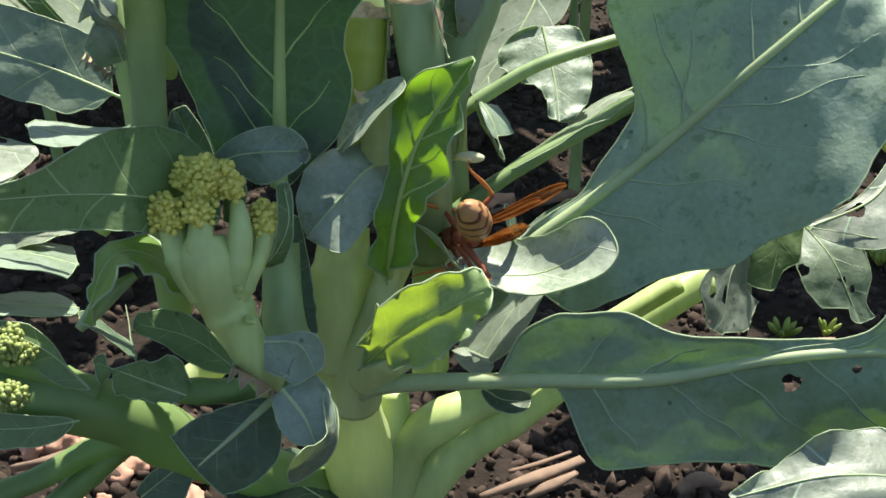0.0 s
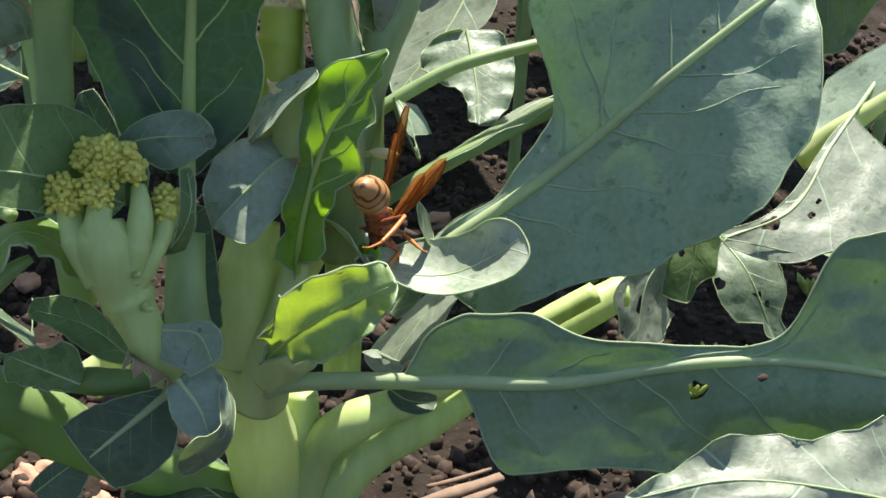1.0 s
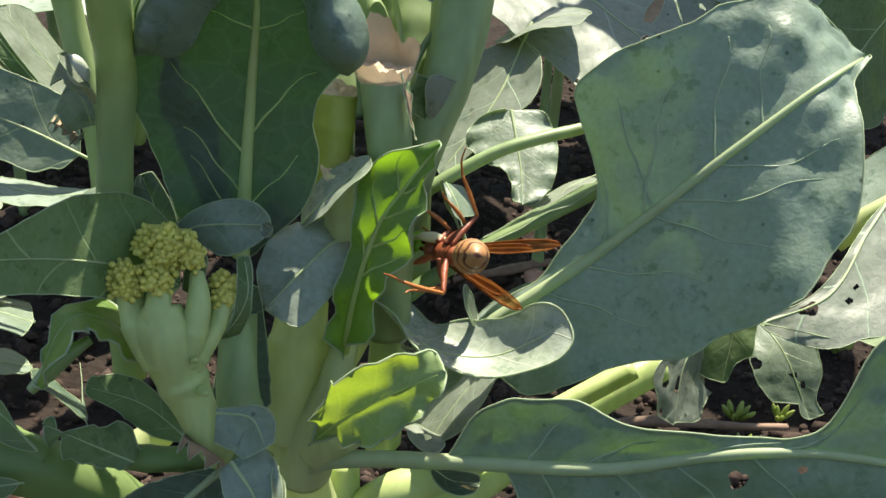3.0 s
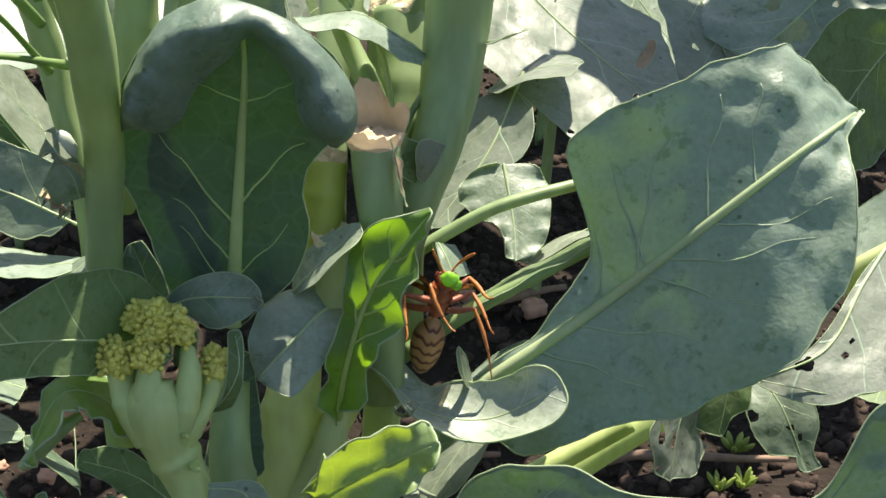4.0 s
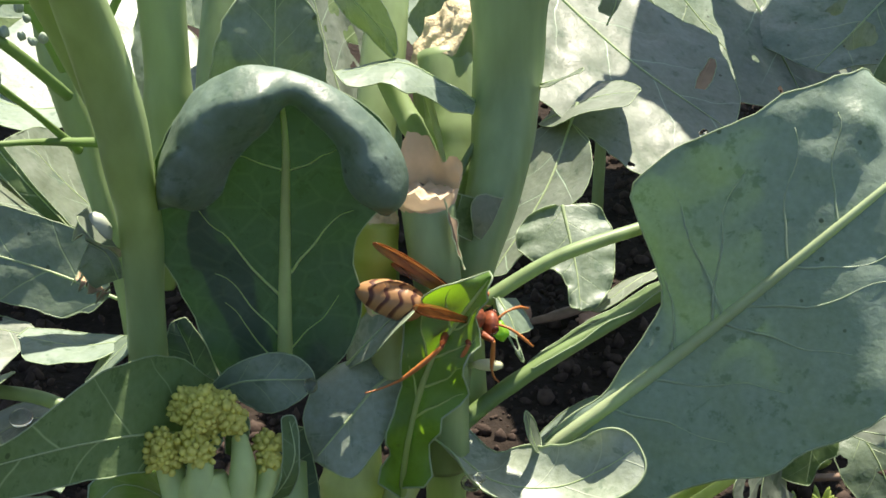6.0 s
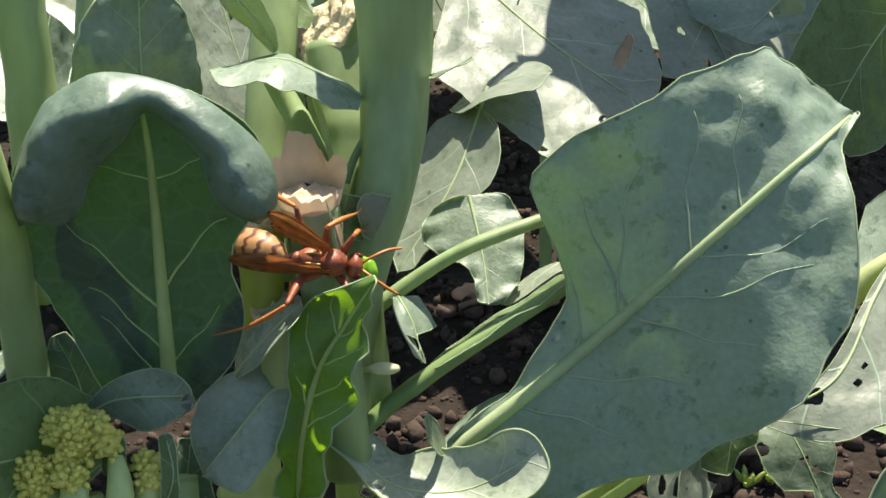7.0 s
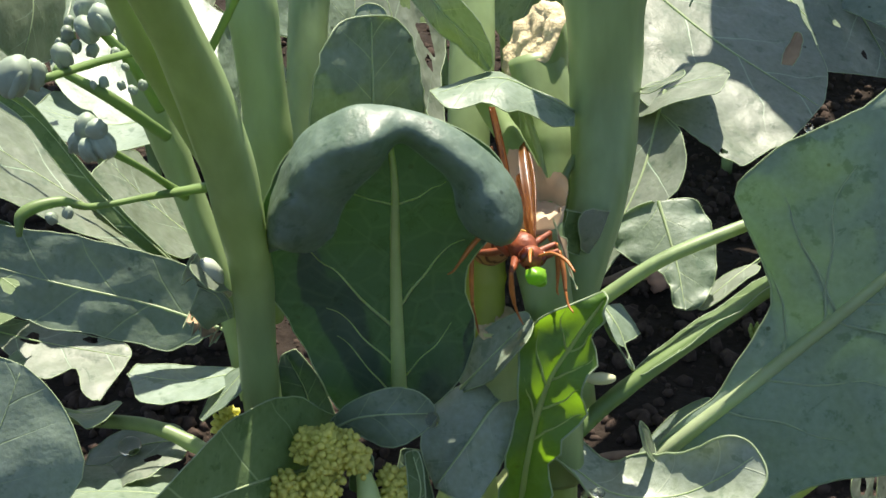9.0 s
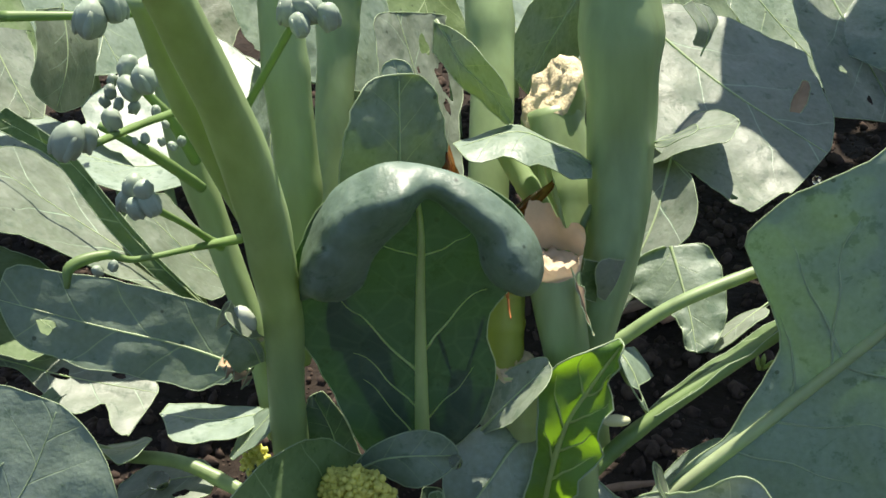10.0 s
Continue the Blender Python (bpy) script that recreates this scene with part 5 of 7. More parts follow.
leaf(back_plant, [(0.0156, 0.0868, 0.1642), (0.0358, 0.0690, 0.1488), (0.0567, 0.0554, 0.1367)], (-0.5022, -0.8491, -0.1638), [0.0, 0.0, 0.0, 0.0, 0.0, 0.0, 2.7, 7.7, 12.5, 17.4, 23.2, 29.0, 29.4, 29.4, 29.4, 29.4, 29.4, 29.4, 29.4, 29.4, 29.0, 20.2, 18.0, 16.9, 4.2], [0.0, 0.0, 0.0, 0.0, 0.0, 0.0, 9.8, 13.5, 16.7, 19.2, 21.6, 23.5, 25.1, 26.2, 27.0, 26.9, 23.0, 20.3, 17.8, 15.2, 12.4, 8.6, 5.2, 2.9, 0.7], pale_leaf, cup=0.0, ripple=0, rib=0.55, holes=[(0.712, 0.0334, 0.0011, 1.00), (0.424, 0.0131, 0.0007, 1.00), (0.847, 0.0283, 0.0008, 1.00)], label="broad grey-green leaf with a brown blotch")
leaf(back_plant, [(0.0696, 0.1228, 0.1560), (0.0774, 0.1022, 0.1397), (0.0840, 0.0856, 0.1262)], (0.6487, 0.7611, 0.0027), [0.0, 0.0, 0.0, 0.0, 0.0, 20.7, 24.9, 24.9, 24.9, 24.9, 24.9, 24.9, 24.9, 24.9, 24.9, 0.0, 0.0, 0.0, 0.0], [0.0, 0.0, 0.0, 0.0, 0.0, 12.2, 15.1, 16.3, 17.0, 17.9, 18.8, 19.3, 20.4, 21.4, 21.1, 0.0, 0.0, 0.0, 0.0], pale_leaf, cup=0.0, ripple=0, rib=0.49, holes=[(0.627, -0.0108, 0.0011, 1.00), (0.797, -0.0067, 0.0011, 1.00)])
leaf(back_plant, [(0.1161, 0.1128, 0.1641), (0.0985, 0.1023, 0.1487), (0.0827, 0.0898, 0.1387)], (0.4716, -0.8325, -0.2909), [0.0, 6.6, 8.3, 10.4, 12.5, 15.1, 17.5, 20.0, 22.3, 23.9, 23.9, 23.9, 19.0, 14.8, 11.3, 8.3, 6.2, 5.1, 4.3, 3.8, 1.0], [0.0, 0.5, 2.9, 5.8, 8.9, 12.4, 15.2, 17.6, 19.5, 21.1, 22.4, 23.2, 23.5, 23.5, 23.0, 22.2, 21.2, 20.2, 19.3, 18.7, 4.7], glaucous, cup=0.0, ripple=0, rib=0.49, holes=[(0.695, 0.0024, 0.0031, 1.60), (0.593, -0.0078, 0.0019, 1.40), (0.424, 0.0048, 0.0011, 1.00), (0.610, 0.0096, 0.0011, 1.00), (1.000, -0.0132, 0.0008, 1.00)])
leaf(back_plant, [(0.0306, 0.0597, 0.1581), (0.0322, 0.0603, 0.1638), (0.0291, 0.0631, 0.1690)], (0.5423, 0.7859, -0.2970), [0.0, 0.0, 0.0, 0.0, 0.0, 0.8, 2.0, 3.6, 5.8, 6.4, 6.4, 6.4, 5.1, 2.6, 0.4, 0.0, 0.0], [0.0, 0.0, 0.0, 0.0, 0.0, 6.4, 6.4, 6.4, 6.4, 6.4, 6.4, 6.4, 6.4, 6.4, 6.4, 0.0, 0.0], pale_leaf, cup=0.0, ripple=0, rib=0.23)
leaf(back_plant, [(0.0172, 0.0505, 0.1408), (0.0265, 0.0467, 0.1471), (0.0361, 0.0454, 0.1491)], (0.1577, 0.9858, -0.0571), [21.4, 10.9, 10.9, 10.9, 10.9, 10.9, 10.9, 10.9, 10.9, 10.9, 10.9, 10.9, 10.3, 7.2, 4.0, 1.4, 0.0], [1.5, 1.9, 3.0, 4.2, 5.5, 6.9, 8.3, 9.8, 9.8, 9.8, 8.5, 8.0, 8.1, 6.3, 4.2, 2.3, 0.0], pale_leaf, cup=0.0, ripple=0, rib=0.23)
leaf(back_plant, [(-0.0208, 0.0578, 0.1321), (-0.0268, 0.0668, 0.1492), (-0.0317, 0.0759, 0.1661)], (0.4722, 0.8148, -0.3364), [0.0, 0.9, 3.4, 5.4, 7.2, 8.8, 10.5, 13.4, 17.1, 20.0, 20.0, 20.0, 20.0, 20.0, 20.0, 20.0, 5.0], [19.3, 20.0, 20.0, 20.0, 20.0, 20.0, 20.0, 20.0, 19.8, 16.3, 13.7, 12.2, 11.1, 10.8, 9.6, 7.2, 1.8], pale_leaf, cup=0.0, ripple=0, rib=0.36, holes=[(0.814, 0.0068, 0.0018, 1.30), (0.610, 0.0116, 0.0026, 1.60), (0.458, 0.0091, 0.0014, 1.30), (0.678, 0.0019, 0.0008, 1.00)], label="pale leaf eaten through with holes")
leaf(back_plant, [(0.0084, 0.0870, 0.1647), (0.0002, 0.0775, 0.1558), (-0.0051, 0.0712, 0.1484)], (0.5294, 0.7217, -0.4460), [23.8, 13.2, 13.2, 13.2, 13.2, 13.2, 13.2, 13.2, 13.2, 13.2, 13.2, 13.2, 13.0, 11.0, 9.1, 7.9, 2.0], [0.9, 1.2, 2.0, 3.2, 4.8, 6.8, 8.9, 11.3, 13.2, 13.2, 13.2, 13.2, 13.2, 13.2, 13.2, 12.9, 3.2], glaucous, cup=0.0, ripple=0, rib=0.37)
leaf(left_plant, [(-0.0550, -0.0087, 0.1323), (-0.0667, -0.0073, 0.1371), (-0.0801, -0.0064, 0.1412), (-0.0967, -0.0056, 0.1471)], (0.0639, 0.4685, 0.8811), [0.0, 0.0, 0.0, 0.0, 2.9, 5.7, 7.2, 7.8, 7.9, 8.0, 8.1, 8.2, 8.1, 7.9, 7.6, 7.3, 7.0, 6.8, 6.7, 6.4, 5.7, 4.8, 0.0], [0.0, 0.0, 0.0, 0.0, 3.5, 4.4, 6.4, 6.5, 6.6, 6.8, 6.9, 6.9, 7.2, 7.4, 7.0, 6.7, 6.7, 6.0, 4.4, 2.7, 1.2, 0.1, 0.0], glaucous, cup=0.0, ripple=0, rib=0.32, holes=[(0.797, -0.0022, 0.0013, 1.20)], label="dark blue-green leaf with a sun streak")
leaf(left_plant, [(-0.0659, 0.0073, 0.1355), (-0.0786, 0.0104, 0.1459), (-0.0910, 0.0130, 0.1552), (-0.1005, 0.0130, 0.1642)], (-0.0513, 0.9977, -0.0449), [1.9, 2.3, 3.1, 4.2, 5.5, 6.9, 8.4, 9.7, 10.5, 11.1, 11.9, 13.0, 14.1, 14.2, 12.9, 10.4, 8.4, 7.0, 1.7], [1.0, 1.2, 1.8, 2.7, 3.8, 5.4, 7.3, 9.2, 10.7, 12.1, 13.4, 14.6, 15.8, 17.6, 17.2, 11.9, 6.4, 2.6, 0.6], pale_leaf, cup=0.0, ripple=0, rib=0.24)
leaf(left_plant, [(-0.0644, 0.0036, 0.1376), (-0.0761, 0.0079, 0.1502), (-0.0861, 0.0126, 0.1634), (-0.0973, 0.0145, 0.1715)], (0.7550, 0.3078, 0.5790), [0.1, 0.2, 0.3, 0.4, 0.5, 0.6, 0.7, 0.9, 1.0, 0.9, 0.8, 1.1, 1.5, 1.7, 1.9, 2.0, 2.1, 2.1, 0.5], [0.8, 0.9, 1.2, 1.5, 1.7, 2.0, 2.2, 2.3, 2.4, 2.4, 2.4, 2.0, 1.5, 1.4, 1.6, 1.7, 1.7, 1.4, 0.3], mid_leaf, cup=0.0, ripple=0, rib=0.19)
leaf(left_plant, [(-0.0620, 0.0177, 0.1328), (-0.0714, 0.0200, 0.1416), (-0.0785, 0.0221, 0.1500)], (0.0637, 0.9813, -0.1818), [0.0, 0.0, 0.0, 2.4, 5.5, 8.5, 11.5, 12.1, 12.1, 12.1, 12.1, 12.1, 12.1, 12.1, 9.4, 7.0, 1.8], [0.0, 0.0, 0.0, 8.0, 10.9, 12.1, 12.1, 12.1, 12.1, 12.1, 12.1, 12.1, 11.7, 10.4, 9.1, 7.9, 2.0], pale_leaf, cup=0.0, ripple=0, rib=0.20)
leaf(left_plant, [(-0.0956, 0.0542, 0.1790), (-0.0945, 0.0471, 0.1701), (-0.0966, 0.0404, 0.1620)], (0.1896, 0.9272, -0.3230), [0.0, 0.0, 0.0, 11.1, 11.1, 11.1, 11.1, 11.1, 11.1, 11.1, 11.1, 10.2, 7.6, 5.1, 3.0, 1.4, 0.3], [0.0, 0.0, 0.0, 2.8, 6.5, 10.7, 11.1, 11.1, 11.1, 11.1, 11.1, 11.1, 11.1, 10.5, 8.6, 7.3, 1.8], pale_leaf, cup=0.0, ripple=0, rib=0.27)
leaf(left_plant, [(-0.1148, 0.0609, 0.1738), (-0.1090, 0.0535, 0.1643), (-0.1042, 0.0477, 0.1579)], (0.1656, 0.9759, -0.1422), [13.2, 11.6, 11.6, 11.6, 11.6, 11.2, 10.4, 9.5, 8.8, 8.2, 7.3, 6.2, 5.0, 4.1, 3.3, 2.8, 0.7], [3.3, 3.5, 3.9, 4.7, 5.5, 6.5, 7.5, 8.6, 9.5, 10.5, 11.2, 11.6, 11.6, 11.6, 11.6, 11.6, 2.9], pale_leaf, cup=0.0, ripple=0, rib=0.28)
leaf(left_plant, [(-0.0737, 0.0568, 0.1437), (-0.0874, 0.0542, 0.1432), (-0.1016, 0.0543, 0.1479)], (-0.2357, 0.9709, -0.0412), [1.0, 4.9, 9.9, 14.0, 14.5, 14.5, 14.5, 14.5, 14.5, 14.5, 14.5, 14.5, 14.5, 14.5, 12.6, 11.2, 2.8], [10.2, 12.6, 14.5, 14.5, 14.5, 14.5, 14.5, 14.5, 14.5, 14.5, 14.0, 11.5, 8.5, 5.4, 2.9, 1.2, 0.3], glaucous, cup=0.0, ripple=0, rib=0.29)
leaf(left_plant, [(-0.0513, 0.0298, 0.1689), (-0.0524, 0.0241, 0.1627), (-0.0531, 0.0180, 0.1557)], (0.2954, 0.8817, -0.3678), [7.9, 7.9, 8.0, 8.1, 8.2, 8.3, 8.4, 8.4, 8.4, 8.2, 7.9, 7.4, 6.7, 5.8, 4.7, 3.8, 0.9], [11.8, 8.9, 8.9, 8.9, 8.9, 8.9, 8.9, 8.9, 8.9, 8.9, 8.1, 7.0, 6.3, 5.7, 5.2, 4.9, 1.2], glaucous, cup=0.0, ripple=0, rib=0.25)
leaf(left_plant, [(-0.1201, 0.0311, 0.1133), (-0.1005, 0.0250, 0.1107), (-0.0823, 0.0213, 0.1083)], (0.2471, -0.9623, -0.1136), [1.3, 1.4, 1.8, 2.4, 2.9, 3.1, 2.8, 2.2, 1.7, 1.8, 2.3, 3.2, 4.3, 5.5, 6.8, 8.1, 9.3, 10.2, 9.4, 5.3, 6.9, 9.9, 12.1, 12.9, 13.1, 13.0, 12.8, 12.6, 3.1], [3.2, 3.2, 3.3, 3.3, 3.4, 3.5, 3.6, 3.8, 3.9, 4.2, 4.3, 4.5, 4.5, 4.6, 4.6, 4.6, 4.5, 4.3, 4.2, 4.0, 3.9, 3.8, 3.7, 3.5, 3.2, 2.5, 1.7, 0.7, 0.2], pale_leaf, cup=0.0, ripple=0, rib=0.28, holes=[(0.475, -0.0001, 0.0018, 1.00), (0.763, -0.0032, 0.0011, 1.30), (0.271, -0.0038, 0.0008, 1.00)], label="tattered pale leaf with large holes")
leaf(left_plant, [(-0.1019, -0.0286, 0.1105), (-0.0918, -0.0225, 0.1221), (-0.0864, -0.0158, 0.1324)], (0.9645, -0.1240, -0.2331), [11.1, 11.3, 11.9, 12.8, 14.1, 15.0, 15.0, 15.0, 15.0, 15.0, 15.0, 14.4, 12.1, 9.7, 7.6, 5.3, 2.9, 1.0, 0.2], [2.0, 2.2, 2.7, 3.6, 4.9, 6.3, 7.7, 9.1, 10.4, 11.4, 12.1, 12.7, 13.1, 13.4, 13.6, 13.2, 12.1, 9.6, 2.4], glaucous, cup=0.0, ripple=0, rib=0.18)
leaf(left_plant, [(-0.1051, -0.0137, 0.1184), (-0.0950, -0.0104, 0.1247), (-0.0880, -0.0081, 0.1290)], (-0.3491, 0.8969, -0.2715), [38.3, 10.4, 10.4, 10.4, 10.4, 10.4, 10.4, 10.4, 10.4, 10.4, 10.4, 10.0, 5.8, 2.0, 0.0, 0.0, 0.0], [2.2, 2.7, 4.3, 6.7, 8.1, 9.9, 10.1, 10.1, 8.9, 7.6, 6.0, 4.7, 3.7, 3.7, 0.0, 0.0, 0.0], mid_leaf, cup=0.0, ripple=0, rib=0.19)
leaf(left_plant, [(-0.0658, -0.0016, 0.1054), (-0.0760, -0.0038, 0.1058), (-0.0848, -0.0078, 0.1026)], (-0.2145, 0.9763, -0.0295), [0.0, 0.0, 0.0, 0.0, 2.6, 4.3, 5.2, 5.9, 6.4, 6.6, 6.8, 7.1, 7.6, 7.7, 7.5, 7.6, 7.1, 5.6, 3.8, 2.3, 0.6], [0.0, 0.0, 0.0, 0.0, 5.6, 6.6, 7.1, 8.1, 9.6, 10.4, 10.4, 10.4, 10.4, 10.4, 10.4, 10.4, 10.4, 10.4, 10.4, 10.4, 2.6], pale_leaf, cup=0.0, ripple=0, rib=0.20, holes=[(0.356, -0.0049, 0.0012, 1.50)], label="pale waxy leaf holding a round water drop")
leaf(left_plant, [(-0.0871, -0.0024, 0.1130), (-0.0819, -0.0042, 0.1140), (-0.0761, -0.0052, 0.1165)], (-0.2908, 0.8816, -0.3718), [2.7, 2.9, 3.8, 5.7, 5.7, 5.7, 4.0, 2.5, 1.3, 0.3, 0.0], [0.4, 0.7, 1.4, 2.4, 3.5, 4.7, 6.0, 6.0, 6.0, 6.0, 0.0], glaucous, cup=0.0, ripple=0, rib=0.15)
leaf(left_plant, [(-0.0651, -0.0149, 0.1029), (-0.0725, -0.0158, 0.1056), (-0.0838, -0.0171, 0.1075)], (-0.3009, 0.9344, -0.1905), [0.0, 0.0, 0.0, 5.0, 9.7, 9.7, 9.7, 9.7, 9.7, 9.7, 9.7, 9.7, 9.7, 9.7, 9.7, 9.7, 9.7, 9.7, 9.7, 9.7, 2.4], [0.0, 0.0, 0.0, 9.7, 9.7, 9.7, 9.7, 9.7, 9.7, 9.7, 9.7, 9.7, 9.7, 9.7, 9.7, 9.7, 9.7, 9.7, 7.4, 5.6, 1.4], glaucous, cup=0.0, ripple=0, rib=0.20)
leaf(left_plant, [(-0.0645, -0.0202, 0.0972), (-0.0718, -0.0218, 0.0988), (-0.0829, -0.0234, 0.1003)], (-0.3063, 0.9155, -0.2609), [0.0, 0.6, 4.0, 7.6, 9.5, 9.5, 9.5, 9.2, 7.4, 7.4, 8.2, 8.7, 2.2], [0.0, 2.5, 5.1, 7.1, 8.4, 8.7, 8.4, 8.2, 8.9, 9.3, 7.4, 4.5, 1.1], glaucous, cup=0.0, ripple=0, rib=0.15)
leaf(left_plant, [(-0.0545, -0.0238, 0.0906), (-0.0589, -0.0241, 0.0944), (-0.0633, -0.0245, 0.0981)], (-0.4893, 0.8681, -0.0838), [33.0, 5.8, 5.8, 5.8, 5.8, 5.8, 5.8, 5.8, 5.8, 4.1, 1.0], [7.9, 5.8, 5.8, 5.8, 5.8, 5.8, 5.8, 5.8, 5.8, 5.8, 1.4], shaded_leaf, cup=0.0, ripple=0, rib=0.15)
leaf(neighbour, [(0.0204, -0.0038, 0.0968), (0.0123, -0.0101, 0.0894), (0.0057, -0.0166, 0.0817)], (-0.3426, 0.8878, -0.3073), [0.0, 0.0, 0.0, 0.0, 2.5, 5.3, 6.1, 6.6, 7.3, 8.7, 11.5, 11.5, 11.5, 10.0, 5.8, 2.7, 0.7], [0.0, 0.0, 0.0, 0.0, 1.3, 5.2, 6.7, 7.7, 8.4, 8.8, 8.7, 7.9, 6.6, 5.2, 3.7, 2.8, 0.7], pale_leaf, cup=0.0, ripple=0, rib=0.21)
leaf(neighbour, [(0.0017, -0.0184, 0.0872), (0.0047, -0.0203, 0.0859), (0.0088, -0.0219, 0.0852)], (-0.0195, -0.9929, 0.1174), [0.0, 0.0, 0.2, 1.4, 2.3, 2.6, 2.9, 2.8, 2.3, 1.5, 0.4], [0.0, 0.0, 4.1, 4.1, 4.1, 4.1, 4.1, 4.1, 2.7, 1.5, 0.4], pale_leaf, cup=0.0, ripple=0, rib=0.00, holes=[(0.559, -0.0015, 0.0008, 1.00)])
leaf(plant, [(-0.0255, -0.0510, 0.0998), (-0.0284, -0.0516, 0.1031), (-0.0321, -0.0507, 0.1048)], (-0.3245, 0.9300, -0.1723), [9.0, 4.3, 4.3, 4.3, 4.3, 4.3, 4.3, 4.3, 4.3, 4.3, 4.2], [0.3, 0.7, 1.4, 2.5, 4.1, 4.3, 4.3, 4.3, 3.5, 2.8, 2.4], dry_leaf, cup=0.0, ripple=1.4, rib=0.00, label="dry brown papery scale", name="dry_scale")
leaf(plant, [(-0.0520, -0.0247, 0.1425), (-0.0536, -0.0270, 0.1449), (-0.0555, -0.0276, 0.1460)], (-0.1115, 0.9789, -0.1710), [0.0, 0.0, 0.0, 3.0, 3.0, 3.0, 3.0, 3.0, 3.0, 1.7, 0.7], [0.0, 0.0, 0.0, 1.1, 2.4, 3.0, 3.0, 3.0, 3.0, 2.5, 2.3], dry_leaf, cup=0.0, ripple=1.2, rib=0.00, label="dry brown papery scale", name="dry_scale")
leaf(plant, [(-0.0019, -0.0174, 0.1540), (-0.0009, -0.0191, 0.1508), (0.0009, -0.0215, 0.1441)], (0.3276, 0.8833, -0.3353), [0.0, 0.0, 0.0, 0.0, 2.1, 1.7, 1.4, 1.0, 0.6, 0.4, 0.2], [0.0, 0.0, 0.0, 0.0, 0.0, 0.2, 0.4, 0.5, 0.4, 0.3, 0.3], dry_leaf, cup=0.0, ripple=0.1, rib=0.00, name="dry_strip")
leaf(back_plant, [(0.0504, 0.0606, 0.1442), (0.0518, 0.0625, 0.1468), (0.0535, 0.0647, 0.1496)], (0.6522, -0.7489, -0.1174), [1.7, 1.7, 1.8, 2.0, 2.1, 2.0, 1.8, 1.6, 1.2, 0.8, 0.6], [0.8, 0.9, 1.0, 1.2, 1.3, 1.2, 0.9, 0.8, 0.8, 0.7, 0.7], dry_leaf, cup=0.0, ripple=0.1, rib=0.00, label="tan dead blotch", name="brown_blotch")
leaf(back_plant, [(0.0471, 0.1486, 0.1599), (0.0614, 0.1343, 0.1418), (0.0762, 0.1189, 0.1263)], (0.6534, 0.7405, 0.1571), [0.0, 0.0, 0.0, 0.0, 26.8, 26.8, 26.8, 26.8, 26.8, 26.8, 26.8, 26.8, 26.8, 26.8, 26.8, 26.8, 6.7], [0.0, 0.0, 0.0, 0.0, 2.2, 5.2, 8.4, 10.7, 10.8, 10.8, 11.0, 10.6, 9.4, 7.6, 5.8, 4.6, 1.2], glaucous, cup=0.0, ripple=0, rib=0.38)
leaf(back_plant, [(0.1130, 0.1425, 0.1482), (0.0990, 0.1304, 0.1346), (0.0873, 0.1159, 0.1206)], (0.7428, 0.4574, -0.4889), [37.3, 23.1, 23.1, 23.1, 23.1, 23.1, 23.1, 23.1, 23.1, 23.1, 23.1, 23.1, 23.1, 19.9, 16.6, 14.4, 3.6], [14.3, 14.9, 16.2, 18.4, 21.3, 23.1, 23.1, 23.1, 23.1, 23.1, 23.1, 23.1, 23.1, 21.2, 17.4, 14.9, 3.7], glaucous, cup=0.0, ripple=0, rib=0.38)
leaf(back_plant, [(-0.0494, 0.0950, 0.1797), (-0.0451, 0.0845, 0.1645), (-0.0433, 0.0743, 0.1497)], (0.5286, 0.7983, -0.2887), [31.2, 18.5, 18.5, 18.5, 18.5, 18.5, 18.5, 18.5, 18.5, 18.5, 18.5, 18.5, 18.3, 16.6, 14.9, 13.8, 3.5], [11.5, 12.3, 14.4, 16.8, 18.5, 18.5, 18.5, 18.5, 18.5, 18.5, 18.5, 18.5, 18.5, 18.5, 18.5, 18.5, 4.6], glaucous, cup=0.0, ripple=0, rib=0.31)
leaf(back_plant, [(-0.0170, 0.1254, 0.1699), (-0.0096, 0.1133, 0.1559), (0.0003, 0.1012, 0.1423)], (0.5284, 0.8489, 0.0144), [38.2, 20.4, 20.4, 20.4, 20.4, 20.4, 20.4, 20.4, 20.4, 20.4, 20.4, 20.4, 20.4, 20.4, 20.4, 20.3, 5.1], [7.7, 8.2, 8.9, 10.1, 11.7, 12.4, 13.3, 13.7, 14.2, 14.7, 15.3, 15.6, 15.8, 15.5, 15.0, 14.4, 3.6], glaucous, cup=0.0, ripple=0, rib=0.35)
leaf(left_plant, [(-0.1089, 0.0989, 0.1826), (-0.1026, 0.0894, 0.1693), (-0.0940, 0.0794, 0.1550)], (0.3875, 0.9176, -0.0887), [34.1, 18.5, 18.5, 18.5, 18.5, 18.5, 18.5, 18.5, 18.5, 18.5, 18.5, 18.5, 18.5, 18.5, 18.5, 17.7, 4.4], [16.0, 16.3, 16.9, 18.0, 18.5, 18.5, 18.5, 18.5, 18.5, 18.5, 18.5, 18.5, 18.5, 18.5, 18.5, 17.9, 4.5], glaucous, cup=0.0, ripple=0, rib=0.32)
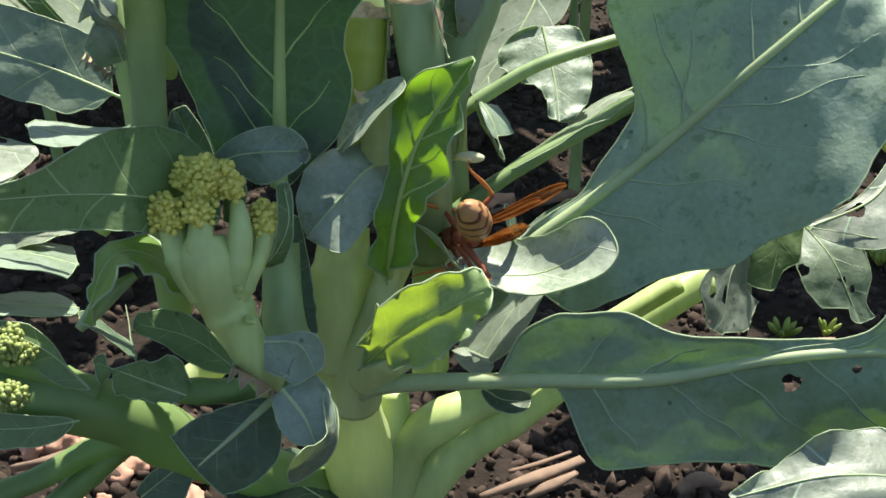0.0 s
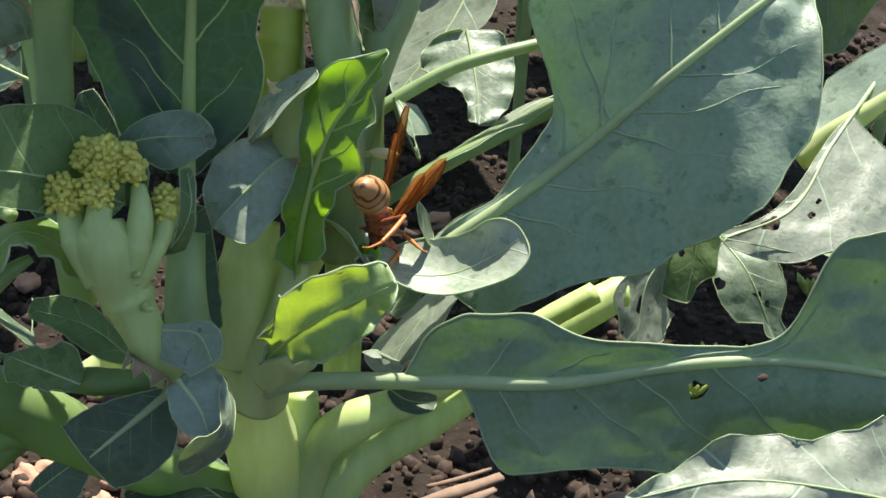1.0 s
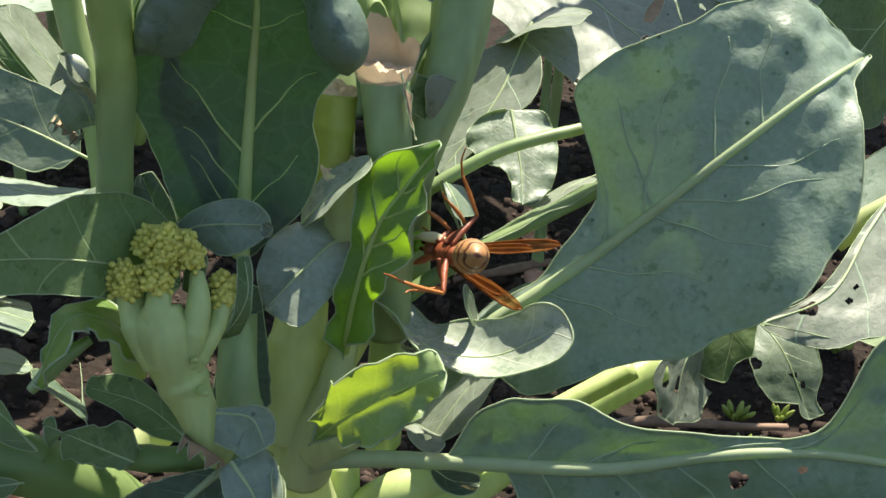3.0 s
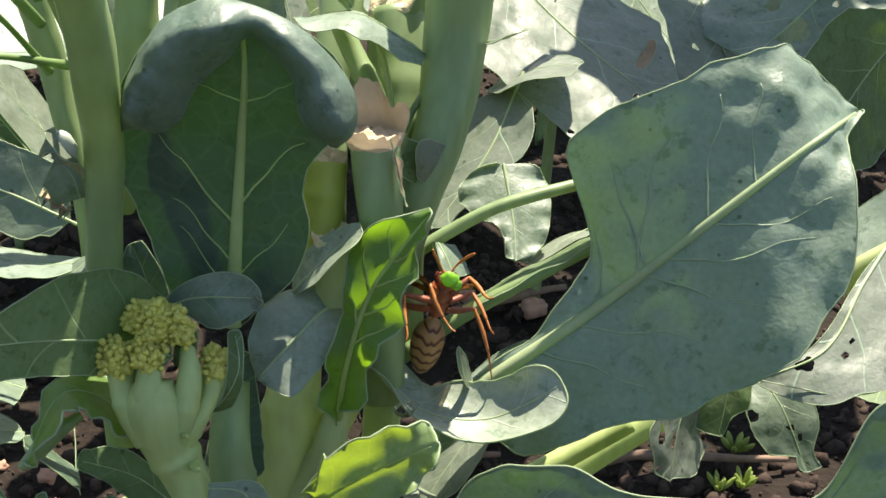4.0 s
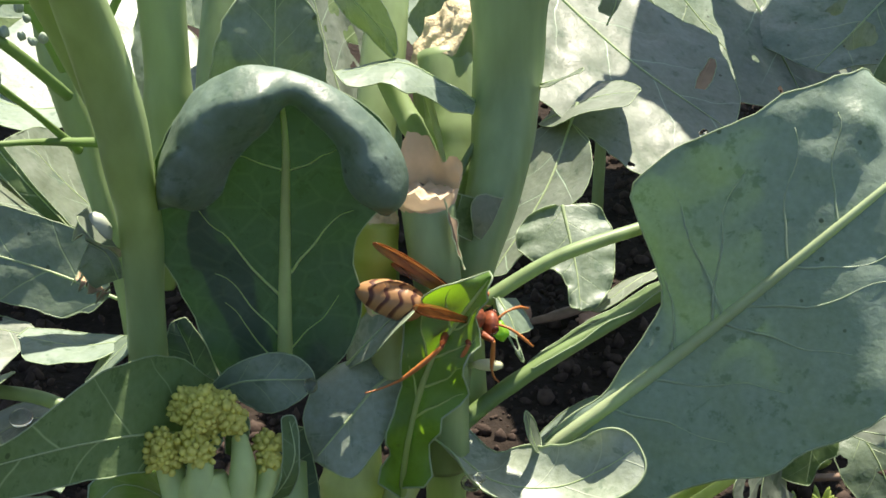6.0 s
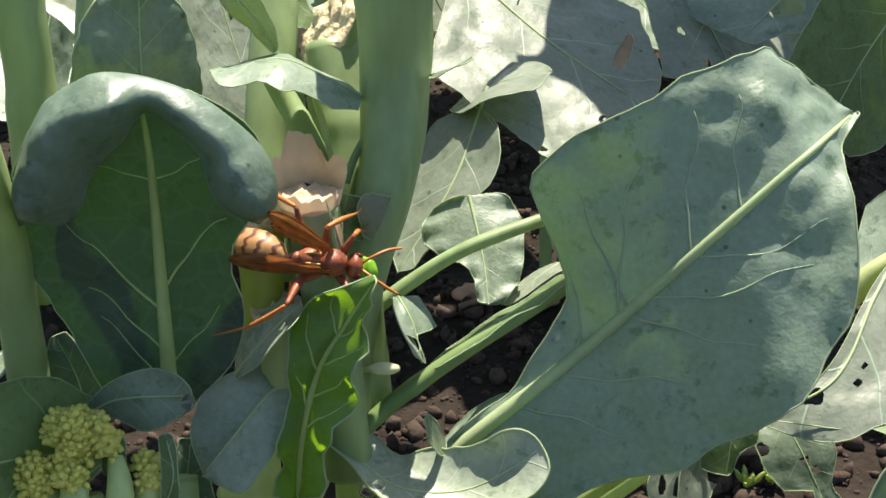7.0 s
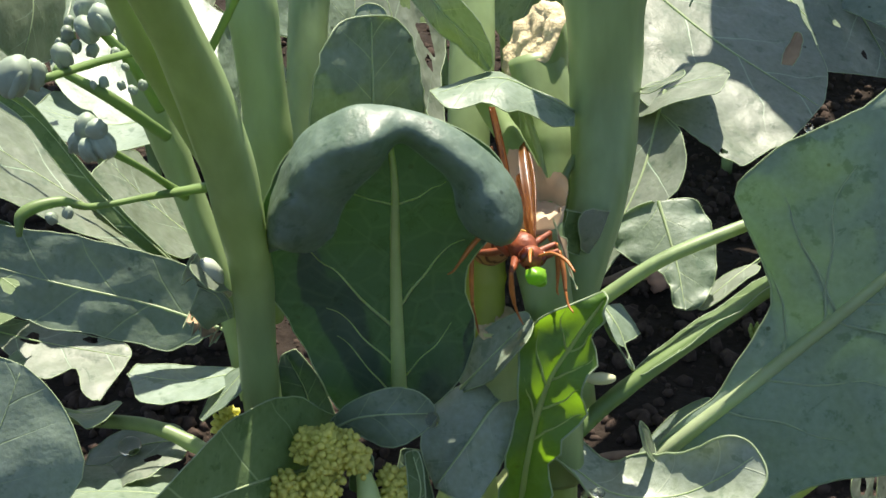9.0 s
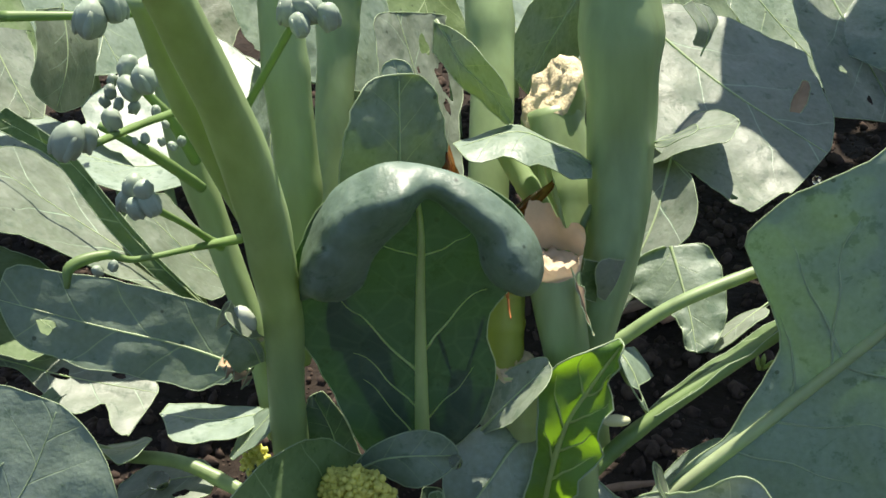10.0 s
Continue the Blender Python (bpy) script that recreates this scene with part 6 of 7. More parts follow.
leaf(left_plant, [(-0.1362, 0.0725, 0.1509), (-0.1206, 0.0667, 0.1444), (-0.1028, 0.0602, 0.1367)], (-0.0939, 0.9887, 0.1165), [22.8, 19.2, 19.2, 19.2, 19.2, 19.2, 19.2, 19.2, 19.2, 19.2, 18.7, 16.7, 14.7, 12.8, 11.2, 10.3, 2.6], [6.6, 7.0, 8.3, 10.3, 12.9, 15.9, 18.8, 18.8, 18.8, 18.3, 15.6, 14.3, 13.8, 13.5, 13.3, 13.2, 3.3], glaucous, cup=0.0, ripple=0, rib=0.31)
leaf(left_plant, [(-0.1300, 0.0449, 0.1259), (-0.1173, 0.0406, 0.1221), (-0.1028, 0.0340, 0.1142)], (-0.0567, 0.9921, 0.1123), [14.5, 14.4, 14.3, 14.2, 14.1, 14.0, 14.0, 14.2, 14.4, 14.0, 13.0, 11.5, 9.9, 8.3, 7.0, 6.2, 1.5], [10.0, 10.4, 11.3, 12.5, 14.1, 15.4, 15.9, 15.9, 15.9, 15.9, 15.9, 15.5, 14.0, 12.7, 11.6, 11.0, 2.7], mid_leaf, cup=0.0, ripple=0, rib=0.29)
leaf(back_plant, [(-0.1885, 0.1992, 0.1744), (-0.1811, 0.1828, 0.1524), (-0.1720, 0.1626, 0.1324)], (0.4808, 0.8332, -0.2730), [21.3, 21.7, 23.0, 23.9, 24.6, 24.8, 24.7, 23.9, 22.4, 20.0, 16.9, 13.7, 10.7, 8.4, 2.1], [2.6, 3.7, 6.2, 10.0, 14.2, 18.4, 21.4, 22.6, 22.9, 22.6, 21.9, 20.7, 19.1, 17.4, 4.4], glaucous, cup=0.0, ripple=0, rib=0.34)
leaf(back_plant, [(-0.1502, 0.1980, 0.1722), (-0.1433, 0.1816, 0.1503), (-0.1351, 0.1615, 0.1304)], (0.5310, 0.8355, -0.1414), [20.4, 21.2, 22.6, 23.8, 24.6, 25.0, 24.9, 24.2, 22.7, 20.5, 17.5, 14.3, 11.3, 9.0, 2.2], [2.8, 3.9, 6.6, 10.6, 14.9, 19.1, 21.9, 22.8, 22.9, 22.5, 21.7, 20.3, 18.4, 16.4, 4.1], mid_leaf, cup=0.0, ripple=0, rib=0.34)
leaf(back_plant, [(-0.1123, 0.1968, 0.1700), (-0.1058, 0.1805, 0.1482), (-0.0985, 0.1605, 0.1284)], (0.5653, 0.8244, -0.0273), [19.5, 20.5, 22.3, 23.9, 24.9, 25.3, 25.2, 24.5, 23.0, 21.0, 18.0, 14.9, 11.8, 9.5, 2.4], [3.0, 4.2, 7.1, 11.1, 15.6, 19.9, 22.4, 23.2, 23.1, 22.6, 21.6, 20.1, 18.0, 15.8, 3.9], pale_leaf, cup=0.0, ripple=0, rib=0.34)
leaf(back_plant, [(-0.0747, 0.1957, 0.1678), (-0.0686, 0.1794, 0.1462), (-0.0622, 0.1594, 0.1265)], (0.6376, 0.7278, -0.2525), [23.3, 24.1, 25.6, 26.9, 27.8, 27.8, 28.2, 27.5, 25.7, 23.0, 19.5, 15.8, 12.3, 9.7, 2.4], [3.1, 4.4, 7.5, 11.9, 16.8, 21.6, 24.7, 26.0, 26.2, 25.9, 25.1, 23.8, 21.8, 19.8, 4.9], glaucous, cup=0.0, ripple=0, rib=0.34)
leaf(back_plant, [(-0.0373, 0.1945, 0.1656), (-0.0318, 0.1783, 0.1441), (-0.0262, 0.1584, 0.1246)], (0.6672, 0.7321, -0.1373), [22.4, 23.4, 25.3, 27.0, 28.0, 28.0, 28.0, 27.7, 26.0, 23.4, 19.8, 16.2, 12.7, 10.1, 2.5], [3.3, 4.7, 7.9, 12.5, 17.5, 22.3, 25.2, 26.2, 26.3, 25.9, 25.0, 23.5, 21.3, 19.1, 4.8], mid_leaf, cup=0.0, ripple=0, rib=0.34)
leaf(back_plant, [(-0.0003, 0.1933, 0.1634), (0.0048, 0.1772, 0.1421), (0.0095, 0.1574, 0.1227)], (0.6851, 0.7275, -0.0368), [21.7, 22.8, 25.1, 27.1, 27.7, 27.7, 27.7, 27.7, 26.2, 23.6, 20.1, 16.5, 13.0, 10.4, 2.6], [3.6, 4.9, 8.3, 13.0, 18.2, 23.0, 25.7, 26.5, 26.4, 25.9, 24.9, 23.3, 21.1, 18.7, 4.7], pale_leaf, cup=0.0, ripple=0, rib=0.34)
leaf(back_plant, [(0.0364, 0.1922, 0.1613), (0.0411, 0.1762, 0.1400), (0.0450, 0.1564, 0.1208)], (0.7404, 0.6312, -0.2311), [26.0, 27.2, 27.5, 27.5, 27.5, 27.5, 27.5, 27.5, 27.5, 25.8, 21.7, 17.4, 13.6, 10.7, 2.7], [3.7, 5.2, 8.8, 14.0, 19.6, 25.0, 27.5, 27.5, 27.5, 27.5, 27.5, 27.5, 25.6, 23.4, 5.9], glaucous, cup=0.0, ripple=0, rib=0.34)
leaf(back_plant, [(0.0728, 0.1911, 0.1592), (0.0770, 0.1751, 0.1380), (0.0801, 0.1554, 0.1189)], (0.7578, 0.6391, -0.1316), [25.2, 26.4, 27.2, 27.2, 27.2, 27.2, 27.2, 27.2, 27.2, 25.8, 21.7, 17.5, 13.6, 10.8, 2.7], [3.9, 5.4, 9.1, 14.5, 20.3, 25.7, 27.2, 27.2, 27.2, 27.2, 27.2, 27.2, 25.3, 23.1, 5.8], mid_leaf, cup=0.0, ripple=0, rib=0.34)
leaf(back_plant, [(0.1089, 0.1900, 0.1570), (0.1127, 0.1740, 0.1360), (0.1149, 0.1544, 0.1171)], (0.7665, 0.6407, -0.0436), [24.8, 25.9, 27.0, 27.0, 27.0, 27.0, 27.0, 27.0, 27.0, 25.7, 21.6, 17.4, 13.6, 10.8, 2.7], [4.0, 5.6, 9.4, 14.9, 20.8, 26.2, 27.0, 27.0, 27.0, 27.0, 27.0, 27.0, 25.0, 22.8, 5.7], pale_leaf, cup=0.0, ripple=0, rib=0.34)
leaf(left_plant, [(-0.0930, 0.0801, 0.1561), (-0.0773, 0.0713, 0.1486), (-0.0595, 0.0622, 0.1403)], (0.3225, 0.8923, 0.3160), [15.8, 16.3, 17.8, 19.5, 20.6, 20.6, 20.6, 20.6, 20.6, 20.6, 20.6, 19.7, 18.0, 16.0, 14.3, 13.1, 3.3], [15.1, 15.4, 16.2, 17.5, 18.8, 20.4, 20.6, 20.6, 20.6, 18.4, 16.2, 14.4, 12.5, 10.9, 9.4, 8.4, 2.1], glaucous, cup=0.0, ripple=0, rib=0.32)
leaf(back_plant, [(0.1169, 0.0823, 0.1514), (0.1048, 0.0717, 0.1404), (0.0945, 0.0608, 0.1288)], (0.7552, 0.4201, -0.5031), [5.7, 7.6, 12.4, 17.6, 19.2, 19.2, 19.2, 19.2, 19.2, 19.2, 19.2, 19.0, 16.5, 14.2, 12.0, 10.6, 2.7], [0.0, 0.9, 3.3, 6.1, 9.0, 11.7, 14.6, 17.8, 19.2, 19.2, 19.2, 19.2, 19.2, 19.2, 19.2, 17.9, 4.5], mid_leaf, cup=0.0, ripple=0, rib=0.33)



# ---- unseen leaves added behind to cast shade ----
def unseen_shade_leaf(parent, centre, length, width, heading, tilt, mat, stalked=True):
    """A whole rounded leaf about centre; heading in degrees from +x; tilt leans its face away from straight up."""
    rnd = random.Random(int(heading * 7 + length * 1e4))
    a = radians(heading)
    d = Vector((math.cos(a), math.sin(a), 0.25))
    up = (Vector((0, 0, 1)) + SUN_DIR * tilt).normalized()
    d = (d - up * d.dot(up)).normalized()
    c = Vector(centre)
    line = [c - d * length * 0.62 - up * 0.012, c - d * length * 0.3, c + d * length * 0.1 + up * 0.004, c + d * length * 0.5 - up * 0.008]
    foot = line[0] - d * 0.01
    # a stalk down to the soil so the added leaf does not float
    if stalked:
        stem(parent, "leaf_stalk", [tuple(line[0]), (foot.x, foot.y + 0.01, foot.z * 0.5), (foot.x, foot.y + 0.02, -0.004)], [1.5, 1.9, 2.4], stalk)
    prof = [0.0, 0.02, 0.06, 0.3, 0.62, 0.86, 0.97, 1.0, 0.97, 0.9, 0.74, 0.5, 0.0]
    half = [p * width * 500 for p in prof]
    return leaf(parent, [tuple(p) for p in line], tuple(up.cross(d)), [h * rnd.uniform(0.85, 1.1) for h in half], [h * rnd.uniform(0.85, 1.1) for h in half], mat, cup=0.2, ripple=1.5, rib=1.6)


# two leaves out of view, added to shade the back leaves
unseen_shade_leaf(back_plant, (0.088, 0.125, 0.245), 0.075, 0.055, 30, 0.5, glaucous, False)
unseen_shade_leaf(back_plant, (0.150, 0.150, 0.235), 0.070, 0.050, -10, 0.5, glaucous, False)
# rows of out-of-view leaves, added to keep the soil behind in shade
rng_shade = random.Random(4)
for j in range(4):
    for i in range(7):
        unseen_shade_leaf(back_plant, (-0.27 + i * 0.085 + rng_shade.uniform(-0.02, 0.02), 0.290 + j * 0.075 + rng_shade.uniform(-0.02, 0.02), 0.185 + 0.02 * j + rng_shade.uniform(-0.02, 0.02)),
                   rng_shade.uniform(0.09, 0.12), rng_shade.uniform(0.07, 0.09), rng_shade.uniform(0, 360), 0.4, glaucous)


# ---- flower heads ----
def lump(bm, centre, rad, sub=1, rough=0.0, stretch=(1, 1, 1), turn=None, scale=300.0):
    made = bmesh.ops.create_icosphere(bm, subdivisions=sub, radius=1.0)["verts"]
    c = Vector(centre)
    for v in made:
        p = v.co.copy()
        k = 1 + rough * noise.noise(p * 1.6 + c * scale)
        q = Vector((p.x * stretch[0], p.y * stretch[1], p.z * stretch[2])) * rad * k
        v.co = c + (turn @ q if turn else q)


def bud_head(parent, name, lobes, bud, mat, seed, label=""):
    """Tight flower buds set all over rounded lobes: (centre, radius) in metres."""
    rnd = random.Random(seed)
    bm = bmesh.new()
    knobs = []
    for centre, rad in lobes:
        knobs.append((centre, rad * 0.86))
        for k in range(7):
            d = Vector((rnd.gauss(0, 1), rnd.gauss(0, 1) - 0.5, rnd.gauss(0, 1) + 0.5)).normalized()
            knobs.append((Vector(centre) + d * rad * 0.72, rad * rnd.uniform(0.30, 0.46)))
    for centre, rad in knobs:
        c = Vector(centre)
        n = int(3.0 * (rad / bud) ** 2)
        for i in range(n):
            z = 1 - 2 * (i + 0.5) / n
            a = i * 2.39996 + rnd.uniform(-0.2, 0.2)
            d = Vector((math.cos(a) * math.sqrt(1 - z * z), math.sin(a) * math.sqrt(1 - z * z), z))
            if d.z < -0.55:
                continue
            p = c + d * rad * (0.80 + 0.34 * rnd.random() + 0.30 * noise.noise(d * 2.2 + c * 400))
            lump(bm, p, bud * rnd.uniform(0.75, 1.2), 1, 0.1, (1, 1, 1.3), d.to_track_quat("Z", "Y").to_matrix())
        lump(bm, c, rad * 0.84, 2, 0.15)
    ob = part(name, bm, mat, parent, label)
    return tagged(ob, kind="stuff")


bud_head(plant, "flower_head", [((-0.0353, -0.0414, 0.1312), 0.00399), ((-0.0332, -0.0419, 0.1325), 0.00289), ((-0.0380, -0.0399, 0.1318), 0.00272), ((-0.0413, -0.0444, 0.1278), 0.00306), ((-0.0360, -0.0454, 0.1282), 0.00229), ((-0.0314, -0.0427, 0.1309), 0.00204)], 0.00054, bud_mat, 3, "tight yellow-green broccoli flower head")
bud_head(plant, "flower_head", [((-0.0271, -0.0406, 0.1260), 0.00207), ((-0.0271, -0.0425, 0.1247), 0.00190)], 0.00054, bud_mat, 5, "small yellow-green broccoli flower head")
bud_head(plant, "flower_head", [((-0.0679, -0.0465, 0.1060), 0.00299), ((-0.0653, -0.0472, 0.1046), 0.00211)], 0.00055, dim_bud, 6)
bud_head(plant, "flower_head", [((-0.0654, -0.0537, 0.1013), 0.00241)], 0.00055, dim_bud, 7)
bud_head(plant, "flower_head", [((-0.0545, -0.0209, 0.1228), 0.00231)], 0.00055, bud_mat, 8)


def bud_cluster(parent, stalk_line, stalk_r, buds, seed):
    """Loose flower buds on a thin stalk; each bud is a part."""
    rnd = random.Random(seed)
    st = stem(parent, "bud_stalk", stalk_line, [r * 0.62 for r in stalk_r], mid_stalk)
    for centre, rad in buds:
        bm = bmesh.new()
        axis = Vector((rnd.uniform(-0.6, 0.6), rnd.uniform(-0.6, 0.3), 1)).normalized()
        turn = axis.to_track_quat("Z", "Y").to_matrix()
        lump(bm, centre, rad, 3, 0.12, (0.82, 0.82, 1.12), turn, 800)
        for k in range(4):
            a = k * math.pi / 2 + rnd.uniform(-0.2, 0.2)
            base = Vector((math.cos(a) * 0.62, math.sin(a) * 0.62, -0.15))
            lump(bm, Vector(centre) + turn @ (base * rad), rad * 0.55, 2, 0.08, (0.55, 0.55, 1.5), turn)
        part("flower_bud", bm, grey_bud, st)


bud_cluster(plant, [(-0.0525, -0.0267, 0.1657), (-0.0536, -0.0382, 0.1752), (-0.0551, -0.0465, 0.1821)], [1.1, 0.7, 0.8],
            [((-0.0549, -0.0481, 0.1835), 0.00169), ((-0.0570, -0.0461, 0.1849), 0.00157), ((-0.0552, -0.0483, 0.1854), 0.00142), ((-0.0584, -0.0460, 0.1829), 0.00152), ((-0.0565, -0.0483, 0.1830), 0.00143)], 1)
bud_cluster(plant, [(-0.0535, -0.0189, 0.1847), (-0.0566, -0.0356, 0.1891), (-0.0589, -0.0504, 0.1927)], [1.0, 0.8, 0.8],
            [((-0.0616, -0.0522, 0.1938), 0.00221), ((-0.0601, -0.0501, 0.1932), 0.00174), ((-0.0583, -0.0452, 0.1934), 0.00141)], 2)
bud_cluster(plant, [(-0.0579, -0.0111, 0.1725), (-0.0594, -0.0159, 0.1815), (-0.0616, -0.0180, 0.1865)], [1.6, 1.3, 1.0],
            [((-0.0605, -0.0211, 0.1895), 0.00202), ((-0.0632, -0.0196, 0.1878), 0.00181), ((-0.0639, -0.0163, 0.1897), 0.00184), ((-0.0666, -0.0178, 0.1868), 0.00107), ((-0.0675, -0.0184, 0.1856), 0.00092), ((-0.0655, -0.0186, 0.1852), 0.00092), ((-0.0633, -0.0189, 0.1847), 0.00107), ((-0.0668, -0.0151, 0.1875), 0.00093), ((-0.0602, -0.0193, 0.1840), 0.00084)], 3)
bud_cluster(plant, [(-0.0497, -0.0262, 0.1666), (-0.0549, -0.0360, 0.1705), (-0.0605, -0.0420, 0.1726), (-0.0633, -0.0435, 0.1743), (-0.0672, -0.0460, 0.1741), (-0.0678, -0.0472, 0.1717)], [1.2, 0.7, 0.7, 1.0, 1.2, 0.5],
            [((-0.0641, -0.0453, 0.1730), 0.00082), ((-0.0620, -0.0451, 0.1735), 0.00075)], 4)
bud_cluster(plant, [(-0.0496, -0.0165, 0.1802), (-0.0436, -0.0212, 0.1894), (-0.0380, -0.0262, 0.1979)], [1.0, 0.9, 0.9],
            [((-0.0380, -0.0295, 0.2005), 0.00186), ((-0.0355, -0.0294, 0.2007), 0.00215), ((-0.0330, -0.0300, 0.1996), 0.00186), ((-0.0365, -0.0314, 0.1992), 0.00156)], 5)
bud_cluster(plant, [(-0.0522, -0.0177, 0.1960), (-0.0569, -0.0292, 0.2012), (-0.0608, -0.0373, 0.2039), (-0.0703, -0.0411, 0.2056)], [0.9, 0.8, 0.8, 1.1],
            [((-0.0602, -0.0395, 0.2041), 0.00227), ((-0.0576, -0.0378, 0.2051), 0.00202)], 6)
bud_cluster(plant, [(-0.0573, -0.0131, 0.1689), (-0.0610, -0.0221, 0.1786), (-0.0664, -0.0259, 0.1850)], [1.4, 1.3, 0.9],
            [((-0.0591, -0.0232, 0.1810), 0.00068), ((-0.0576, -0.0236, 0.1804), 0.00068), ((-0.0614, -0.0230, 0.1815), 0.00076), ((-0.0568, -0.0213, 0.1801), 0.00077), ((-0.0584, -0.0221, 0.1831), 0.00060), ((-0.0626, -0.0241, 0.1816), 0.00060)], 7)
bm = bmesh.new()
lump(bm, (0.0046, -0.0183, 0.1255), 0.0011, 3, 0.08, (2.3, 1.0, 0.85), Euler((0, 0.12, 0.1)).to_matrix())
for k in range(5):
    lump(bm, (0.0044, -0.0183, 0.1255), 0.0011, 2, 0.05, (2.35, 0.22, 0.22), Euler((k * 0.7 - 1.4, 0.12, 0.1)).to_matrix())
part("spent_bud", bm, pale_bud, plant, "pale striped spent flower bud")
stem(plant, "bud_stalk", [(-0.0005, -0.0150, 0.1225), (0.0010, -0.0172, 0.1246), (0.0024, -0.0181, 0.1254)], [0.5, 0.45, 0.5], pale_stalk)


def cut_end(parent, name, centre, radius, normal, mat, rise, seed, label, long=1.0, sleeve=0.0):
    """Torn, fibrous end of a cut stalk."""
    bm = bmesh.new()
    turn = Vector(normal).to_track_quat("Z", "Y").to_matrix()
    rings = []
    for k in range(9):
        r = radius * k / 8
        ring = []
        for j in range(28):
            a = 2 * math.pi * j / 28
            h = rise * (noise.noise(Vector((math.cos(a) * k * 0.4, math.sin(a) * k * 0.4, seed))) + 0.6 * noise.noise(Vector((math.cos(a) * k * 0.5, math.sin(a) * k * 2.2, seed))))
            rr = r * (1 + 0.10 * noise.noise(Vector((math.cos(a) * 2, math.sin(a) * 2, seed))))
            ring.append(bm.verts.new(Vector(centre) + turn @ Vector((math.cos(a) * rr, math.sin(a) * rr * long, h if k < 8 else h - radius * 0.12))))
        rings.append(ring)
    for drop in ((0.5, 0.97), (1.0, 0.93)) if sleeve else ():
        c = Vector(centre)
        rings.append([bm.verts.new(c + (v.co - c) * drop[1] + Vector((0.0, 0.0, -sleeve * drop[0]))) for v in rings[8]])
    for k in range(len(rings) - 1):
        for j in range(28):
            f = bm.faces.new((rings[k][j], rings[k][(j + 1) % 28], rings[k + 1][(j + 1) % 28], rings[k + 1][j]))
            f.material_index = 1 if k >= 8 else 0
    bmesh.ops.remove_doubles(bm, verts=bm.verts, dist=1e-6)
    return part(name, bm, [mat, stalk], parent, label)


cut_end(plant, "cut_end", (-0.0028, 0.0168, 0.1690), 0.0056, (-0.62, -0.42, 0.66), cut_face, 0.0012, 1, "cream fibrous torn cut face", 1.35, 0.010)
cut_end(plant, "cut_end", (-0.0125, -0.0131, 0.1486), 0.00355, (0.1, -0.3, 0.95), cut_face, 0.0012, 2, "cream dried cut face")
cut_end(plant, "cut_end", (-0.0111, -0.0195, 0.1379), 0.00340, (0.1, -0.5, 0.85), cut_face, 0.0012, 3, "cream dried cut face")
cut_end(plant, "cut_end", (-0.0048, -0.0132, 0.1532), 0.0046, (0.05, 0.05, 1.0), papery, 0.0012, 4, "shrivelled tan cut face")


def dried_sheath(parent, centre, radius, seed):
    """Torn papery skin that stands up ragged round the top of a cut stalk, higher behind."""
    bm = bmesh.new()
    n, m = 64, 9
    grid = []
    for i in range(n):
        a = 2 * math.pi * i / n
        w = noise.noise(Vector((math.cos(a) * 1.5, math.sin(a) * 1.5, seed)))
        high = 0.0048 * (0.75 + 0.55 * math.sin(a) - 0.25 * math.cos(a)) * (1 + 0.5 * w) + 0.0011 * noise.noise(Vector((math.cos(a) * 6, math.sin(a) * 6, seed)))
        row = []
        for j in range(m):
            u = j / (m - 1)
            r = radius * (1 + 0.10 * u + (0.30 * w + 0.10 * noise.noise(Vector((a * 2, u * 3, seed)))) * u)
            row.append(bm.verts.new((centre[0] + math.cos(a) * r, centre[1] + math.sin(a) * r, centre[2] - 0.0014 - 0.0014 * max(0.0, -math.sin(a)) * (1 + 0.6 * w) + (max(0.0005, high) + 0.0022 * max(0.0, -math.sin(a))) * u + 0.0005 * noise.noise(Vector((a * 3, u * 4, seed + 9))))))
        grid.append(row)
    for i in range(n):
        for j in range(m - 1):
            bm.faces.new((grid[i][j], grid[(i + 1) % n][j], grid[(i + 1) % n][j + 1], grid[i][j + 1]))
    return part("dried_sheath", bm, papery, parent, "torn tan papery skin")


dried_sheath(plant, (-0.0049, -0.0130, 0.1538), 0.0048, 2.0)
bm = bmesh.new()
lump(bm, (-0.0501, -0.0302, 0.1554), 0.00164, 3, 0.1, (1.0, 1.0, 1.6), Euler((0.2, -0.25, 0)).to_matrix())
part("leaf_bud", bm, waxy_bud, plant, "white waxy leaf bud")


# ---- water drops ----
def water_drop(name, centre, rad, flat, label):
    bm = bmesh.new()
    lump(bm, (0, 0, 0), rad, 3, 0.04, (1, 1, flat))
    ob = part(name, bm, water_mat, None)
    ob.location = centre
    ob.visible_shadow = False
    return tagged(ob, label, "water drop", "drops on the leaves")


water_drop("water_drop", (-0.0766, -0.0050, 0.1071), 0.00209, 0.8, "round clear water drop on a pale leaf")
water_drop("water_drop", (0.0019, -0.0287, 0.1104), 0.00173, 0.7, "clear water drop on a small waxy leaf")
water_drop("water_drop", (0.0032, -0.0283, 0.1111), 0.00096, 0.8, "clear water drop on a small waxy leaf")
water_drop("water_drop", (0.0405, 0.0048, 0.1555), 0.00079, 1.0, "tiny water drop on a leaf margin")
water_drop("water_drop", (-0.0208, -0.0388, 0.1348), 0.00103, 1.2, "water drop hanging at a leaf edge")
water_drop("water_drop", (-0.0805, -0.0056, 0.1136), 0.00127, 0.7, "clear water drop on a small leaf")


# ---- soil litter ----
def pick_ground(rnd):
    return rnd.uniform(-0.26, 0.36), 0.03 + 0.5 * rnd.random() ** 1.3


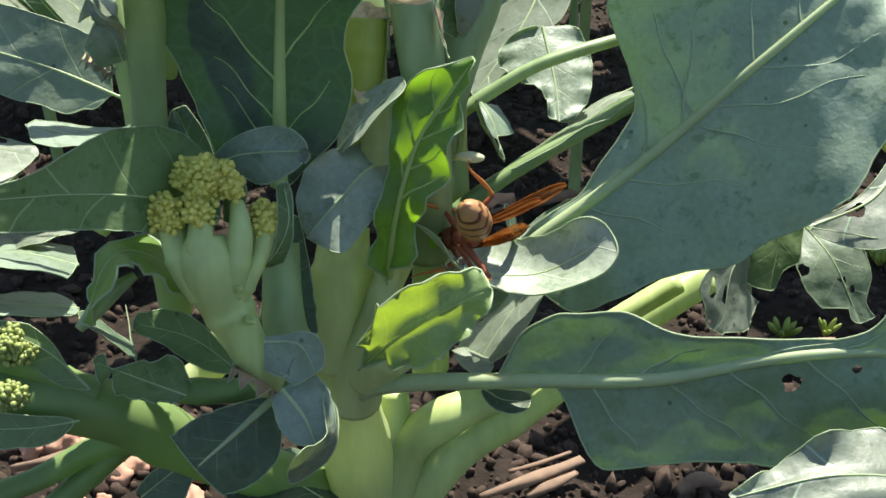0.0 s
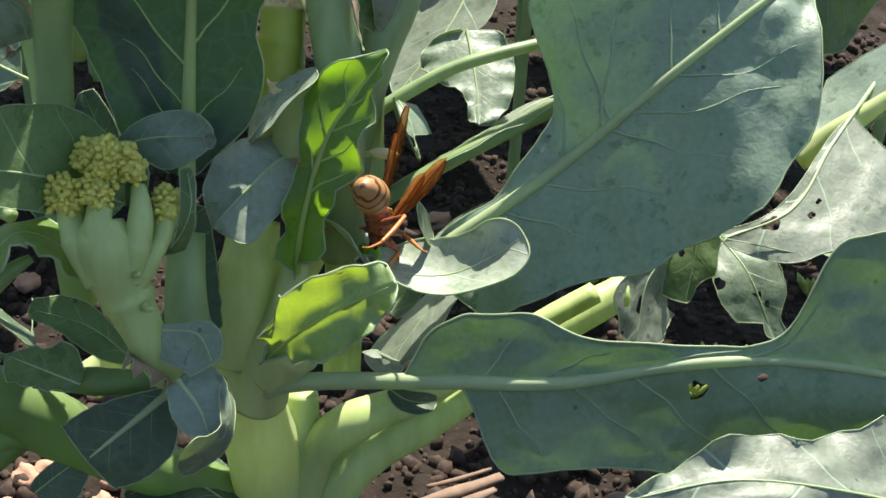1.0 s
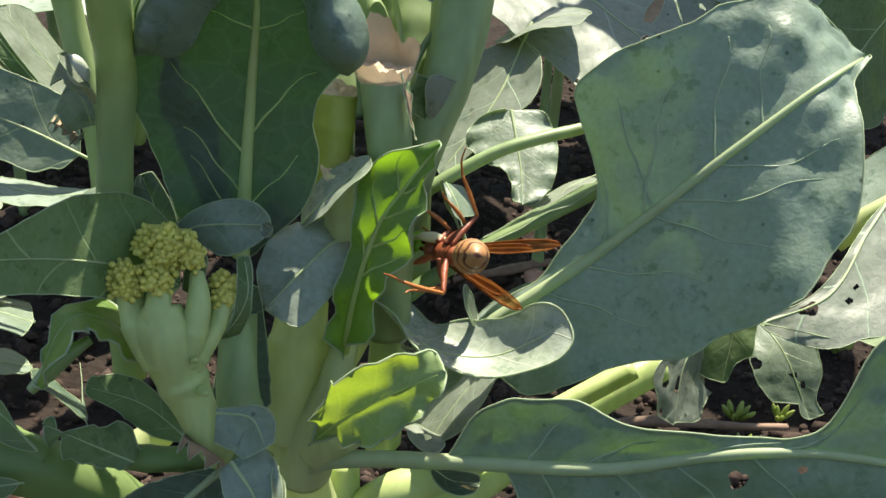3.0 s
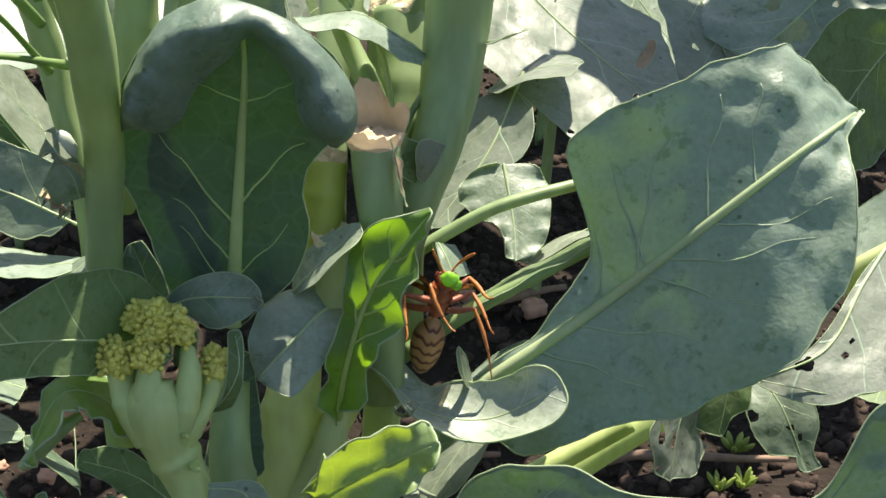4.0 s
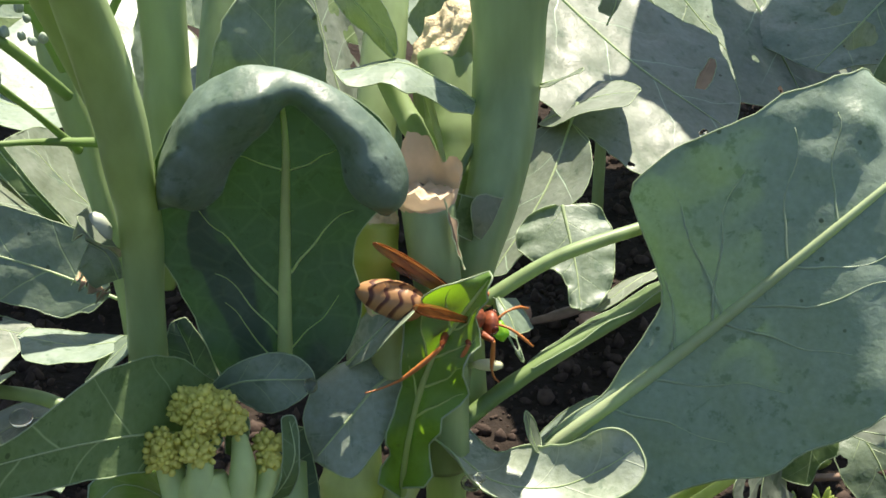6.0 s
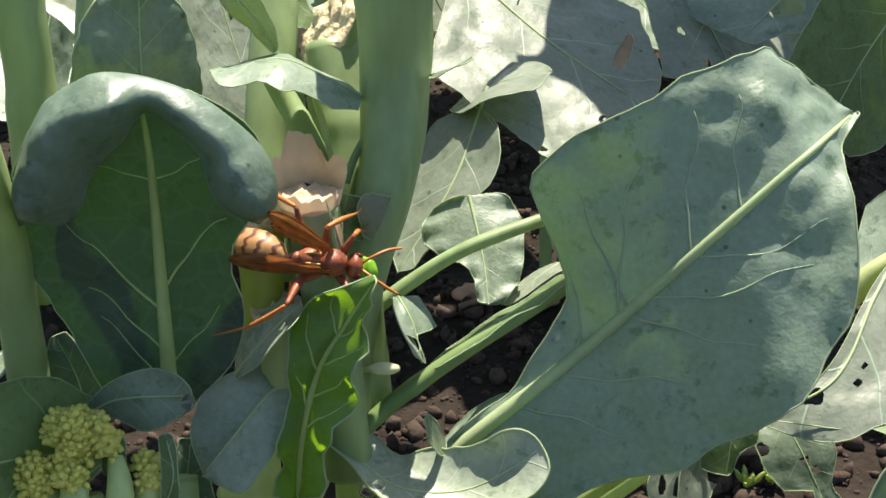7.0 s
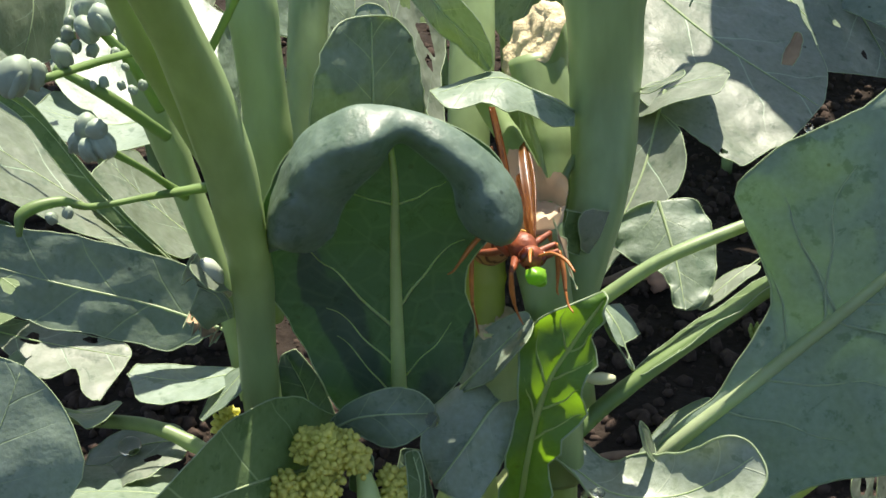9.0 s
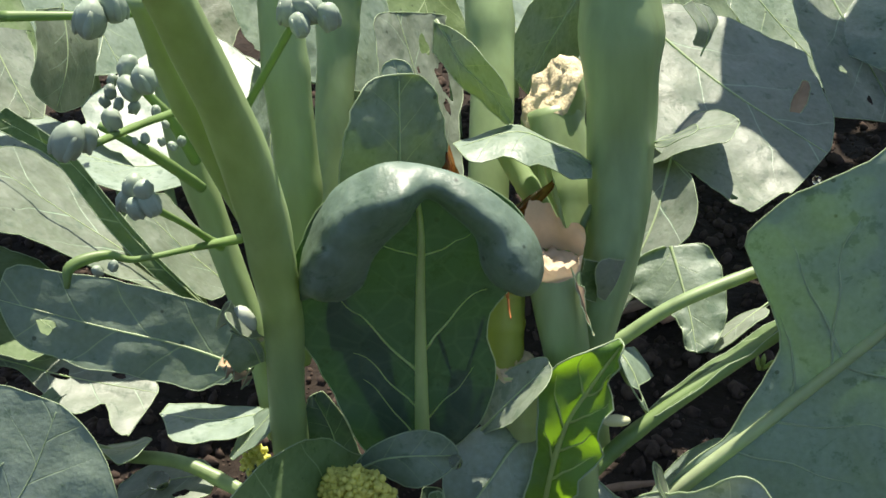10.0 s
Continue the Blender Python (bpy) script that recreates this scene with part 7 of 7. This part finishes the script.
def litter():
    rnd = random.Random(11)
    verts, faces = [], []
    ball = bmesh.new()
    bmesh.ops.create_icosphere(ball, subdivisions=1, radius=1.0)
    base = [v.co.copy() for v in ball.verts]
    tris = [[v.index for v in f.verts] for f in ball.faces]
    ball.free()
    for i in range(19000):
        x, y = pick_ground(rnd)
        r = 0.0006 + 0.0032 * rnd.random() ** 3.4
        z = 0.006 * noise.noise((x * 25, y * 25, 0)) + 0.003 * noise.noise((x * 80, y * 80, 3)) - 0.002 + r * 0.2
        m = Euler((rnd.uniform(0, 6), rnd.uniform(0, 6), rnd.uniform(0, 6))).to_matrix()
        st = Vector((rnd.uniform(0.7, 1.5), rnd.uniform(0.7, 1.1), rnd.uniform(0.5, 0.9)))
        o = len(verts)
        for p in base:
            k = 1 + 0.75 * noise.noise(p * 1.7 + Vector((i * 3.1, 0, 0)))
            q = m @ Vector((p.x * st.x, p.y * st.y, p.z * st.z)) * r * k
            verts.append((x + q.x, y + q.y, z + q.z))
        faces += [[a + o for a in t] for t in tris]
    me = bpy.data.meshes.new("soil_clods")
    me.from_pydata(verts, [], faces)
    me.materials.append(clod_mat)
    me.shade_smooth()
    return tagged(new("soil_clods", me), "loose crumbs and clods of brown soil", "soil", kind="stuff")


litter()


def stick(line, radii, label):
    bm = bmesh.new()
    pts = spline([(*p, r / 1000) for p, r in zip(line, radii)], 14)
    tube(bm, pts[:, :3], pts[:, 3] * 0.75, 9, 3, 0.6)
    ob = part("dry_stick", bm, straw, None)
    return tagged(ob, label, "stick", "dry sticks on the soil")


STICKS = [
    ([(0.0096, 0.0417, 0.0040), (0.0214, 0.0456, 0.0060), (0.0372, 0.0569, 0.0040)], [1.3, 2.2, 1.5]),
    ([(0.0213, 0.0434, 0.0030), (0.0287, 0.0455, 0.0050), (0.0352, 0.0514, 0.0040)], [1.6, 1.8, 1.0]),
    ([(0.0174, 0.0534, 0.0030), (0.0250, 0.0552, 0.0040), (0.0347, 0.0619, 0.0030)], [0.8, 1.0, 0.7]),
    ([(0.0609, 0.1106, 0.0040), (0.0734, 0.1140, 0.0050), (0.1216, 0.1165, 0.0040)], [1.6, 2.0, 1.5]),
    ([(0.0099, 0.1102, 0.0040), (0.0199, 0.1107, 0.0050), (0.0318, 0.1131, 0.0040)], [1.2, 1.6, 1.2]),
    ([(0.0181, 0.2056, 0.0040), (0.0396, 0.2138, 0.0060), (0.0628, 0.2284, 0.0040)], [1.5, 2.5, 1.5]),
    ([(-0.1143, 0.0533, 0.0040), (-0.1058, 0.0556, 0.0050), (-0.0973, 0.0631, 0.0040)], [1.2, 1.8, 1.0]),
    ([(0.0611, 0.0457, 0.0030), (0.0671, 0.0473, 0.0050), (0.0726, 0.0480, 0.0030)], [1.8, 2.6, 1.2]),
]
for line, radii in STICKS:
    stick(line, radii, "dry brown plant stick lying on the soil")


def pebble(at, rad, seed):
    bm = bmesh.new()
    lump(bm, (0, 0, 0), rad, 3, 0.5, (1.1, 0.8, 0.8), None, seed)
    ob = part("pebble", bm, stone, None)
    ob.location = (at[0], at[1], at[2] + rad * 0.3)
    ob.rotation_euler = (0, 0, seed)
    return tagged(ob, "reddish brown stone on dark soil", "stone", "stones on the soil")


for n, (at, rad) in enumerate([((0.0227, 0.2175, 0.0000), 0.006), ((0.0496, 0.2147, 0.0000), 0.004), ((0.0488, 0.2143, 0.0000), 0.005), ((-0.1126, 0.0659, 0.0000), 0.004), ((-0.1047, 0.0684, 0.0000), 0.005), ((-0.0867, 0.0548, 0.0000), 0.004), ((-0.1161, 0.1604, 0.0000), 0.004)]):
    pebble(at, rad, n * 1.7)


rnd_stone = random.Random(8)
for n in range(22):
    at = (rnd_stone.uniform(-0.135, -0.055), rnd_stone.uniform(0.035, 0.105), 0.0)
    pebble(at, rnd_stone.uniform(0.0018, 0.0042), 20 + n * 1.3)


def seedling(at, size, seed):
    """A small fleshy weed: fingers from one crown."""
    rnd = random.Random(seed)
    base = thing("weed_seedling", "small yellow-green fleshy weed seedling in the soil", "weed", at)
    for k in range(9):
        a, tilt = k * 2.4 + rnd.uniform(-0.3, 0.3), rnd.uniform(0.25, 1.0)
        d = Vector((math.cos(a) * math.sin(tilt), math.sin(a) * math.sin(tilt), math.cos(tilt)))
        ln = size * rnd.uniform(0.6, 1.0)
        bm = bmesh.new()
        pts = [Vector((0, 0, 0)), d * ln * 0.5, d * ln + Vector((0, 0, ln * 0.15))]
        line = spline(pts, 9)
        tube(bm, line, [size * 0.05, size * 0.07, size * 0.09, size * 0.11, size * 0.12, size * 0.12, size * 0.11, size * 0.08, size * 0.02], 8)
        part("leaf", bm, weed, base)
    return base


for n, (at, size) in enumerate([((0.1075, 0.1256, 0.0000), 0.008), ((0.1217, 0.1269, 0.0000), 0.0065), ((0.1530, 0.1725, 0.0000), 0.009), ((0.1057, 0.1064, -0.0000), 0.007), ((0.0754, 0.1754, 0.0000), 0.0065), ((0.0983, 0.1043, 0.0000), 0.0065)]):
    seedling(at, size, n)


# ---- wasp ----
def build_wasp():
    wings, legs = [], {}
    w = thing("wasp", "orange-brown paper wasp with amber wings on the plant", "wasp", (0, 0, 0.14))
    mm = 0.001

    def ell(name, c, r, mat, parent, rough=0.0, sub=3, label=""):
        bm = bmesh.new()
        lump(bm, [a * mm for a in c], mm, sub, rough, r)
        return part(name, bm, mat, parent, label)

    def limb(name, pts, rad, mat, parent, seg=8):
        bm = bmesh.new()
        line = spline([(*[a * mm for a in p], r * mm) for p, r in zip(pts, rad)], 5 * len(pts))
        tube(bm, line[:, :3], np.maximum(line[:, 3], 0.00003), seg)
        return part(name, bm, mat, parent)
    bm = bmesh.new()
    lump(bm, (1.4 * mm, 0, 0.2 * mm), mm, 3, 0.05, (2.3, 2.05, 2.1))
    lump(bm, (-1.6 * mm, 0, 0.0), mm, 3, 0.05, (2.2, 1.8, 1.9))
    lump(bm, (-3.4 * mm, 0, -0.4 * mm), mm, 2, 0.05, (1.3, 1.2, 1.2))
    thorax = part("thorax", bm, wasp_skin, w)
    for y in (-0.8, 0.8):
        limb("stripe", [(-0.6, y, 2.05), (-1.8, y, 1.85), (-2.9, y * 0.8, 1.2)], [0.16, 0.2, 0.12], straw_line, thorax, 6)
    head = ell("head", (4.9, 0, -0.35), (1.25, 1.95, 1.75), wasp_skin, w, 0.04)
    for y in (-1, 1):
        ell("eye", (5.25, 1.45 * y, -0.1), (0.75, 0.55, 1.15), wasp_eye, head)
        limb("antenna", [(5.9, 0.5 * y, 0.3), (7.2, 1.5 * y, 1.3), (9.4, 2.7 * y, 1.2), (11.6, 3.4 * y, 0.3)], [0.22, 0.2, 0.26, 0.16], wasp_leg, head)
        limb("mandible", [(5.6, 0.6 * y, -1.6), (6.3, 0.5 * y, -2.0), (6.6, 0.1 * y, -2.2)], [0.35, 0.3, 0.1], wasp_eye, head)
    bm = bmesh.new()
    prof = [(-4.3, 0.35), (-5.2, 0.55), (-6.2, 1.5), (-7.6, 2.35), (-9.2, 2.75), (-11.0, 2.8), (-12.8, 2.55), (-14.4, 2.05), (-15.8, 1.3), (-16.7, 0.35)]
    line = spline([((x + 4.2) * mm, 0, -0.0077 * (x + 4.3) ** 2 * mm, r * mm) for x, r in prof], 60)
    # each ring of the abdomen overlaps the next a little
    step = [1 + 0.035 * ((k / 8.5) % 1) for k in range(60)]
    tube(bm, line[:, :3], np.maximum(line[:, 3], 0.00005) * np.array(step), 28)
    abdomen = part("abdomen", bm, wasp_bands, w)
    for y in (-1, 1):
        for name, root, length, wide in (("forewing", (1.0, 1.5 * y, 1.6), 18.0, 1.12), ("hindwing", (-0.6, 1.5 * y, 1.35), 12.5, 0.85)):
            bm = bmesh.new()
            rows = []
            for i in range(26):
                u = i / 25
                wd = wide * mm * (0.28 + 0.72 * min(1, u * 1.8)) * math.sqrt(max(0.02, 1 - max(0, (u - 0.72) / 0.28) ** 2))
                rows.append([bm.verts.new((-length * mm * u, wd * f / 3, mm * (0.3 * math.cos(f * 1.0) + 0.5 * math.sin(u * 3)))) for f in range(-3, 4)])
            for i in range(25):
                for j in range(6):
                    bm.faces.new((rows[i][j], rows[i][j + 1], rows[i + 1][j + 1], rows[i + 1][j]))
            tube(bm, [r[6 if y > 0 else 0].co.copy() for r in rows], [0.00016] * 26, 6)
            tube(bm, [r[3].co.copy() for r in rows], [0.00008] * 26, 5)
            wing = part(name, bm, wing_mat, w)
            wings.append((wing, tuple(a * mm for a in root), y, 1.0 if name == "forewing" else 0.88))
        for kind, x, reach, back, grow in (("front", 2.6, 5.2, 4.2, 1.1), ("mid", 0.6, 6.6, -1.0, 1.15), ("hind", -1.6, 7.6, -7.0, 1.3)):
            root = Vector((x, y * 1.3, -1.4))
            hip, knee, ankle, foot = [tuple((Vector(p) - root) * grow) for p in ((x + back * 0.15, y * reach * 0.4, -0.6), (x + back * 0.35, y * reach * 0.75, 1.0), (x + back * 0.8, y * reach * 1.05, -3.6), (x + back * 1.3, y * reach * 1.2, -5.6))]
            leg = limb("leg", [(0, 0, 0), hip, knee], [0.5, 0.62, 0.34], wasp_skin, w)
            limb("shin", [knee, ((knee[0] + ankle[0]) / 2, (knee[1] + ankle[1]) / 2 + 0.2 * y, (knee[2] + ankle[2]) / 2), ankle], [0.3, 0.40, 0.26], wasp_leg, leg)
            limb("foot", [ankle, ((ankle[0] + foot[0]) / 2, (ankle[1] + foot[1]) / 2, (ankle[2] + foot[2]) / 2 - 0.5), foot], [0.22, 0.17, 0.1], wasp_leg, leg)
            legs[kind + ("L" if y > 0 else "R")] = (leg, root * mm)
    return w, wings, abdomen, legs


straw_line = simple("wasp_stripe", (0.60, 0.38, 0.08), 0.4)
wasp, wings, abdomen, legs = build_wasp()


def build_prey():
    ob = thing("prey_morsel", "bright green caterpillar morsel held by the wasp", "caterpillar", (0, 0, 0.14))
    bm = bmesh.new()
    lump(bm, (0.0075, 0.0, -0.0021), 0.0013, 3, 0.3, (1.0, 1.25, 0.9))
    lump(bm, (0.0070, 0.0012, -0.0028), 0.0009, 3, 0.3, (1.2, 1.0, 0.9))
    part("flesh", bm, prey_mat, ob)
    return ob


prey = build_prey()


def facing(at, ahead, back):
    """A pose with +x ahead and +z towards back (the creature's upper side)."""
    x = Vector(ahead).normalized()
    z = (Vector(back) - x * Vector(back).dot(x)).normalized()
    m = Matrix((x, z.cross(x), z)).transposed().to_4x4()
    m.translation = at
    return m


WASP = [
    (0, (0.0041, -0.0259, 0.1144), (-0.479, 0.751, -0.455), (0.878, 0.401, -0.262)),
    (0.5, (0.0032, -0.0252, 0.117), (-0.299, 0.842, -0.45), (0.79, 0.483, 0.378)),
    (1, (0.0043, -0.0253, 0.1167), (0.049, 0.533, -0.845), (0.676, 0.605, 0.421)),
    (1.5, (0.0044, -0.0255, 0.116), (-0.007, 0.645, -0.764), (0.869, 0.382, 0.314)),
    (2, (0.0043, -0.0239, 0.1195), (-0.565, 0.768, -0.302), (0.82, 0.482, -0.309)),
    (2.5, (0.0065, -0.0219, 0.1232), (-0.496, 0.794, -0.353), (0.86, 0.393, -0.324)),
    (3, (0.0077, -0.0217, 0.1242), (-0.523, 0.81, -0.265), (0.797, 0.355, -0.488)),
    (3.2, (0.0074, -0.0211, 0.1254), (-0.639, 0.736, -0.225), (0.765, 0.579, -0.28)),
    (3.57, (0.0072, -0.0207, 0.1264), (-0.669, 0.336, 0.663), (0.258, 0.941, -0.217)),
    (3.93, (0.0071, -0.0203, 0.1273), (-0.004, -0.314, 0.949), (-0.075, 0.947, 0.313)),
    (4.3, (0.0069, -0.0199, 0.1283), (0.719, -0.594, 0.361), (0.085, 0.591, 0.802)),
    (5, (0.0029, -0.0195, 0.1335), (0.896, 0.199, -0.397), (0.402, 0.017, 0.916)),
    (6.3, (0.0005, -0.0242, 0.141), (0.901, 0.278, -0.332), (0.428, -0.452, 0.783)),
    (6.5, (0.0018, -0.0237, 0.1451), (0.923, 0.379, -0.062), (0.253, -0.479, 0.841)),
    (7, (-0.0029, -0.0224, 0.1467), (0.936, 0.197, -0.29), (0.332, -0.764, 0.554)),
    (7.5, (-0.0038, -0.022, 0.1473), (0.825, -0.564, -0.042), (-0.14, -0.276, 0.951)),
    (8, (-0.0022, -0.0212, 0.1493), (0.767, -0.642, -0.017), (0.561, 0.656, 0.504)),
    (8.5, (-0.004, -0.0234, 0.1509), (0.711, -0.703, 0.023), (0.372, 0.403, 0.836)),
    (9, (-0.0074, -0.025, 0.154), (0.346, -0.922, 0.174), (0.328, 0.293, 0.898)),
    (9.4, (-0.0125, -0.0115, 0.1578), (-0.127, -0.984, -0.125), (0.203, -0.149, 0.968)),
    (9.6, (-0.0148, -0.0115, 0.1539), (-0.111, -0.981, -0.158), (0.041, -0.164, 0.986)),
    (10, (-0.0162, -0.0115, 0.1546), (-0.197, -0.974, -0.115), (0.046, -0.126, 0.991)),
]

# abdomen (pitch, yaw), then each wing (spread, lift), left and right, in degrees
JOINTS = [
    (0, -34, -17, 26, 32, -7, -1),
    (0.5, -31, 14, 11, 38, 6, 7),
    (1, -13, 7, 26, 45, 18, 23),
    (1.5, -1, 1, 10, 22, 23, 19),
    (2, -30, -1, 9, 4, 23, 9),
    (2.5, -21, 0, 16, 20, 10, 30),
    (3, -20, -1, 22, 30, 11, 13),
    (3.2, -53, 12, 6, 34, 13, -10),
    (3.57, -35, 8, 18, 34, 17, 15),
    (3.93, -18, 4, 29, 34, 22, 40),
    (4.3, 0, 0, 41, 34, 26, 65),
    (5, -3, -4, 40, -19, 22, 31),
    (6.3, -2, -17, 10, 25, 22, 32),
    (6.5, 1, -18, 7, 36, 27, 32),
    (7, -38, -13, 6, 49, 5, 30),
    (7.5, -11, 9, 11, -14, 10, -15),
    (8, -5, -16, 3, 9, -5, 19),
    (8.5, -14, -17, -33, 43, 42, 44),
    (9, -21, -6, 4, 38, 53, 63),
    (9.4, 0, 0, 29, 21, 31, 45),
    (9.6, 0, 0, 23, 40, 23, 27),
    (10, 0, 0, 28, 9, 30, 49),
]

# swing of each leg about its root, as a turn vector in radians
LEGS = {
    "frontL": [(0.5, (0.03, 2.01, -0.35)), (1, (0.27, 0.79, -0.07)), (1.5, (-0.56, 1.38, -0.25)), (6.5, (0.08, -0.16, 0.54))],
    "midL": [(0, (-0.63, 0.68, -0.94)), (0.5, (0.44, 0.82, 0.39)), (1.5, (-0.04, 1.36, 0.42)), (7, (0.35, -0.72, -0.53)), (7.5, (-1.62, -0.61, 1.22))],
    "hindL": [(0, (0.04, -0.09, 0.08)), (2, (0.03, -0.5, 0.51)), (2.5, (-0, -0.03, -0.52)), (3, (0.05, -0.11, -0.68)), (3.2, (0.08, -0.61, 0.36)), (8, (1.94, -1.68, 1.03)), (8.5, (1.8, -1.08, 1.39))],
    "frontR": [(4.3, (1.18, 1.13, 0.95)), (5, (0.72, 0.1, -0.14)), (8, (1.24, 0.6, 0.35)), (9, (0.78, 0.62, 0.6))],
    "midR": [(1, (-0.64, 0.82, 0.2)), (4.3, (1.3, 0.32, 0.43)), (5, (0.76, -0.36, -0.05)), (6.5, (0.48, 0.11, -1.44)), (7, (-0, -0.73, -0.76)), (7.5, (-0.63, -0.98, -0.01))],
    "hindR": [(2, (0.16, -0.62, -0.42)), (2.5, (0.48, -0.7, -0.26)), (3, (0.28, -0.67, -0.12)), (3.2, (1.11, -0.17, 0.72)), (8.5, (-0.32, -0.96, -1.95)), (9, (0.64, -0.99, -1.1))],
}


def motions():
    rows = [(t, facing(at, ahead, back)) for t, at, ahead, back in WASP]
    walk(wasp, rows)
    walk(prey, rows)
    walk(abdomen, [(j[0], Matrix.Translation((-0.0042, 0, -0.0004)) @ Matrix.Rotation(radians(j[1]), 4, "Y") @ Matrix.Rotation(radians(j[2]), 4, "Z")) for j in JOINTS])
    for wing, root, y, share in wings:
        poses = []
        for j in JOINTS:
            spread, lift = (j[3], j[4]) if y > 0 else (j[5], j[6])
            poses.append((j[0], Matrix.Translation(root) @ Matrix.Rotation(radians(-y * spread * share), 4, "Z") @ Matrix.Rotation(radians(lift * (0.4 + 0.6 * share)), 4, "Y")))
        walk(wing, poses)
    for key, (leg, root) in legs.items():
        # a leg goes back to its rest between the times at which it is known to swing
        known = LEGS.get(key, [])
        turns = {0.0: Vector(), 10.0: Vector()}
        for t, turn in known:
            v = Vector(turn)
            turns[t] = v * min(1.0, 1.15 / max(v.length, 0.01))
        for n, (t, turn) in enumerate(known):
            ahead = known[n + 1][0] if n + 1 < len(known) else 10.0
            if ahead - t > 1.3:
                turns[t + 0.55], turns[ahead - 0.55] = turns.get(t + 0.55, Vector()), turns.get(ahead - 0.55, Vector())
        poses = []
        for t in sorted(turns):
            v = turns[t]
            poses.append((t, Matrix.Translation(root) @ (Matrix.Rotation(v.length, 4, v.normalized()) if v.length > 1e-4 else Matrix())))
        walk(leg, poses)


motions()
